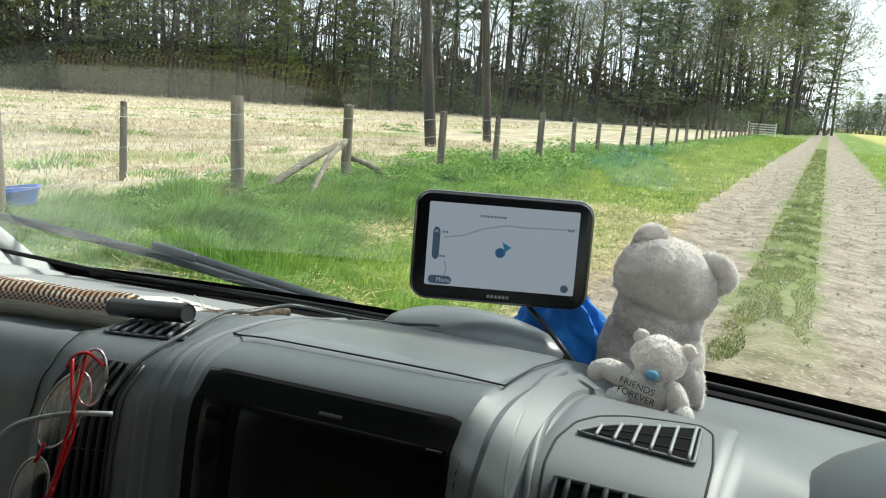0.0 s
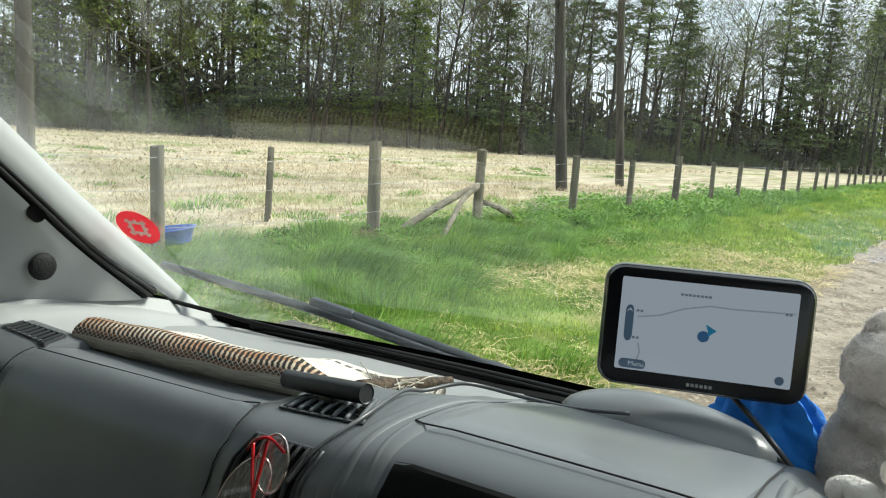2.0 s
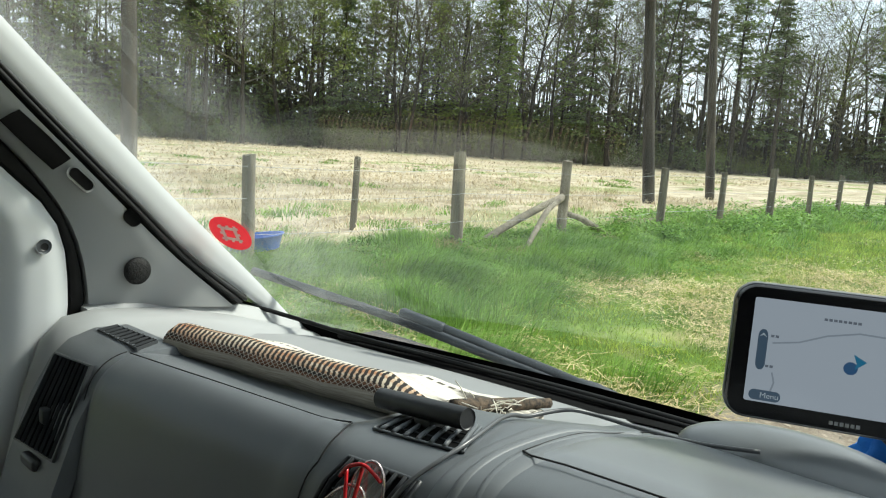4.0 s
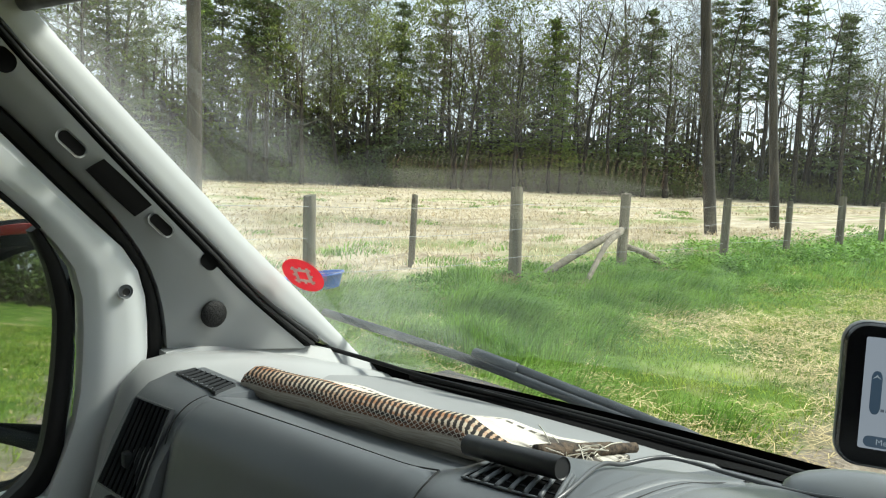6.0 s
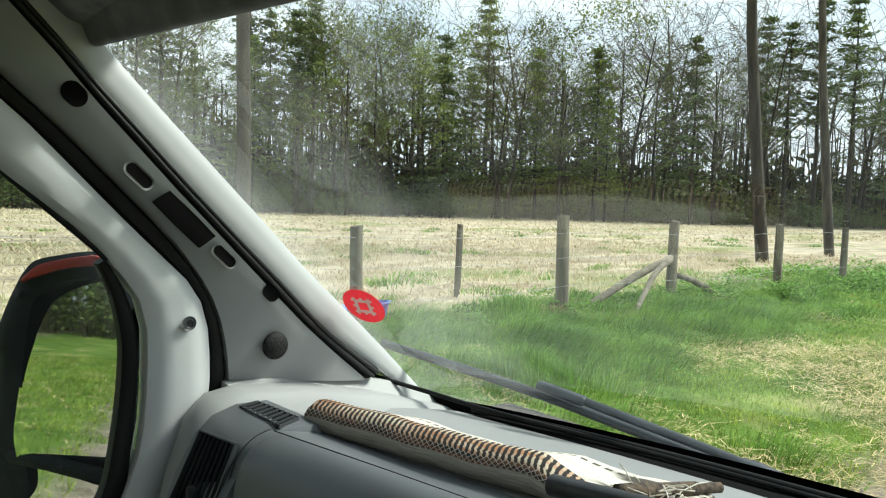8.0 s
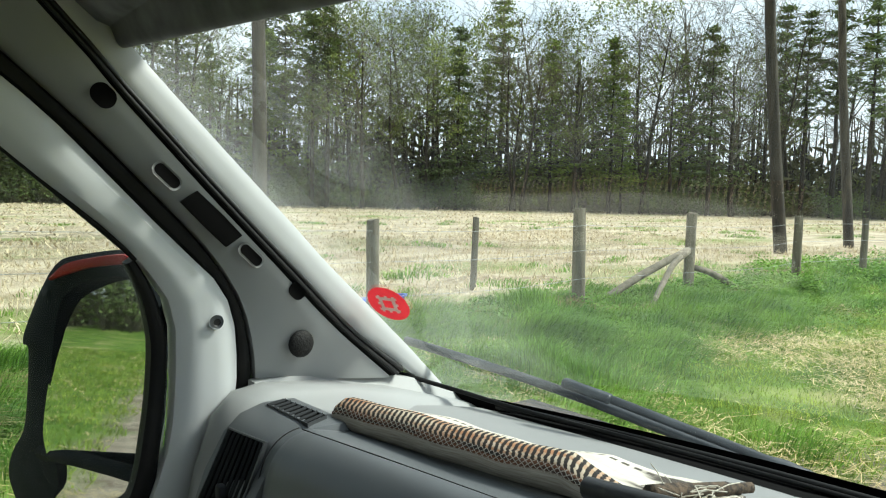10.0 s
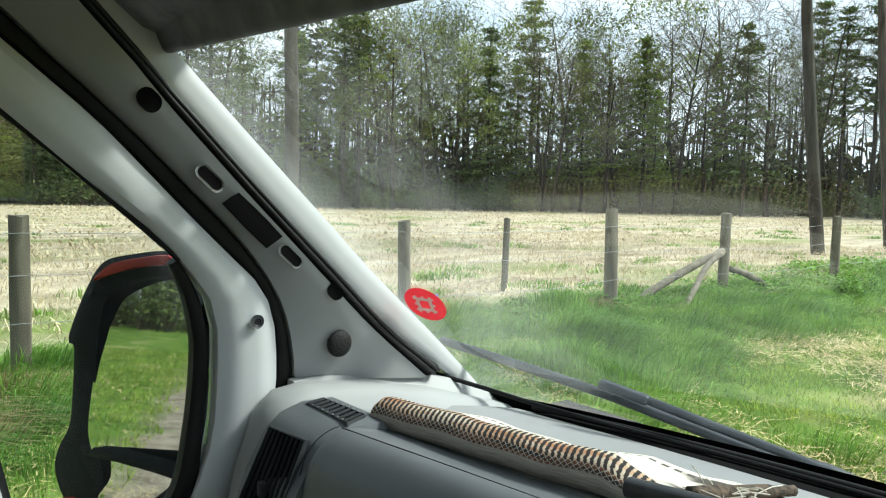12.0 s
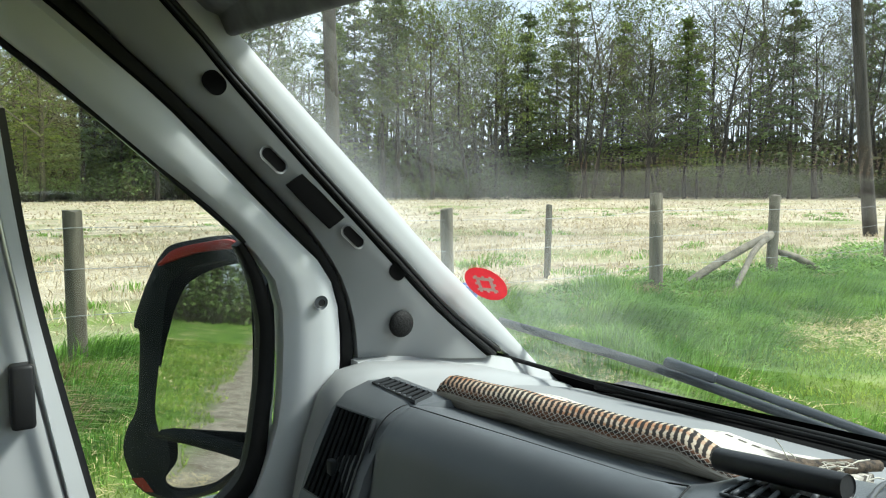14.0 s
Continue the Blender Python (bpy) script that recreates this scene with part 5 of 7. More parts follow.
dash_part("tray_panel", skin_bm(-0.372, -0.158, 4.27, 6.75, 0.003, 18, 16, 0.004, 0, lambda a, b: (a + 0.05 * (0.5 - a) * b, b)), M_TRAY, "smooth satin lid panel on top of the console")
dash_part("demister_slot", skin_bm(-0.99, 0.6, 8.66, 9.0, 0.0055, 60, 6, 0.003), M_HOLE, "black slot between deck and windscreen")
# light end of the dashboard, wrapped round the side vent
bm = bmesh.new()
END = [(0.33, 1.12), (0.352, 1.23), (0.372, 1.32), (0.394, 1.382), (0.420, 1.408), (0.458, 1.414), (0.55, 1.405), (0.65, 1.383), (0.80, 1.338)]
cols_ = [(-1.112, 0.040, 0.020), (-1.105, 0.016, 0.008), (-1.092, 0.004, 0.002), (-1.075, 0, 0), (-1.052, 0.001, 0), (-1.042, 0.008, 0.006), (-1.03, 0.018, 0.014), (-0.99, 0.022, 0.018), (-0.93, 0.030, 0.020), (-0.88, 0.044, 0.020)]
g = [[bm.verts.new((x, y + dy, z - dz)) for y, z in END] for x, dz, dy in cols_]
for a, b in zip(g, g[1:]):
    for j in range(len(END) - 1):
        bm.faces.new((a[j], b[j], b[j + 1], a[j + 1]))
bmesh.ops.recalc_face_normals(bm, faces=bm.faces)
dash_part("end_cap", bm, M_GREY, "light grey end of the dashboard")
# dark housing of the side vent
bm = bmesh.new()
HOUS = [(0.305, 1.15), (0.335, 1.26), (0.362, 1.335), (0.385, 1.376), (0.405, 1.394), (0.435, 1.403), (0.476, 1.402), (0.484, 1.388)]
cols_ = [(-1.040, 0.012, 0.014), (-1.034, 0.003, 0.004), (-1.026, 0, 0), (-0.93, -0.001, 0.002), (-0.906, 0.002, 0.004), (-0.898, 0.02, 0.014)]
g = [[bm.verts.new((x, y + dy, z - dz)) for y, z in HOUS] for x, dz, dy in cols_]
for a, b in zip(g, g[1:]):
    for j in range(len(HOUS) - 1):
        bm.faces.new((a[j], b[j], b[j + 1], a[j + 1]))
bmesh.ops.recalc_face_normals(bm, faces=bm.faces)
dash_part("vent_housing", bm, M_DASH, "dark grey housing of the side air vent")


def vent(corner_tl, corner_tr, corner_bl, corner_br, slats, lift, bars, label, slat_mat, upright=True, frame_mat=None, rise=1.0):
    """A louvred air vent between four corners."""
    tl, trr, bl, br = (np.array(c, float) for c in (corner_tl, corner_tr, corner_bl, corner_br))
    n = np.cross(trr - tl, bl - tl)
    n /= np.linalg.norm(n)
    if n[1] > 0 and n[2] < 0 or n @ np.array([0.3, -1, 0.6]) < 0:
        n = -n

    def at(u, v, h=0.0):
        return (tl * (1 - u) + trr * u) * (1 - v) + (bl * (1 - u) + br * u) * v + n * h

    # flat near-black backing, painted as the shade behind the slats
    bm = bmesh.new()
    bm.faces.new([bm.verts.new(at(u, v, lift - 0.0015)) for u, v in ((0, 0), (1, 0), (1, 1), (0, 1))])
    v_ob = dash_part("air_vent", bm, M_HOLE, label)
    o, i_ = 0.06, 0.0
    bm = bmesh.new()
    eu, ev = 0.004 / np.linalg.norm(trr - tl), 0.004 / np.linalg.norm(bl - tl)
    ring = [[bm.verts.new(at(u, v, lift + h)) for u, v in ((-e * eu, -e * ev), (1 + e * eu, -e * ev), (1 + e * eu, 1 + e * ev), (-e * eu, 1 + e * ev))] for e, h in ((1.15 * rise, -0.004), (rise, 0.0016 * rise), (0.0, 0.0022 * rise), (0.0, -0.003))]
    for a, b in zip(ring, ring[1:]):
        for s in range(4):
            bm.faces.new((a[s], a[(s + 1) % 4], b[(s + 1) % 4], b[s]))
    bmesh.ops.recalc_face_normals(bm, faces=bm.faces)
    part("vent_frame", bm, frame_mat or M_SLATF, v_ob)
    for k in range(slats):
        f = (k + 0.5) / slats
        s = Soup()
        pts = [at(f, g_, lift + 0.0005) for g_ in (0.0, 1.0)] if upright else [at(g_, f, lift + 0.0005) for g_ in (0.0, 1.0)]
        d = (pts[1] - pts[0]) / np.linalg.norm(pts[1] - pts[0])
        w = np.cross(d, n)
        q = []
        for p in pts:
            q += [p + w * bars, p + w * bars * 0.3 + n * 0.0015, p - w * bars - n * 0.001, p - w * bars * 0.3 - n * 0.004]
        me = np_mesh("slat", q, [(0, 1, 5, 4), (1, 2, 6, 5), (2, 3, 7, 6), (3, 0, 4, 7), (0, 3, 2, 1), (4, 5, 6, 7)], slat_mat)
        piece("slat", me, v_ob)
    return v_ob


side_vent = vent((-1.003, 0.389, 1.381), (-0.924, 0.395, 1.385), (-1.005, 0.347, 1.290), (-0.922, 0.355, 1.290), 8, 0.009, 0.0020, "black side air vent with upright slats", M_SLAT, True, M_SLATF, 0.5)
bm = box_bm(-0.970, -0.957, 0.351, 0.360, 1.320, 1.337, 0.002)
part("vent_knob", bm, M_SLAT, side_vent)
vent((-1.018, 0.458, 1.4035), (-0.925, 0.464, 1.4045), (-1.012, 0.434, 1.4025), (-0.912, 0.434, 1.4035), 8, 0.0018, 0.0007, "narrow demister slits", M_SLAT, True, M_SLATF, 0.2)
dash_part("vent_wheel", box_bm(-0.985, -0.947, 0.336, 0.350, 1.272, 1.285, 0.004), M_BLACK, "black vent thumbwheel")
skin_vent([(-0.490, 4.52), (-0.460, 4.60), (-0.428, 4.62)], [(-0.492, 3.98), (-0.450, 4.02), (-0.408, 4.08)], 7, 0.0019, "small demister vent on top of the dashboard", M_DASH, M_DASH, 0.0012, 0.0, 0.0011)
skin_vent([(-0.484, 3.19), (-0.414, 3.22)], [(-0.512, 1.40), (-0.424, 1.50)], 8, 0.0019, "black centre air vent with upright slats", M_SLAT, M_SLATF)
# right-hand module with its shaped vent
dash_part("vent_module", skin_bm(-0.126, -0.022, 1.0, 5.95, 0.002, 22, 28, 0.003), M_DASH2, "rounded grey module with an air vent")
skin_vent([(-0.1075, 4.29), (-0.0967, 4.49), (-0.0859, 4.61), (-0.0752, 4.70), (-0.0644, 4.785), (-0.0536, 4.89), (-0.0429, 4.99)], [(-0.1080 + 0.0112 * k, 4.255 + 0.005 * k) for k in range(7)], 6, 0.0012, "shaped air vent with pale slats", M_SLATL, M_DASH2, 0.0034, 0.04, 0.0011)
skin_vent([(-0.1077, 3.333), (-0.0455, 3.45)], [(-0.107, 2.1), (-0.046, 2.2)], 6, 0.0018, "black air vent beside the console", M_SLAT, M_SLATF, 0.0034)

# raised mouldings either side of the console
dash_part("moulding", skin_bm(-0.404, -0.358, 0.5, 6.4, 0.0025, 10, 40, 0.003), M_DASH2, "raised curved moulding beside the console")
ridge("moulding_rib", [(-0.384, 0.8), (-0.384, 3.0), (-0.386, 4.3), (-0.380, 5.5), (-0.368, 6.4)], 0.0056, -0.0016, M_DASH2, "rounded rib of the moulding")
ridge("moulding_rib", [(-0.366, 0.8), (-0.366, 3.0), (-0.374, 4.4), (-0.368, 5.5), (-0.356, 6.4)], 0.0045, -0.0013, M_DASH2, "rounded rib of the moulding")
dash_part("moulding", skin_bm(-0.150, -0.127, 0.5, 6.6, 0.0025, 8, 40, 0.003), M_DASH2, "raised curved moulding beside the console")
ridge("moulding_rib", [(-0.130, 1.6), (-0.132, 2.65), (-0.1365, 3.4), (-0.1412, 4.17), (-0.1476, 4.95), (-0.155, 6.2)], 0.0050, -0.0022, M_DASH2, "rounded rib of the moulding")
ridge("moulding_rib", [(-0.117, 2.0), (-0.1205, 2.92), (-0.126, 3.73), (-0.1306, 4.42), (-0.1325, 5.04), (-0.139, 6.1)], 0.0040, -0.0016, M_DASH2, "rounded rib of the moulding")

# dark joints between panels
M_SEAM = surface("dark_joint", (0.006, 0.006, 0.006), (0.010, 0.010, 0.010), 10, 0.8, 0.05, bump=0)


def joint(pairs, lift=0.0045, r=0.0007):
    pts = [dash_at(x, s_) + np.array([0, -0.3, 0.95]) * lift for x, s_ in pairs]
    so = Soup()
    so.tube(pts, r, 5)
    dash_part("joint", so.mesh("joint", M_SEAM), None)


joint([(-0.374, 4.33), (-0.365, 4.27), (-0.338, 4.24), (-0.295, 4.25), (-0.232, 4.255), (-0.19, 4.25), (-0.156, 4.30)], 0.0036)
joint([(-0.374 + 0.006 * f, 4.33 + 2.3 * f) for f in np.linspace(0, 1, 14)], 0.0030)
joint([(-0.156 - 0.010 * f, 4.30 + 2.3 * f) for f in np.linspace(0, 1, 14)], 0.0030)
joint([(x, 3.98) for x in np.linspace(-0.905, -0.520, 24)], 0.0025)
joint([along([(-0.546, 1.45), (-0.535, 1.82), (-0.523, 2.12), (-0.513, 2.88), (-0.514, 3.59), (-0.519, 3.98)], f) for f in np.linspace(0, 1, 26)], 0.002)
joint([(-0.909 - 0.01 * (1 - f), 0.9 + 3.05 * f) for f in np.linspace(0, 1, 22)], 0.004)
joint([along([(-0.112, 2.4), (-0.1137, 2.994), (-0.117, 3.575), (-0.1177, 4.078), (-0.1132, 4.468), (-0.1034, 4.702), (-0.088, 4.89), (-0.0652, 5.071), (-0.0453, 5.25), (-0.036, 5.004), (-0.0307, 4.363), (-0.0301, 3.6)], f) for f in np.linspace(0, 1, 60)], 0.0019, 0.0009)

# hump behind the console
bm = bmesh.new()
bmesh.ops.create_uvsphere(bm, u_segments=36, v_segments=16, radius=1.0, matrix=Matrix.Translation((-0.272, 0.635, 1.428)) @ Matrix.Rotation(radians(2), 4, "Z") @ Matrix.Diagonal((0.094, 0.042, 0.030, 1)))
for v in bm.verts:
    v.co.z = max(v.co.z, 1.40)
dash_part("console_hump", bm, M_TRAY, "low grey hump at the back of the console")

# instrument hood
bm = bmesh.new()
bmesh.ops.create_uvsphere(bm, u_segments=32, v_segments=16, radius=1.0, matrix=Matrix.Translation((0.150, 0.485, 1.392)) @ Matrix.Diagonal((0.150, 0.120, 0.095, 1)))
dash_part("instrument_hood", bm, M_DASH, "rounded dark hood over the instruments")

# radio in its black surround
radio = thing("car_radio", "switched-off black touchscreen radio in a black surround", "radio", at=(-0.245, 0.34, 1.36))
r_off = Matrix.Translation((0.245, -0.34, -1.36))


def radio_part(name, bm, material, label=""):
    ob = part(name, bm, material, radio, label)
    ob.matrix_parent_inverse = r_off
    return ob


M_PIT = surface("matt_black_pit", (0.003, 0.003, 0.003), (0.006, 0.006, 0.006), 10, 0.75, 0.1, bump=0.2, bump_scale=500, depth=0.0005, spec=0.06)
radio_part("surround", skin_bm(-0.354, -0.157, 0.5, 3.36, 0.0030, 14, 24, 0.003), M_PIT, "matt black surround")
radio_part("screen", skin_bm(-0.310, -0.164, 0.6, 2.68, 0.0044, 12, 20, 0.0012), M_GLOSSB, "glossy blank black screen")
radio_part("button_bar", skin_bm(-0.342, -0.318, 0.6, 2.66, 0.0040, 6, 18, 0.001), M_GLOSSB)
for k in range(4):
    radio_part("button", skin_bm(-0.337, -0.323, 1.30 + 0.33 * k, 1.50 + 0.33 * k, 0.0050, 4, 4, 0.0012), M_PIT)
M_DIMTXT = surface("dim_grey_print", (0.025, 0.025, 0.025), (0.04, 0.04, 0.04), 10, 0.5, 0.05, bump=0)
radio_part("logo_mark", skin_bm(-0.254, -0.237, 2.83, 2.92, 0.0034, 4, 3, 0.0003), M_DIMTXT)
radio_part("print_mark", skin_bm(-0.176, -0.166, 2.60, 2.64, 0.0047, 4, 3, 0.0003), M_DIMTXT)

# ---- outside mirror ----
P0, AV, NV = np.array([-1.268, 0.373, 0.0]), np.array([-0.936, -0.353, 0.0]), np.array([0.353, -0.936, 0.0])


def mir(s, z, h=0.0):
    return P0 + AV * s + NV * h + np.array([0, 0, z])


mirror = thing("door_mirror", "large black two-glass door mirror with a red top strip", "mirror", at=(-1.35, 0.35, 1.25))
m_off = Matrix.Translation((1.35, -0.35, -1.25))


def mirror_part(name, bm, material, label=""):
    ob = part(name, bm, material, mirror, label)
    ob.matrix_parent_inverse = m_off
    return ob


OUT = [(0.212, 1.53), (0.182, 1.55), (0.122, 1.562), (0.05, 1.571), (0.017, 1.562), (-0.011, 1.546), (-0.022, 1.519), (-0.029, 1.451), (-0.029, 1.372), (-0.026, 1.283), (-0.016, 1.259), (0.009, 1.229), (0.097, 1.165), (0.216, 1.126), (0.297, 1.13), (0.335, 1.179), (0.323, 1.224), (0.293, 1.263), (0.282, 1.31), (0.275, 1.398), (0.289, 1.407), (0.285, 1.427), (0.254, 1.478), (0.23, 1.51)]
INN = [(0.149, 1.507), (0.124, 1.519), (0.093, 1.527), (0.047, 1.534), (0.003, 1.534), (-0.015, 1.521), (-0.022, 1.488), (-0.024, 1.421), (-0.019, 1.372), (-0.016, 1.281), (-0.004, 1.253), (0.024, 1.227), (0.095, 1.18), (0.17, 1.155), (0.205, 1.165), (0.188, 1.2), (0.196, 1.244), (0.207, 1.281), (0.206, 1.335), (0.201, 1.39), (0.195, 1.425), (0.192, 1.444), (0.178, 1.483), (0.163, 1.498)]


def loop_smooth(pts, k=4):
    p = pts[-2:] + pts + pts[:3]
    q = smooth_path([(a, b, 0) for a, b in p], k)
    return [(v[0], v[1]) for v in q[2 * k:-2 * k - 1]]


lo_, li_ = loop_smooth(OUT), loop_smooth(INN)
bm = bmesh.new()
mid = [((a[0] + b[0]) / 2, (a[1] + b[1]) / 2) for a, b in zip(lo_, li_)]
cen = (0.14, 1.35)
rings = [[bm.verts.new(mir(s, z, -0.06)) for s, z in li_], [bm.verts.new(mir(s, z, 0.016)) for s, z in li_], [bm.verts.new(mir(s, z, 0.022)) for s, z in mid],
         [bm.verts.new(mir(s, z, 0.008)) for s, z in lo_], [bm.verts.new(mir(s, z, -0.03)) for s, z in lo_],
         [bm.verts.new(mir(cen[0] + (s - cen[0]) * 0.85, cen[1] + (z - cen[1]) * 0.9, -0.09)) for s, z in lo_]]
for a, b in zip(rings, rings[1:]):
    for s in range(len(a)):
        bm.faces.new((a[s], a[(s + 1) % len(a)], b[(s + 1) % len(a)], b[s]))
bm.faces.new(rings[-1])
bmesh.ops.recalc_face_normals(bm, faces=bm.faces)
M_MIRH = surface("worn_black_housing", (0.005, 0.007, 0.008), (0.014, 0.017, 0.019), 22, 0.7, 0.1, spec=0.06, bump=0.4, bump_scale=300, depth=0.001)
mirror_part("housing", bm, M_MIRH, "worn black plastic housing")
M_MIRROR = bpy.data.materials.new("mirror_glass")
M_MIRROR.use_nodes = True
mb = M_MIRROR.node_tree.nodes["Principled BSDF"]
mb.inputs["Metallic"].default_value, mb.inputs["Roughness"].default_value, mb.inputs["Base Color"].default_value = 1.0, 0.02, (0.62, 0.64, 0.64, 1)
# the glasses are turned a little inside the housing
TURN = np.array([0.56, -0.825, 0.095])
TURN /= np.linalg.norm(TURN)


def glass_bm(pts, centre, normal, h):
    bm = bmesh.new()
    c = mir(*centre, h)
    vs = []
    for s, z in pts:
        p = mir(s, z, h)
        d = (c - p) @ normal / (NV @ normal)
        vs.append(bm.verts.new(p + NV * d))
    f = bm.faces.new(vs)
    bm.normal_update()
    if np.array(f.normal) @ normal < 0:
        bmesh.ops.reverse_faces(bm, faces=bm.faces)
    return bm


cx_, cz_ = 0.115, 1.35
big = [(cx_ + (s - cx_) * 1.05, cz_ + (z - cz_) * 1.02) for s, z in li_]
up = [(s, z) for s, z in big if z > 1.241]
dn = [(s, z) for s, z in big if z < 1.259]
mirror_part("upper_glass", glass_bm(up, (0.12, 1.40), TURN, -0.009), M_MIRROR, "tall mirror glass")
mirror_part("lower_glass", glass_bm(dn, (0.12, 1.20), TURN, -0.009), M_MIRROR, "small wide-angle mirror glass")
s = Soup()
s.tube([mir(0.23, 1.244, 0.014), mir(0.144, 1.249, 0.014), mir(0.062, 1.252, 0.014), mir(-0.019, 1.254, 0.014)], [0.013, 0.0115, 0.0115, 0.013], 10)
ob = piece("cross_bar", s.mesh("cross_bar", M_MIRH), mirror)
ob.matrix_parent_inverse = m_off
bm = bmesh.new()
red_a = [(p, q) for p, q, _ in smooth_path([(p, q, 0.0) for p, q in [(0.186, 1.525), (0.148, 1.547), (0.09, 1.559), (0.021, 1.568), (-0.004, 1.561), (-0.019, 1.553)]], 4)]
red_b = [(p, q) for p, q, _ in smooth_path([(p, q, 0.0) for p, q in [(0.189, 1.518), (0.149, 1.53), (0.091, 1.544), (0.013, 1.554), (-0.004, 1.553), (-0.019, 1.55)]], 4)]
rows = [[bm.verts.new(mir(p * (1 - f) + u * f, q * (1 - f) + w * f, h)) for (p, q), (u, w) in zip(red_a, red_b)] for f, h in ((0.0, 0.020), (0.06, 0.0262), (0.5, 0.0278), (0.94, 0.0262), (1.0, 0.020))]
for r0, r1 in zip(rows, rows[1:]):
    for k in range(len(r0) - 1):
        bm.faces.new((r0[k], r0[k + 1], r1[k + 1], r1[k]))
bmesh.ops.recalc_face_normals(bm, faces=bm.faces)
mirror_part("red_strip", bm, M_RED, "red strip along the top")
bm = bmesh.new()
bm.faces.new([bm.verts.new(mir(s_, z_, 0.0235)) for s_, z_ in ((0.29, 1.150), (0.255, 1.160), (0.225, 1.142), (0.25, 1.137))])
mirror_part("red_lens", bm, M_RED, "red lens at the foot")
s = Soup()
s.tube([mir(-0.01, 1.50, -0.04), (-1.20, 0.40, 1.48), (-1.14, 0.40, 1.46)], 0.022, 10)
ob = piece("arm", s.mesh("arm", M_MIRH), mirror)
ob.matrix_parent_inverse = m_off
s = Soup()
s.tube([mir(-0.005, 1.26, -0.04), (-1.20, 0.40, 1.26), (-1.14, 0.40, 1.26)], 0.022, 10)
ob = piece("arm", s.mesh("arm", M_MIRH), mirror)
ob.matrix_parent_inverse = m_off


# ---- things on and round the dashboard ----
def text_mesh(words, size, name):
    """Lettering in the built-in font as a flat mesh."""
    cu = bpy.data.curves.new(name, "FONT")
    cu.body, cu.size, cu.align_x, cu.align_y = words, size, "CENTER", "CENTER"
    tmp = bpy.data.objects.new(name, cu)
    scene.collection.objects.link(tmp)
    bpy.context.view_layer.update()
    me = bpy.data.meshes.new_from_object(tmp.evaluated_get(bpy.context.evaluated_depsgraph_get()))
    bpy.data.objects.remove(tmp)
    return me


def rounded_outline(w, h, r, seg=6):
    out = []
    for cx, cy, a0 in ((w / 2 - r, h / 2 - r, 0), (-w / 2 + r, h / 2 - r, 90), (-w / 2 + r, -h / 2 + r, 180), (w / 2 - r, -h / 2 + r, 270)):
        for k in range(seg + 1):
            a = radians(a0 + 90 * k / seg)
            out.append((cx + r * math.cos(a), cy + r * math.sin(a)))
    return out


def slab_bm(layers):
    """Stacked rounded outlines (w, h, r, depth), closed at both ends, in the x-z plane facing -y."""
    bm = bmesh.new()
    rings = [[bm.verts.new((x, d, z)) for x, z in rounded_outline(w, h, r)] for w, h, r, d in layers]
    for a, b in zip(rings, rings[1:]):
        for s in range(len(a)):
            bm.faces.new((a[s], a[(s + 1) % len(a)], b[(s + 1) % len(a)], b[s]))
    bm.faces.new(rings[0])
    bm.faces.new(rings[-1][::-1])
    bmesh.ops.recalc_face_normals(bm, faces=bm.faces)
    return bm


# satellite navigator: local x right, z up, screen faces -y
nav = thing("satellite_navigator", "black satellite navigator showing a pale map, on a blue-wrapped stand", "sat nav")
M_NAVCASE = surface("satin_navigator_case", (0.004, 0.004, 0.005), (0.008, 0.008, 0.009), 8, 0.22, 0.06, spec=0.3, bump=0.1, bump_scale=600, depth=0.0003)
M_NAVRIM = surface("grey_navigator_rim", (0.10, 0.105, 0.11), (0.14, 0.145, 0.15), 8, 0.4, 0.08, bump=0.05)
part("case", slab_bm([(0.150, 0.088, 0.010, -0.0008), (0.155, 0.093, 0.013, 0.0), (0.159, 0.097, 0.015, 0.004), (0.159, 0.097, 0.015, 0.012), (0.150, 0.088, 0.014, 0.020), (0.12, 0.06, 0.012, 0.024)]), M_NAVCASE, nav)
part("rim", slab_bm([(0.1596, 0.0978, 0.0152, 0.0045), (0.1608, 0.0990, 0.0157, 0.007), (0.1608, 0.0990, 0.0157, 0.014), (0.1520, 0.0900, 0.0145, 0.0205)]), M_NAVRIM, nav, "thin grey rim")


def glow(name, colour, strength):
    m = bpy.data.materials.new(name)
    m.use_nodes = True
    b = m.node_tree.nodes["Principled BSDF"]
    b.inputs["Base Color"].default_value = (0.02, 0.02, 0.02, 1)
    b.inputs["Emission Color"].default_value = (*colour, 1)
    b.inputs["Emission Strength"].default_value = strength
    b.inputs["Roughness"].default_value = 0.12
    return m


NAV = 0.245
M_MAP = glow("lit_map_screen", srgb(186, 193, 207), NAV)
M_ROAD = glow("lit_map_road", srgb(150, 158, 172), NAV)
M_ICON = glow("lit_map_icon", srgb(70, 90, 112), NAV)
M_MARK = glow("lit_map_marker", srgb(40, 120, 160), NAV)
M_MARK2 = glow("lit_map_marker_dark", srgb(50, 90, 135), NAV)
M_INK = glow("lit_map_print", srgb(108, 114, 128), NAV)
M_PALE = glow("lit_pale_print", srgb(190, 198, 208), NAV)
M_LOGO = surface("grey_print", (0.22, 0.22, 0.22), (0.26, 0.26, 0.26), 8, 0.5, 0.05, bump=0)
shown = part("screen", slab_bm([(0.133, 0.0745, 0.0015, -0.0016), (0.133, 0.0745, 0.0015, -0.0006)]), M_MAP, nav, "lit screen with a pale grey map")
shown.location = (0, 0, 0.002)


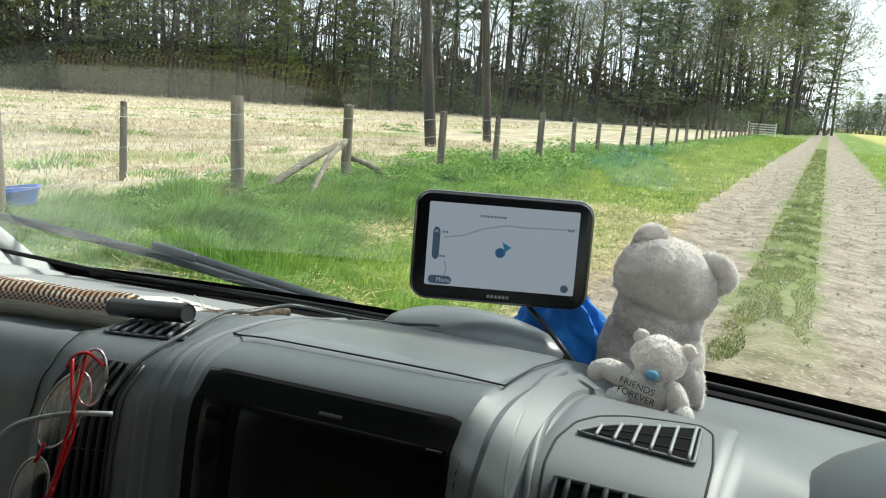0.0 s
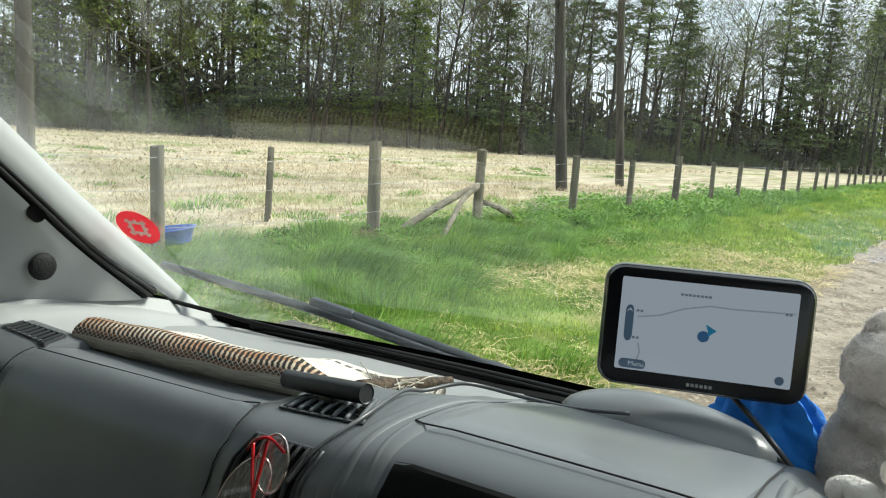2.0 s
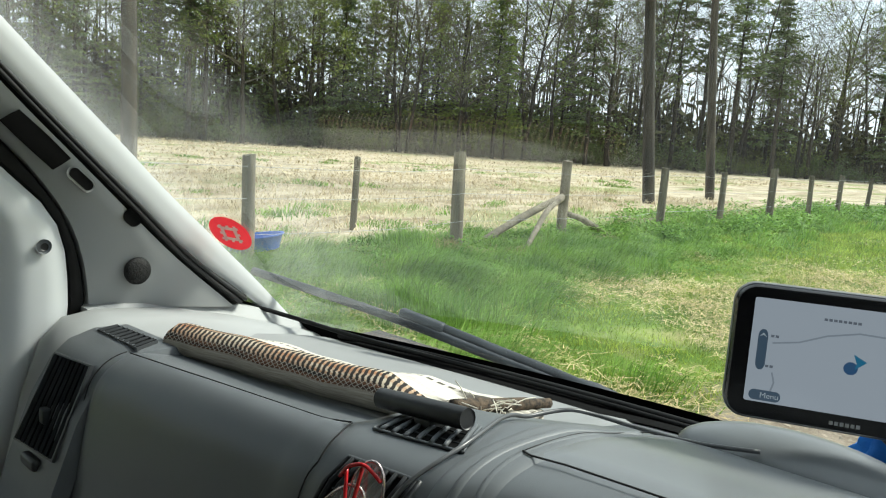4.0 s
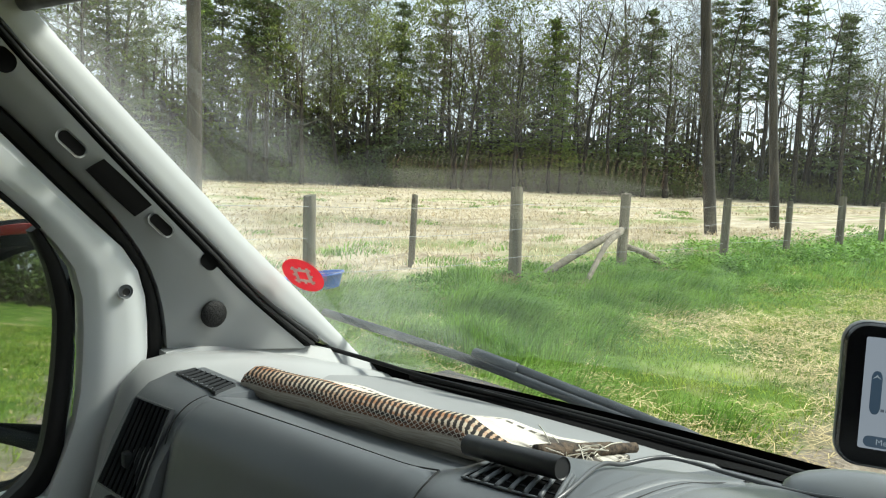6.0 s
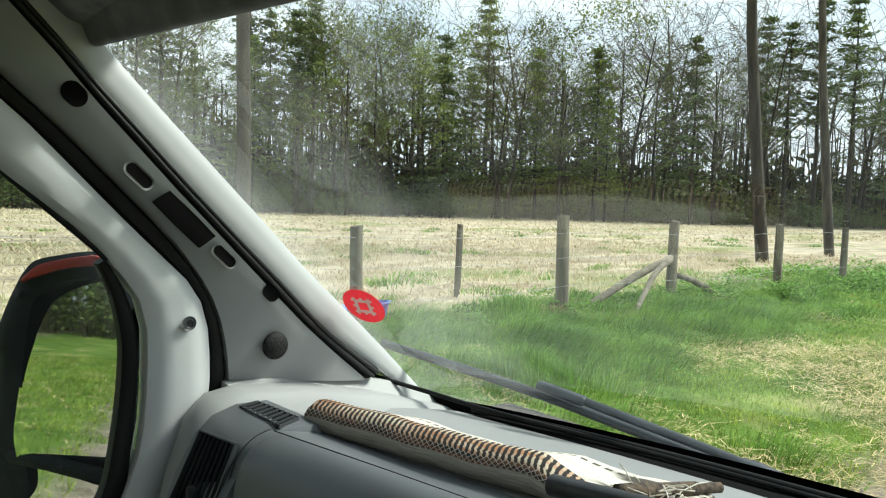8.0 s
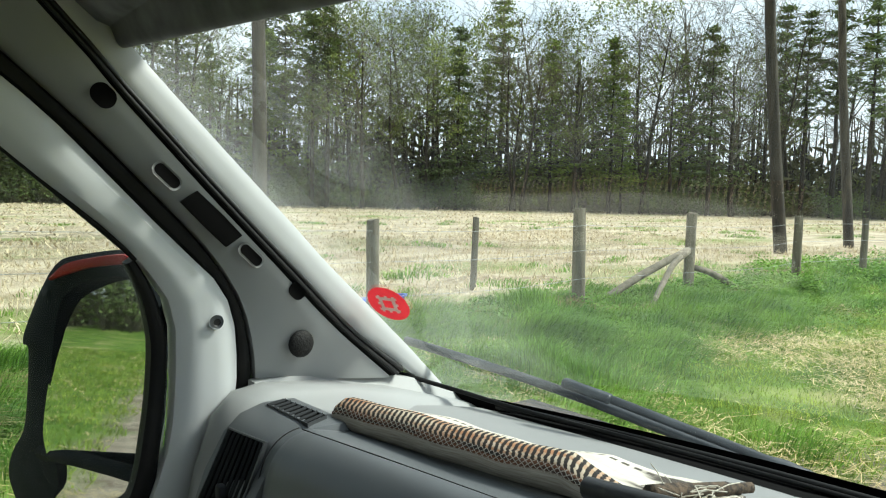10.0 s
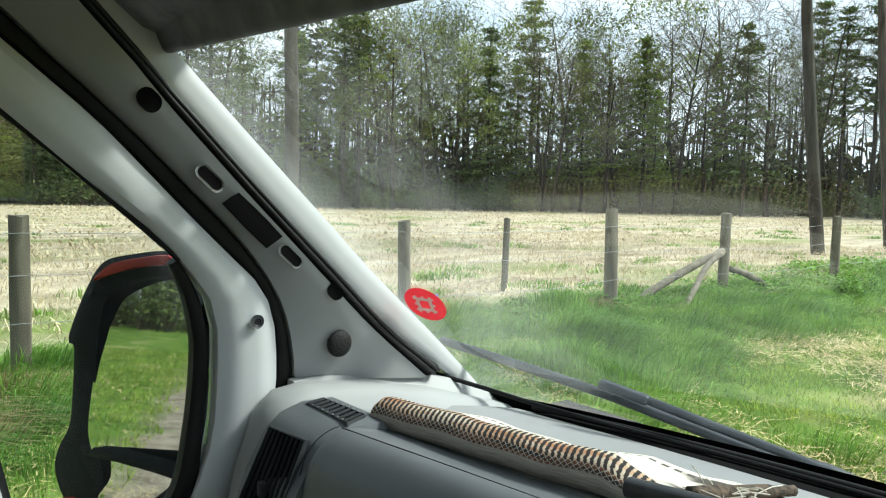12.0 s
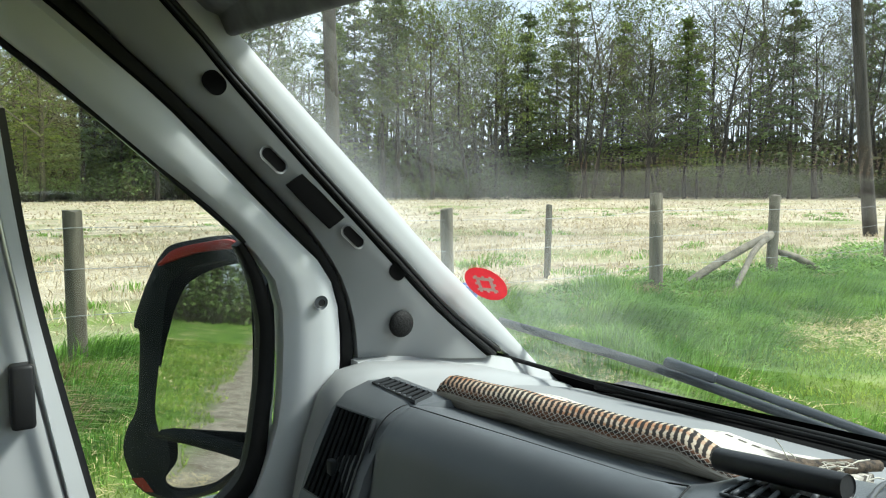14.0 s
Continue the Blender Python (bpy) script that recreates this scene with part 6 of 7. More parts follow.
def screen_shape(name, pts, material, lift=0.0019):
    bm = bmesh.new()
    bm.faces.new([bm.verts.new((x, -lift, z)) for x, z in pts])
    bm.normal_update()
    ob = part(name, bm, material, shown, smooth=False)
    return ob


def screen_line(name, pts, width, material, lift=0.0018):
    bm = bmesh.new()
    p = [np.array(q) for q in pts]
    l_, r_ = [], []
    for i, q in enumerate(p):
        d = p[min(i + 1, len(p) - 1)] - p[max(i - 1, 0)]
        n = np.array([-d[1], d[0]]) / (np.linalg.norm(d) + 1e-9) * width / 2
        l_.append(bm.verts.new((q[0] + n[0], -lift, q[1] + n[1])))
        r_.append(bm.verts.new((q[0] - n[0], -lift, q[1] - n[1])))
    for i in range(len(p) - 1):
        bm.faces.new((l_[i], l_[i + 1], r_[i + 1], r_[i]))
    return part(name, bm, material, shown, smooth=False)


screen_line("road_line", [(-0.052, 0.006), (-0.035, 0.009), (-0.018, 0.016), (0.002, 0.0205), (0.02, 0.020), (0.065, 0.0215)], 0.0012, M_ROAD)
screen_line("road_line", [(-0.050, -0.015), (-0.048, -0.022), (-0.050, -0.030)], 0.0012, M_ROAD)
screen_shape("zoom_bar", [(x * 0.5 - 0.0585, z + 0.0005) for x, z in rounded_outline(0.013, 0.029, 0.0055)], M_ICON)
screen_shape("menu_button", [(x - 0.053, z - 0.0322) for x, z in rounded_outline(0.021, 0.0075, 0.0035)], M_ICON)
screen_shape("call_button", [(0.0035 * math.cos(a) + 0.058, 0.0035 * math.sin(a) - 0.0315) for a in (2 * math.pi * s / 16 for s in range(16))], M_ICON)
screen_shape("zoom_arrow", [(-0.0612, 0.0095), (-0.0585, 0.0125), (-0.0558, 0.0095), (-0.0585, 0.011)], M_PALE, 0.0022)
screen_shape("position_dot", [(0.0045 * math.cos(a) - 0.001, 0.0045 * math.sin(a) - 0.004) for a in (2 * math.pi * s / 18 for s in range(18))], M_MARK2)
screen_shape("position_arrow", [(0.000, 0.006), (0.0085, 0.0015), (0.0015, -0.0045), (0.0022, 0.0)], M_MARK, 0.0022)
me = text_mesh("Menu", 0.0056, "menu_word")
me.materials.append(M_PALE)
ob = piece("menu_word", me, shown)
ob.matrix_local = pose(-0.050, -0.0023, -0.0322, 90, 0, 0)
for x, z, w in ((-0.008, 0.0265, 0.026), (0.061, 0.0195, 0.008), (-0.050, 0.010, 0.007), (-0.051, -0.0118, 0.008)):
    for k in range(max(2, int(w / 0.003))):
        screen_shape("print_bar", [(x - w / 2 + 0.003 * k, z), (x - w / 2 + 0.003 * k + 0.0022, z), (x - w / 2 + 0.003 * k + 0.0022, z + 0.0018), (x - w / 2 + 0.003 * k, z + 0.0018)], M_INK, 0.002)
bm = bmesh.new()
for k in range(6):
    bmesh.ops.create_cube(bm, size=1.0, matrix=Matrix.Translation((-0.0085 + 0.0034 * k, -0.0009, -0.0418)) @ Matrix.Diagonal((0.0024, 0.0004, 0.0026, 1)))
part("maker_mark", bm, M_LOGO, nav, smooth=False)
NAV_M = Matrix.Translation((-0.2435, 0.6195, 1.5225)) @ Matrix.Rotation(radians(23.5), 4, "Z") @ Matrix.Rotation(radians(-5.0), 4, "X") @ Matrix.Rotation(radians(0.3), 4, "Y")
nav.matrix_world = NAV_M

# blue cloth bundle below it
M_CLOTH = surface("bright_blue_cloth", (0.012, 0.12, 0.46), (0.03, 0.21, 0.66), 25, 0.9, 0.05, bump=0.4, bump_scale=500, depth=0.001)
bm = bmesh.new()
bmesh.ops.create_icosphere(bm, subdivisions=5, radius=1.0)
for v in bm.verts:
    p = v.co.copy()
    a = math.atan2(p.y, p.x)
    fold = 0.14 * math.sin(7 * a + 3 * p.z) + 0.22 * noise.noise(p * 2.2) + 0.10 * noise.noise(p * 6)
    neck = 0.55 + 0.45 * min(1.0, max(0.0, (0.85 - p.z) / 1.1))
    v.co = Vector((p.x * 0.058 * (1 + fold) * neck, p.y * 0.032 * (1 + fold) * neck, p.z * 0.046 * (1 + 0.4 * fold)))
    v.co = v.co + Vector((0.022 * (0.5 - p.z), 0, 0))
cloth = part("blue_cloth", bm, M_CLOTH)
cloth.matrix_world = Matrix.Translation((-0.200, 0.685, 1.440)) @ Matrix.Rotation(radians(12), 4, "Y")
tagged(cloth, "bright blue cloth bundled round the navigator's stand", "cloth")
M_CABLE = surface("black_cable", (0.012, 0.012, 0.013), (0.025, 0.025, 0.026), 30, 0.4, 0.1, bump=0)
for path, r in (([(-0.222, 0.640, 1.472), (-0.20, 0.632, 1.458), (-0.178, 0.622, 1.443), (-0.160, 0.615, 1.430), (-0.148, 0.612, 1.424)], 0.0022),
                ([(-0.205, 0.648, 1.437), (-0.185, 0.636, 1.434), (-0.165, 0.622, 1.430), (-0.146, 0.608, 1.428)], 0.002)):
    s = Soup()
    s.tube(smooth_path(path), r, 8)
    tagged(new("power_lead", s.mesh("power_lead", M_CABLE)), "thin black power lead beside the blue cloth", "cable")

# grey cable from the vent over the dashboard
M_LEAD = surface("grey_lead", (0.055, 0.057, 0.06), (0.085, 0.088, 0.092), 30, 0.35, 0.1, bump=0)
M_PLUG = surface("silver_plug_lead", (0.22, 0.225, 0.23), (0.32, 0.325, 0.33), 30, 0.3, 0.1, bump=0)
s = Soup()
s.tube(smooth_path([tuple(skin_pt(-0.428, 2.45, 0.004)), tuple(skin_pt(-0.417, 3.2, 0.005)), tuple(skin_pt(-0.409, 4.14, 0.005)), tuple(skin_pt(-0.4244, 4.92, 0.005)), (-0.426, 0.50, 1.458), (-0.420, 0.525, 1.458), (-0.412, 0.54, 1.458), (-0.400, 0.555, 1.454), (-0.372, 0.57, 1.449), (-0.330, 0.58, 1.448), (-0.29, 0.60, 1.449)], 8), 0.0017, 8)
tagged(new("charging_cable", s.mesh("charging_cable", M_LEAD)), "grey cable trailing from the air vent over the dashboard", "cable")
s = Soup()
s.tube(smooth_path([(-0.409, 0.342, 1.424), (-0.430, 0.328, 1.424), (-0.457, 0.322, 1.416), (-0.480, 0.318, 1.405), (-0.496, 0.314, 1.388), (-0.503, 0.312, 1.36), (-0.506, 0.310, 1.31)], 8), 0.0019, 8)
tagged(new("plug_cable", s.mesh("plug_cable", M_PLUG)), "short silver-grey cable end poking out of the vent", "cable")

# red spectacles hanging in the vent
M_SPEC = surface("red_spectacle_frame", (0.35, 0.008, 0.012), (0.50, 0.015, 0.02), 30, 0.25, 0.08, bump=0)
M_LENS = pane_material("spectacle_lens", 3.2, 0.12)
specs = thing("spectacles", "folded red-framed spectacles hanging in the air vent", "spectacles", at=(-0.465, 0.345, 1.40))
sp_off = Matrix.Translation((0.465, -0.345, -1.40))


def spec_part(name, data, label=""):
    ob = piece(name, data, specs, label)
    ob.matrix_parent_inverse = sp_off
    return ob


M_RIM = surface("silver_spectacle_rim", (0.45, 0.36, 0.36), (0.60, 0.52, 0.52), 30, 0.25, 0.08, metal=0.8, bump=0)
for cx, cy, cz, half, wide, slant in ((-0.447, 0.333, 1.420, 0.036, 0.0135, 32), (-0.424, 0.338, 1.448, 0.021, 0.0105, 12), (-0.477, 0.326, 1.352, 0.030, 0.0135, 20)):
    ring = []
    for k in range(29):
        a = 2 * math.pi * k / 28
        u, w = wide * math.cos(a), half * math.sin(a)
        ring.append((cx + u * math.cos(radians(slant)) + w * math.sin(radians(slant)), cy + 0.10 * w + 0.25 * u, cz + w * math.cos(radians(slant)) - u * math.sin(radians(slant))))
    s = Soup()
    s.tube(ring, 0.0010, 8)
    spec_part("lens_frame", s.mesh("lens_frame", M_RIM), "thin silver rim")
    bm = bmesh.new()
    bm.faces.new([bm.verts.new(p) for p in ring[:-1]])
    me = bpy.data.meshes.new("lens")
    bm.to_mesh(me)
    bm.free()
    me.materials.append(M_LENS)
    spec_part("lens", me)
for name, path in (("temple", [(-0.426, 0.336, 1.464), (-0.428, 0.326, 1.427), (-0.431, 0.323, 1.41), (-0.440, 0.320, 1.378), (-0.453, 0.316, 1.345), (-0.462, 0.314, 1.31)]),
                   ("temple", [(-0.440, 0.336, 1.460), (-0.431, 0.328, 1.440), (-0.427, 0.326, 1.415), (-0.433, 0.322, 1.392), (-0.444, 0.318, 1.36)]),
                   ("brow_bar", [(-0.446, 0.336, 1.452), (-0.436, 0.334, 1.462), (-0.424, 0.336, 1.466), (-0.414, 0.340, 1.458)]),
                   ("nose_bridge", [(-0.464, 0.330, 1.392), (-0.466, 0.327, 1.384), (-0.470, 0.326, 1.378)])):
    s = Soup()
    s.tube(smooth_path(path), 0.0012, 8)
    spec_part(name, s.mesh(name, M_SPEC), "glossy red arm" if name == "temple" else "")

# black cylinder lying on the demister vent
bm = bmesh.new()
prof = [(0.0, 0.0), (0.0070, 0.0), (0.0078, 0.001)] + [(0.0078 - 0.0003 * (k % 2), 0.004 + 0.0022 * k) for k in range(9)] + [(0.0078, 0.092), (0.0074, 0.094), (0.0066, 0.0932), (0.0, 0.0932)]
rings = [[bm.verts.new((r * math.cos(a), r * math.sin(a), z)) for a in (2 * math.pi * s / 28 for s in range(28))] for r, z in prof[1:-1]]
for a, b in zip(rings, rings[1:]):
    for s in range(28):
        bm.faces.new((a[s], a[(s + 1) % 28], b[(s + 1) % 28], b[s]))
bm.faces.new(rings[0][::-1])
bm.faces.new(rings[-1])
torch = thing("phone_holder", "matt black cylindrical holder clipped on the dashboard vent", "holder")
c0, c1 = Vector((-0.515, 0.433, 1.4610)), Vector((-0.421, 0.425, 1.4745))
torch.matrix_world = Matrix.Translation(c0) @ (c1 - c0).to_track_quat("Z", "Y").to_matrix().to_4x4()
part("barrel", bm, M_BLACK, torch, "matt black barrel")
bm = box_bm(-0.006, 0.006, -0.006, 0.006, 0.045, 0.062, 0.001)
bmesh.ops.translate(bm, verts=bm.verts, vec=(0.0, -0.012, 0.0))
clip = part("clip", bm, M_BLACK, torch)

# snakeskin-patterned mat, rolled along its front edge
M_MAT = bpy.data.materials.new("tiger_banded_roll")
M_MAT.use_nodes = True
mn, ml = M_MAT.node_tree.nodes, M_MAT.node_tree.links
mbsdf = mn["Principled BSDF"]
mbsdf.inputs["Roughness"].default_value = 0.9
uvn = mn.new("ShaderNodeUVMap")
uvn.uv_map = "roll"
sepu = mn.new("ShaderNodeSeparateXYZ")
ml.new(uvn.outputs[0], sepu.inputs[0])


def mm(kind, a, b=0.0):
    q = mn.new("ShaderNodeMath")
    q.operation = kind
    for i, v in enumerate((a, b)):
        if hasattr(v, "links"):
            ml.new(v, q.inputs[i])
        else:
            q.inputs[i].default_value = v
    return q.outputs[0]


def mr(v, a, b, c=0.0, d=1.0):
    q = mn.new("ShaderNodeMapRange")
    q.inputs["From Min"].default_value, q.inputs["From Max"].default_value = a, b
    q.inputs["To Min"].default_value, q.inputs["To Max"].default_value = c, d
    ml.new(v, q.inputs["Value"])
    return q.outputs[0]


def mx(f, a, b):
    q = mn.new("ShaderNodeMix")
    q.data_type = "RGBA"
    ml.new(f, q.inputs[0])
    for i, v in ((6, a), (7, b)):
        if isinstance(v, tuple):
            q.inputs[i].default_value = (*v, 1)
        else:
            ml.new(v, q.inputs[i])
    return q.outputs[2]


U, V = sepu.outputs[0], sepu.outputs[1]   # U: metres along the roll, V: 0 front foot, 1 back
wn1 = mn.new("ShaderNodeTexNoise")
wn1.inputs["Scale"].default_value = 40
ml.new(uvn.outputs[0], wn1.inputs["Vector"])
Uw = mm("ADD", U, mm("MULTIPLY", mm("SUBTRACT", wn1.outputs["Fac"], 0.5), 0.004))
slant = mm("ADD", Uw, mm("MULTIPLY", V, 0.022))
stripe = mr(mm("SINE", mm("MULTIPLY", slant, 2 * math.pi / 0.0069)), -0.45, 0.05)
low = mn.new("ShaderNodeTexNoise")
low.inputs["Scale"].default_value = 14
ml.new(uvn.outputs[0], low.inputs["Vector"])
tan = mx(mr(low.outputs["Fac"], 0.40, 0.62), (0.56, 0.48, 0.36), (0.40, 0.20, 0.10))
band = mx(stripe, tan, (0.018, 0.014, 0.012))
# net of dark diamonds below the bands
d1 = mm("ABSOLUTE", mm("SINE", mm("ADD", mm("MULTIPLY", Uw, 455.3), mm("MULTIPLY", V, 40.0))))
d2 = mm("ABSOLUTE", mm("SINE", mm("SUBTRACT", mm("MULTIPLY", Uw, 455.3), mm("MULTIPLY", V, 40.0))))
net = mr(mm("MINIMUM", d1, d2), 0.16, 0.34)
cream = mx(mr(wn1.outputs["Fac"], 0.3, 0.7), (0.30, 0.265, 0.22), (0.50, 0.46, 0.39))
net_c = mx(net, (0.46, 0.42, 0.36), mx(mr(low.outputs["Fac"], 0.40, 0.62), (0.022, 0.018, 0.016), (0.16, 0.065, 0.03)))
ragged = mm("ADD", V, mm("MULTIPLY", mm("SUBTRACT", wn1.outputs["Fac"], 0.5), 0.06))
c_low = mx(mr(ragged, 0.29, 0.31), cream, net_c)
c_mid = mx(mr(V, 0.415, 0.43), c_low, band)
dots = mr(mm("SINE", mm("MULTIPLY", Uw, 2 * math.pi / 0.012)), -0.5, -0.2)
edge_row = mm("MULTIPLY", mr(V, 0.892, 0.900), mr(V, 0.925, 0.917))
end_row = mm("MULTIPLY", mr(U, 0.33, 0.36), mr(low.outputs["Fac"], 0.48, 0.56))
top = mx(mm("MAXIMUM", mm("MULTIPLY", dots, edge_row), end_row), mx(mr(wn1.outputs["Fac"], 0.3, 0.7), (0.54, 0.50, 0.43), (0.66, 0.62, 0.54)), (0.06, 0.05, 0.04))
c_all = mx(mr(V, 0.70, 0.74), c_mid, top)
ml.new(c_all, mbsdf.inputs["Base Color"])
fib = mn.new("ShaderNodeTexNoise")
fib.inputs["Scale"].default_value = 900
ml.new(uvn.outputs[0], fib.inputs["Vector"])
mbp = mn.new("ShaderNodeBump")
mbp.inputs["Strength"].default_value, mbp.inputs["Distance"].default_value = 0.5, 0.0015
ml.new(mm("ADD", fib.outputs["Fac"], mm("MULTIPLY", stripe, -0.4)), mbp.inputs["Height"])
ml.new(mbp.outputs["Normal"], mbsdf.inputs["Normal"])

bm = bmesh.new()
uvl = bm.loops.layers.uv.new("roll")
MAT_A, MAT_B = np.array([-0.936, 0.478, 1.384]), np.array([-0.507, 0.575, 1.388])
along = MAT_B - MAT_A
mat_len = np.linalg.norm(along)
along /= mat_len
back = np.array([-along[1], along[0], 0.0])
prof = [(0.004, 0.0, 0.0), (-0.006, 0.010, 0.12), (-0.008, 0.018, 0.24), (-0.006, 0.026, 0.36), (0.0, 0.033, 0.48), (0.010, 0.0375, 0.56), (0.022, 0.036, 0.64), (0.032, 0.030, 0.70), (0.040, 0.026, 0.74), (0.07, 0.026, 0.80), (0.105, 0.026, 0.88), (0.140, 0.023, 0.96), (0.148, 0.018, 0.98), (0.150, -0.004, 1.0)]
NM = 70
g = []
for i in range(NM + 1):
    f = i / NM
    end = min(1.0, f / 0.03, (1 - f) / 0.02)
    end = math.sqrt(max(0.0, 1 - (1 - end) ** 2))
    sag = 0.0010 * math.sin(f * 9) + 0.0006 * math.sin(f * 31)
    taper = 1.0 if f < 0.70 else 1.0 - 0.6 * min(1.0, (f - 0.70) / 0.12)
    row = []
    for b, h, v in prof:
        p = MAT_A + along * (mat_len * f) + back * (b * (1.0 if b < 0.03 else 0.60 + 0.30 * f) * (0.55 + 0.45 * end) * (1.0 if b < 0.03 else 0.9 + 0.1 * math.sin(f * 9)) + sag) + np.array([0, 0, (h * taper + (sag if h > 0.01 else 0)) * (0.25 + 0.75 * end) - 0.10 * max(0, b - 0.03) * 0.9])
        row.append((bm.verts.new(p), mat_len * f, v))
    g.append(row)
for a, b in zip(g, g[1:]):
    for j in range(len(prof) - 1):
        quad = (a[j], b[j], b[j + 1], a[j + 1])
        fc = bm.faces.new([q[0] for q in quad])
        for lp, q in zip(fc.loops, quad):
            lp[uvl].uv = (q[1], q[2])
for row in (g[0], g[-1]):
    fc = bm.faces.new([q[0] for q in row])
    for lp, q in zip(fc.loops, row):
        lp[uvl].uv = (q[1], 0.2)
bmesh.ops.recalc_face_normals(bm, faces=bm.faces)
mat_ob = part("dashboard_mat", bm, M_MAT)
tagged(mat_ob, "cream mat with tan and black snake banding, rolled along the deck", "mat")
M_FRAYD = surface("dark_frayed_weave", (0.008, 0.006, 0.005), (0.12, 0.085, 0.055), 170, 0.9, 0.05, bump=0.7, bump_scale=600, depth=0.002)
s = Soup()
s.tube(smooth_path([(-0.560, 0.570, 1.410), (-0.556, 0.600, 1.406), (-0.551, 0.640, 1.400), (-0.545, 0.680, 1.394), (-0.542, 0.705, 1.390)]), [0.008] * 8 + [0.007] * 9 + [0.0055] * 8, 8)
ob = piece("frayed_corner", s.mesh("frayed_corner", M_FRAYD), mat_ob, "dark frayed corner of the weave")
# frayed end
fr_ = Soup()
rr_ = np.random.default_rng(5)
for k in range(34):
    o = MAT_B + np.array([rr_.uniform(-0.05, 0.012), rr_.uniform(0.0, 0.05), rr_.uniform(0.012, 0.026)])
    d = rr_.normal(0, 1, 3) * np.array([0.016, 0.012, 0.008])
    fr_.tube([o, o + d * 0.6 + np.array([0, 0, 0.002]), o + d], 0.0006, 4, False)
M_FRAY = surface("cream_threads", (0.6, 0.55, 0.45), (0.72, 0.68, 0.58), 30, 0.9, 0.05, bump=0)
tagged(new("loose_threads", fr_.mesh("loose_threads", M_FRAY)), "loose cream threads at the mat's frayed end", "threads", kind="stuff")

# round red sticker on the glass
stick = thing("window_sticker", "round red sticker with a pale square emblem on the windscreen", "sticker")
M_STRED = surface("red_sticker", (0.50, 0.018, 0.03), (0.60, 0.03, 0.04), 60, 0.5, 0.1, bump=0, trans=0.45)
M_STWH = surface("pale_sticker_print", (0.90, 0.82, 0.75), (0.95, 0.88, 0.80), 60, 0.5, 0.1, bump=0, trans=0.3)
bm = bmesh.new()
disc = [bm.verts.new((0.0325 * math.cos(a), 0.0325 * math.sin(a), 0)) for a in (2 * math.pi * s / 40 for s in range(40))]
bm.faces.new(disc)
part("disc", bm, M_STRED, stick, "red disc", smooth=False)
bm = bmesh.new()
for sx, sy in ((1, 0), (-1, 0), (0, 1), (0, -1)):
    w, h = (0.0055, 0.026) if sx else (0.026, 0.0055)
    bmesh.ops.create_cube(bm, size=1.0, matrix=Matrix.Translation((sx * 0.0102, sy * 0.0102, 0.0006)) @ Matrix.Diagonal((w, h, 0.0004, 1)))
for a in (-1, 0, 1):
    for sx, sy in ((1, 0), (-1, 0), (0, 1), (0, -1)):
        q = 0.0115 * a
        bmesh.ops.create_cube(bm, size=1.0, matrix=Matrix.Translation((sx * 0.0142 + (q if sy else 0), sy * 0.0142 + (q if sx else 0), 0.0007)) @ Matrix.Diagonal((0.0042, 0.0042, 0.0004, 1)))
part("emblem", bm, M_STWH, stick, "pale square emblem", smooth=False)
stn = Vector((0.30, -0.70, -0.62)).normalized()
stx = Vector((0.88, 0.45, 0.0))
stx = (stx - stn * stx.dot(stn)).normalized()
sty = stn.cross(stx)
stick.matrix_world = Matrix.Translation(Vector((-1.060, 0.643, 1.505)) + 0.022 * Vector((0.78, -0.58, 0.13))) @ Matrix((stx, sty, stn)).transposed().to_4x4()

# wiper outside the glass
wiper = thing("windscreen_wiper", "black windscreen wiper resting at the foot of the glass", "wiper")
s = Soup()
s.tube(smooth_path([(-1.165, 0.752, 1.424), (-1.0, 0.792, 1.406), (-0.885, 0.836, 1.385), (-0.79, 0.876, 1.362), (-0.66, 0.93, 1.330), (-0.4, 1.0, 1.28)]), 0.0072, 8)
piece("blade", s.mesh("blade", M_WIPER), wiper)
s = Soup()
s.tube(smooth_path([(-0.825, 0.835, 1.395), (-0.74, 0.872, 1.373), (-0.64, 0.92, 1.345), (-0.5, 0.98, 1.30), (-0.3, 1.03, 1.26)]), [0.005] + [0.006] * 12 + [0.010] * 12, 10)
piece("arm", s.mesh("arm", M_WIPER), wiper)
bm = box_bm(-0.036, 0.036, -0.008, 0.008, -0.006, 0.007, 0.004)
bmesh.ops.transform(bm, matrix=Matrix.Translation((-0.848, 0.826, 1.399)) @ Matrix.Rotation(radians(20), 4, "Z") @ Matrix.Rotation(radians(11), 4, "Y"), verts=bm.verts)
part("hinge", bm, M_WIPER, wiper)

# ---- soft toys ----
M_FUR = surface("grey_plush", (0.64, 0.60, 0.575), (0.86, 0.815, 0.785), 45, 1.0, 0.0, bump=1.0, bump_scale=170, depth=0.005, island=0.10, spec=0.05, trans=0.45)
M_FURP = surface("pale_plush", (0.68, 0.65, 0.62), (0.80, 0.77, 0.74), 45, 1.0, 0.0, bump=0.6, bump_scale=260, depth=0.003, spec=0.05, trans=0.35)
M_NOSE = surface("blue_nose", (0.13, 0.33, 0.48), (0.17, 0.40, 0.56), 60, 0.8, 0.1, bump=0.2)
M_PRINT = surface("dark_stitching", (0.03, 0.03, 0.03), (0.05, 0.05, 0.05), 60, 0.9, 0.05, bump=0)


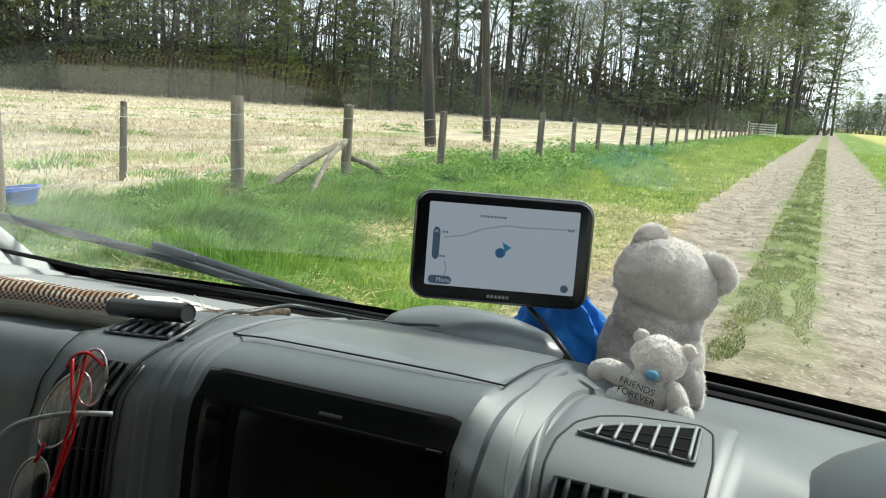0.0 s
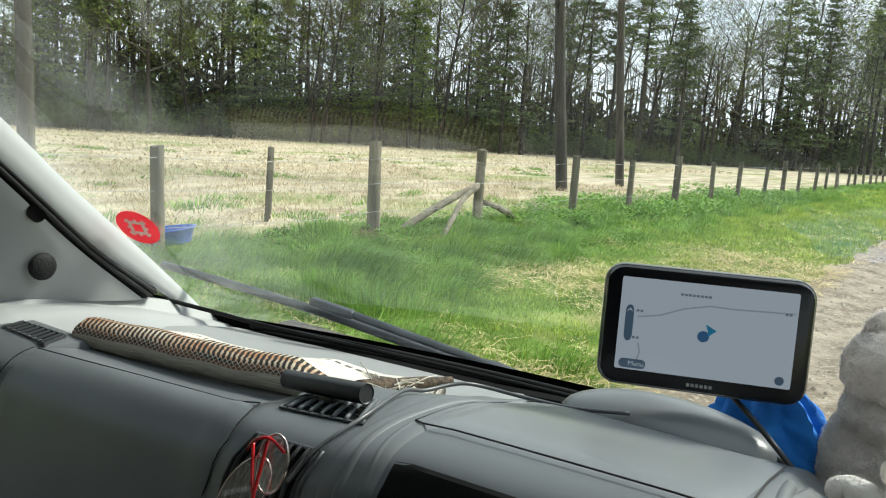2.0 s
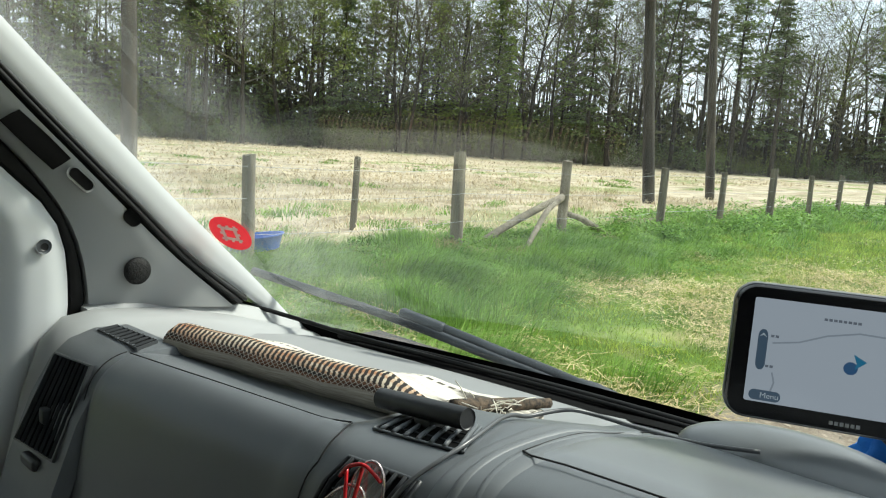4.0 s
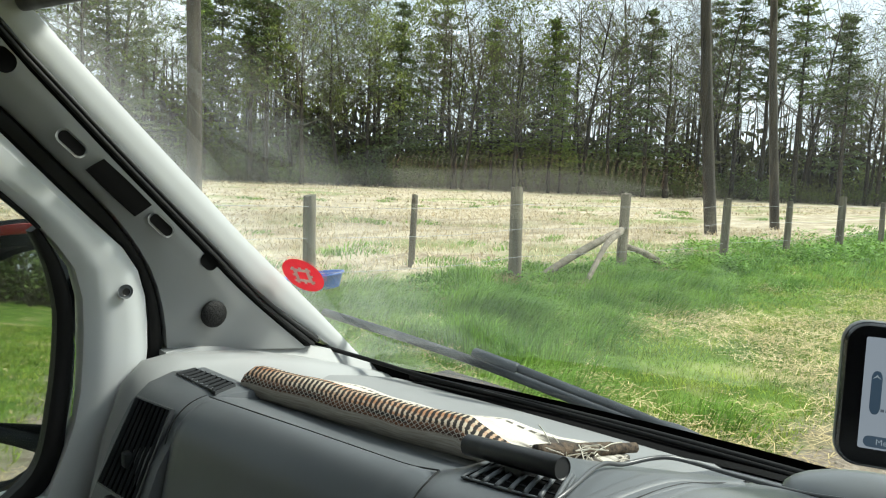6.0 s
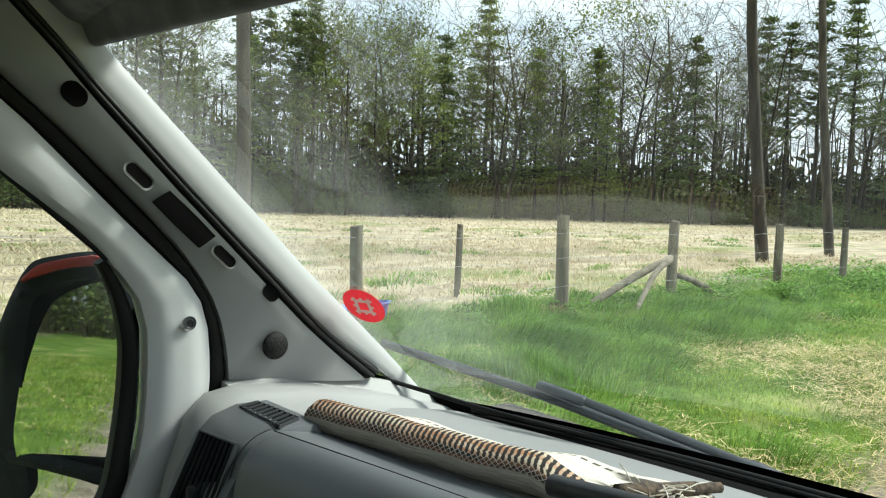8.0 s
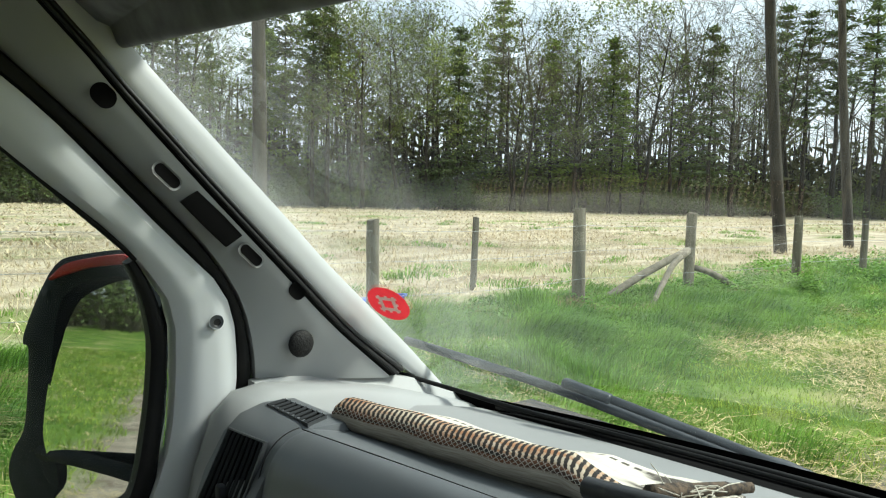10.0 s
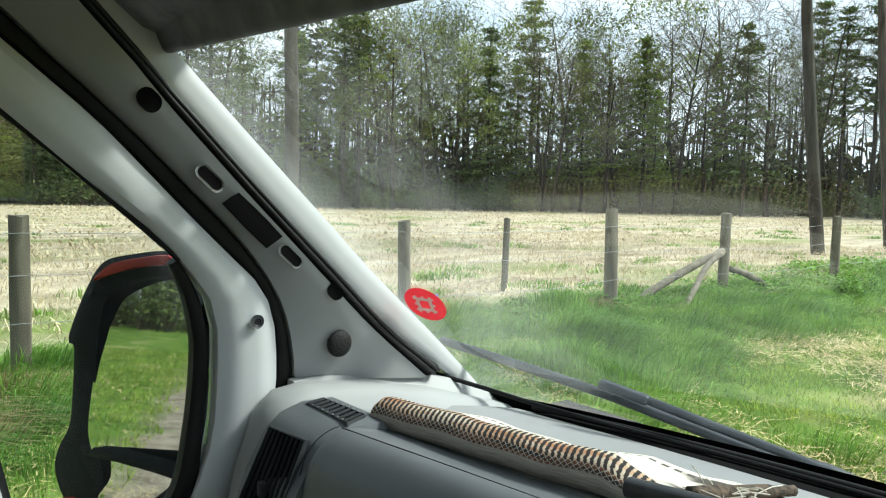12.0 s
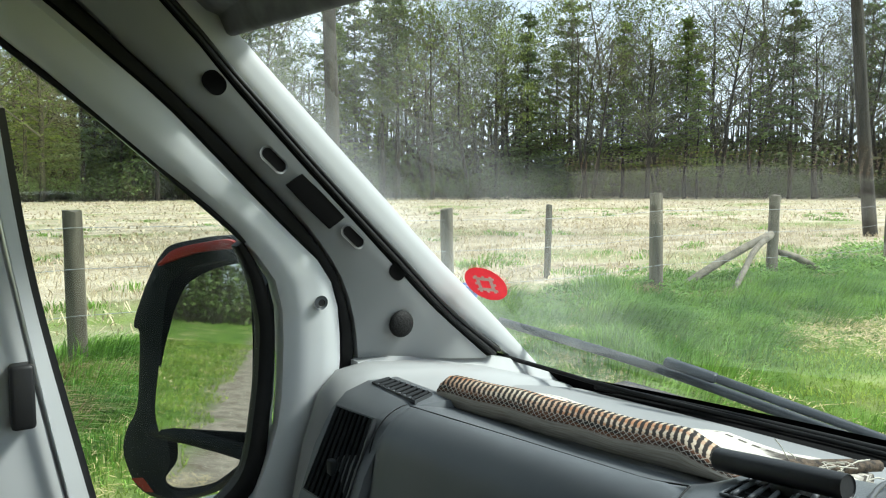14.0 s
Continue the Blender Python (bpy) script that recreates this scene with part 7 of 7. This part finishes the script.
def toy(name, balls, fur, seed, tufts, length, extra=None):
    """A soft toy as one mesh: overlapping stuffed forms with a nap of short pile. balls: centre, radii, tilt about y, material slot."""
    bm = bmesh.new()
    r = np.random.default_rng(seed)
    pile = []
    for c, rad, tilt, slot in balls:
        m = Matrix.Translation(c) @ Matrix.Rotation(radians(tilt), 4, "Y") @ Matrix.Diagonal((*rad, 1))
        made = bmesh.ops.create_icosphere(bm, subdivisions=4, radius=1.0, matrix=m)
        for v in made["verts"]:
            v.co += (v.co - Vector(c)) * (0.06 * noise.noise(v.co * 45 + Vector((seed, 0, 0))) + 0.06 * noise.noise(v.co * 150) + 0.05 * noise.noise(v.co * 330))
            for f in v.link_faces:
                f.material_index = slot
        n = int(tufts * (rad[0] * rad[1] + rad[1] * rad[2] + rad[0] * rad[2]) / 0.003)
        inv = m.to_3x3().inverted().transposed()
        for k in range(n):
            d = Vector(r.normal(0, 1, 3)).normalized()
            p = m @ d
            nn = (inv @ d).normalized()
            pile.append((p, (nn + Vector(r.normal(0, 0.55, 3))).normalized(), slot))
    for p, d, slot in pile:
        a = d.cross(Vector((0.31, 0.55, 0.77))).normalized() * 0.0004
        f = bm.faces.new((bm.verts.new(p - a - d * 0.001), bm.verts.new(p + a - d * 0.001), bm.verts.new(p + d * length)))
        f.material_index = slot
    if extra:
        extra(bm)
    return part(name, bm, fur)


BX, BY = -0.108, 0.672
bear = toy("teddy_bear", [
    ((BX + 0.001, BY, 1.5085), (0.0460, 0.041, 0.0365), 14, 0),      # head
    ((BX - 0.006, BY + 0.001, 1.436), (0.0465, 0.040, 0.056), 4, 0),   # body
    ((BX - 0.003, BY, 1.474), (0.0390, 0.0385, 0.034), 8, 0),   # neck
    ((BX - 0.017, BY + 0.002, 1.5370), (0.0165, 0.012, 0.0200), 14, 0),   # ear
    ((BX + 0.039, BY + 0.002, 1.5205), (0.0200, 0.012, 0.0175), 34, 0),   # ear
    ((BX + 0.030, BY - 0.006, 1.425), (0.014, 0.020, 0.030), -14, 0),    # arm
    ((BX - 0.042, BY + 0.004, 1.432), (0.013, 0.020, 0.028), 14, 0),
    ((BX + 0.024, BY + 0.012, 1.402), (0.020, 0.030, 0.016), 0, 0),
    ((BX - 0.030, BY + 0.012, 1.402), (0.020, 0.030, 0.016), 0, 0)], [M_FUR], 3, 5200, 0.0026)
tagged(bear, "grey plush teddy bear sitting with its back to the cab", "soft toy")


def belly_words(bm):
    for word, dz, size in (("FRIENDS", 0.0062, 0.0068), ("FOREVER", -0.0012, 0.0068)):
        me = text_mesh(word, size, "stitched_words")
        base = len(bm.verts)
        bm.from_mesh(me)
        bm.verts.ensure_lookup_table()
        m = Matrix.Translation((-0.095, 0.5262, 1.4535 + dz)) @ Matrix.Rotation(radians(12), 4, "Y") @ Matrix.Rotation(radians(86), 4, "X")
        vs = bm.verts[base:]
        for v in vs:
            v.co = m @ v.co
        for f in {f for v in vs for f in v.link_faces}:
            f.material_index = 3


SX, SY = -0.0865, 0.552
small = toy("small_teddy_bear", [
    ((SX, SY, 1.4755), (0.0205, 0.0165, 0.0165), 6, 0),
    ((SX + 0.001, SY - 0.013, 1.4690), (0.0095, 0.008, 0.0075), 6, 0),
    ((SX - 0.0145, SY + 0.002, 1.4885), (0.0060, 0.0045, 0.0060), 0, 0),
    ((SX + 0.0200, SY + 0.002, 1.4830), (0.0060, 0.0045, 0.0065), 0, 0),
    ((SX - 0.003, SY - 0.004, 1.4515), (0.0190, 0.0185, 0.0175), 0, 1),
    ((SX - 0.0290, SY - 0.006, 1.4600), (0.0165, 0.0085, 0.0085), 12, 1),
    ((SX - 0.0425, SY - 0.008, 1.4585), (0.0065, 0.0070, 0.0075), 0, 0),
    ((SX + 0.0185, SY - 0.012, 1.4500), (0.0080, 0.0085, 0.0150), -22, 1),
    ((SX - 0.0225, SY - 0.018, 1.4440), (0.0100, 0.0115, 0.0085), 0, 1),
    ((SX + 0.0245, SY - 0.018, 1.4420), (0.0075, 0.0095, 0.0080), 0, 1),
    ((SX + 0.0005, SY - 0.0225, 1.4690), (0.0048, 0.0030, 0.0036), 0, 2)], [M_FUR, M_FURP, M_NOSE, M_PRINT], 9, 1500, 0.0019, belly_words)
tagged(small, "small grey plush bear with a blue nose and lettered belly", "soft toy")
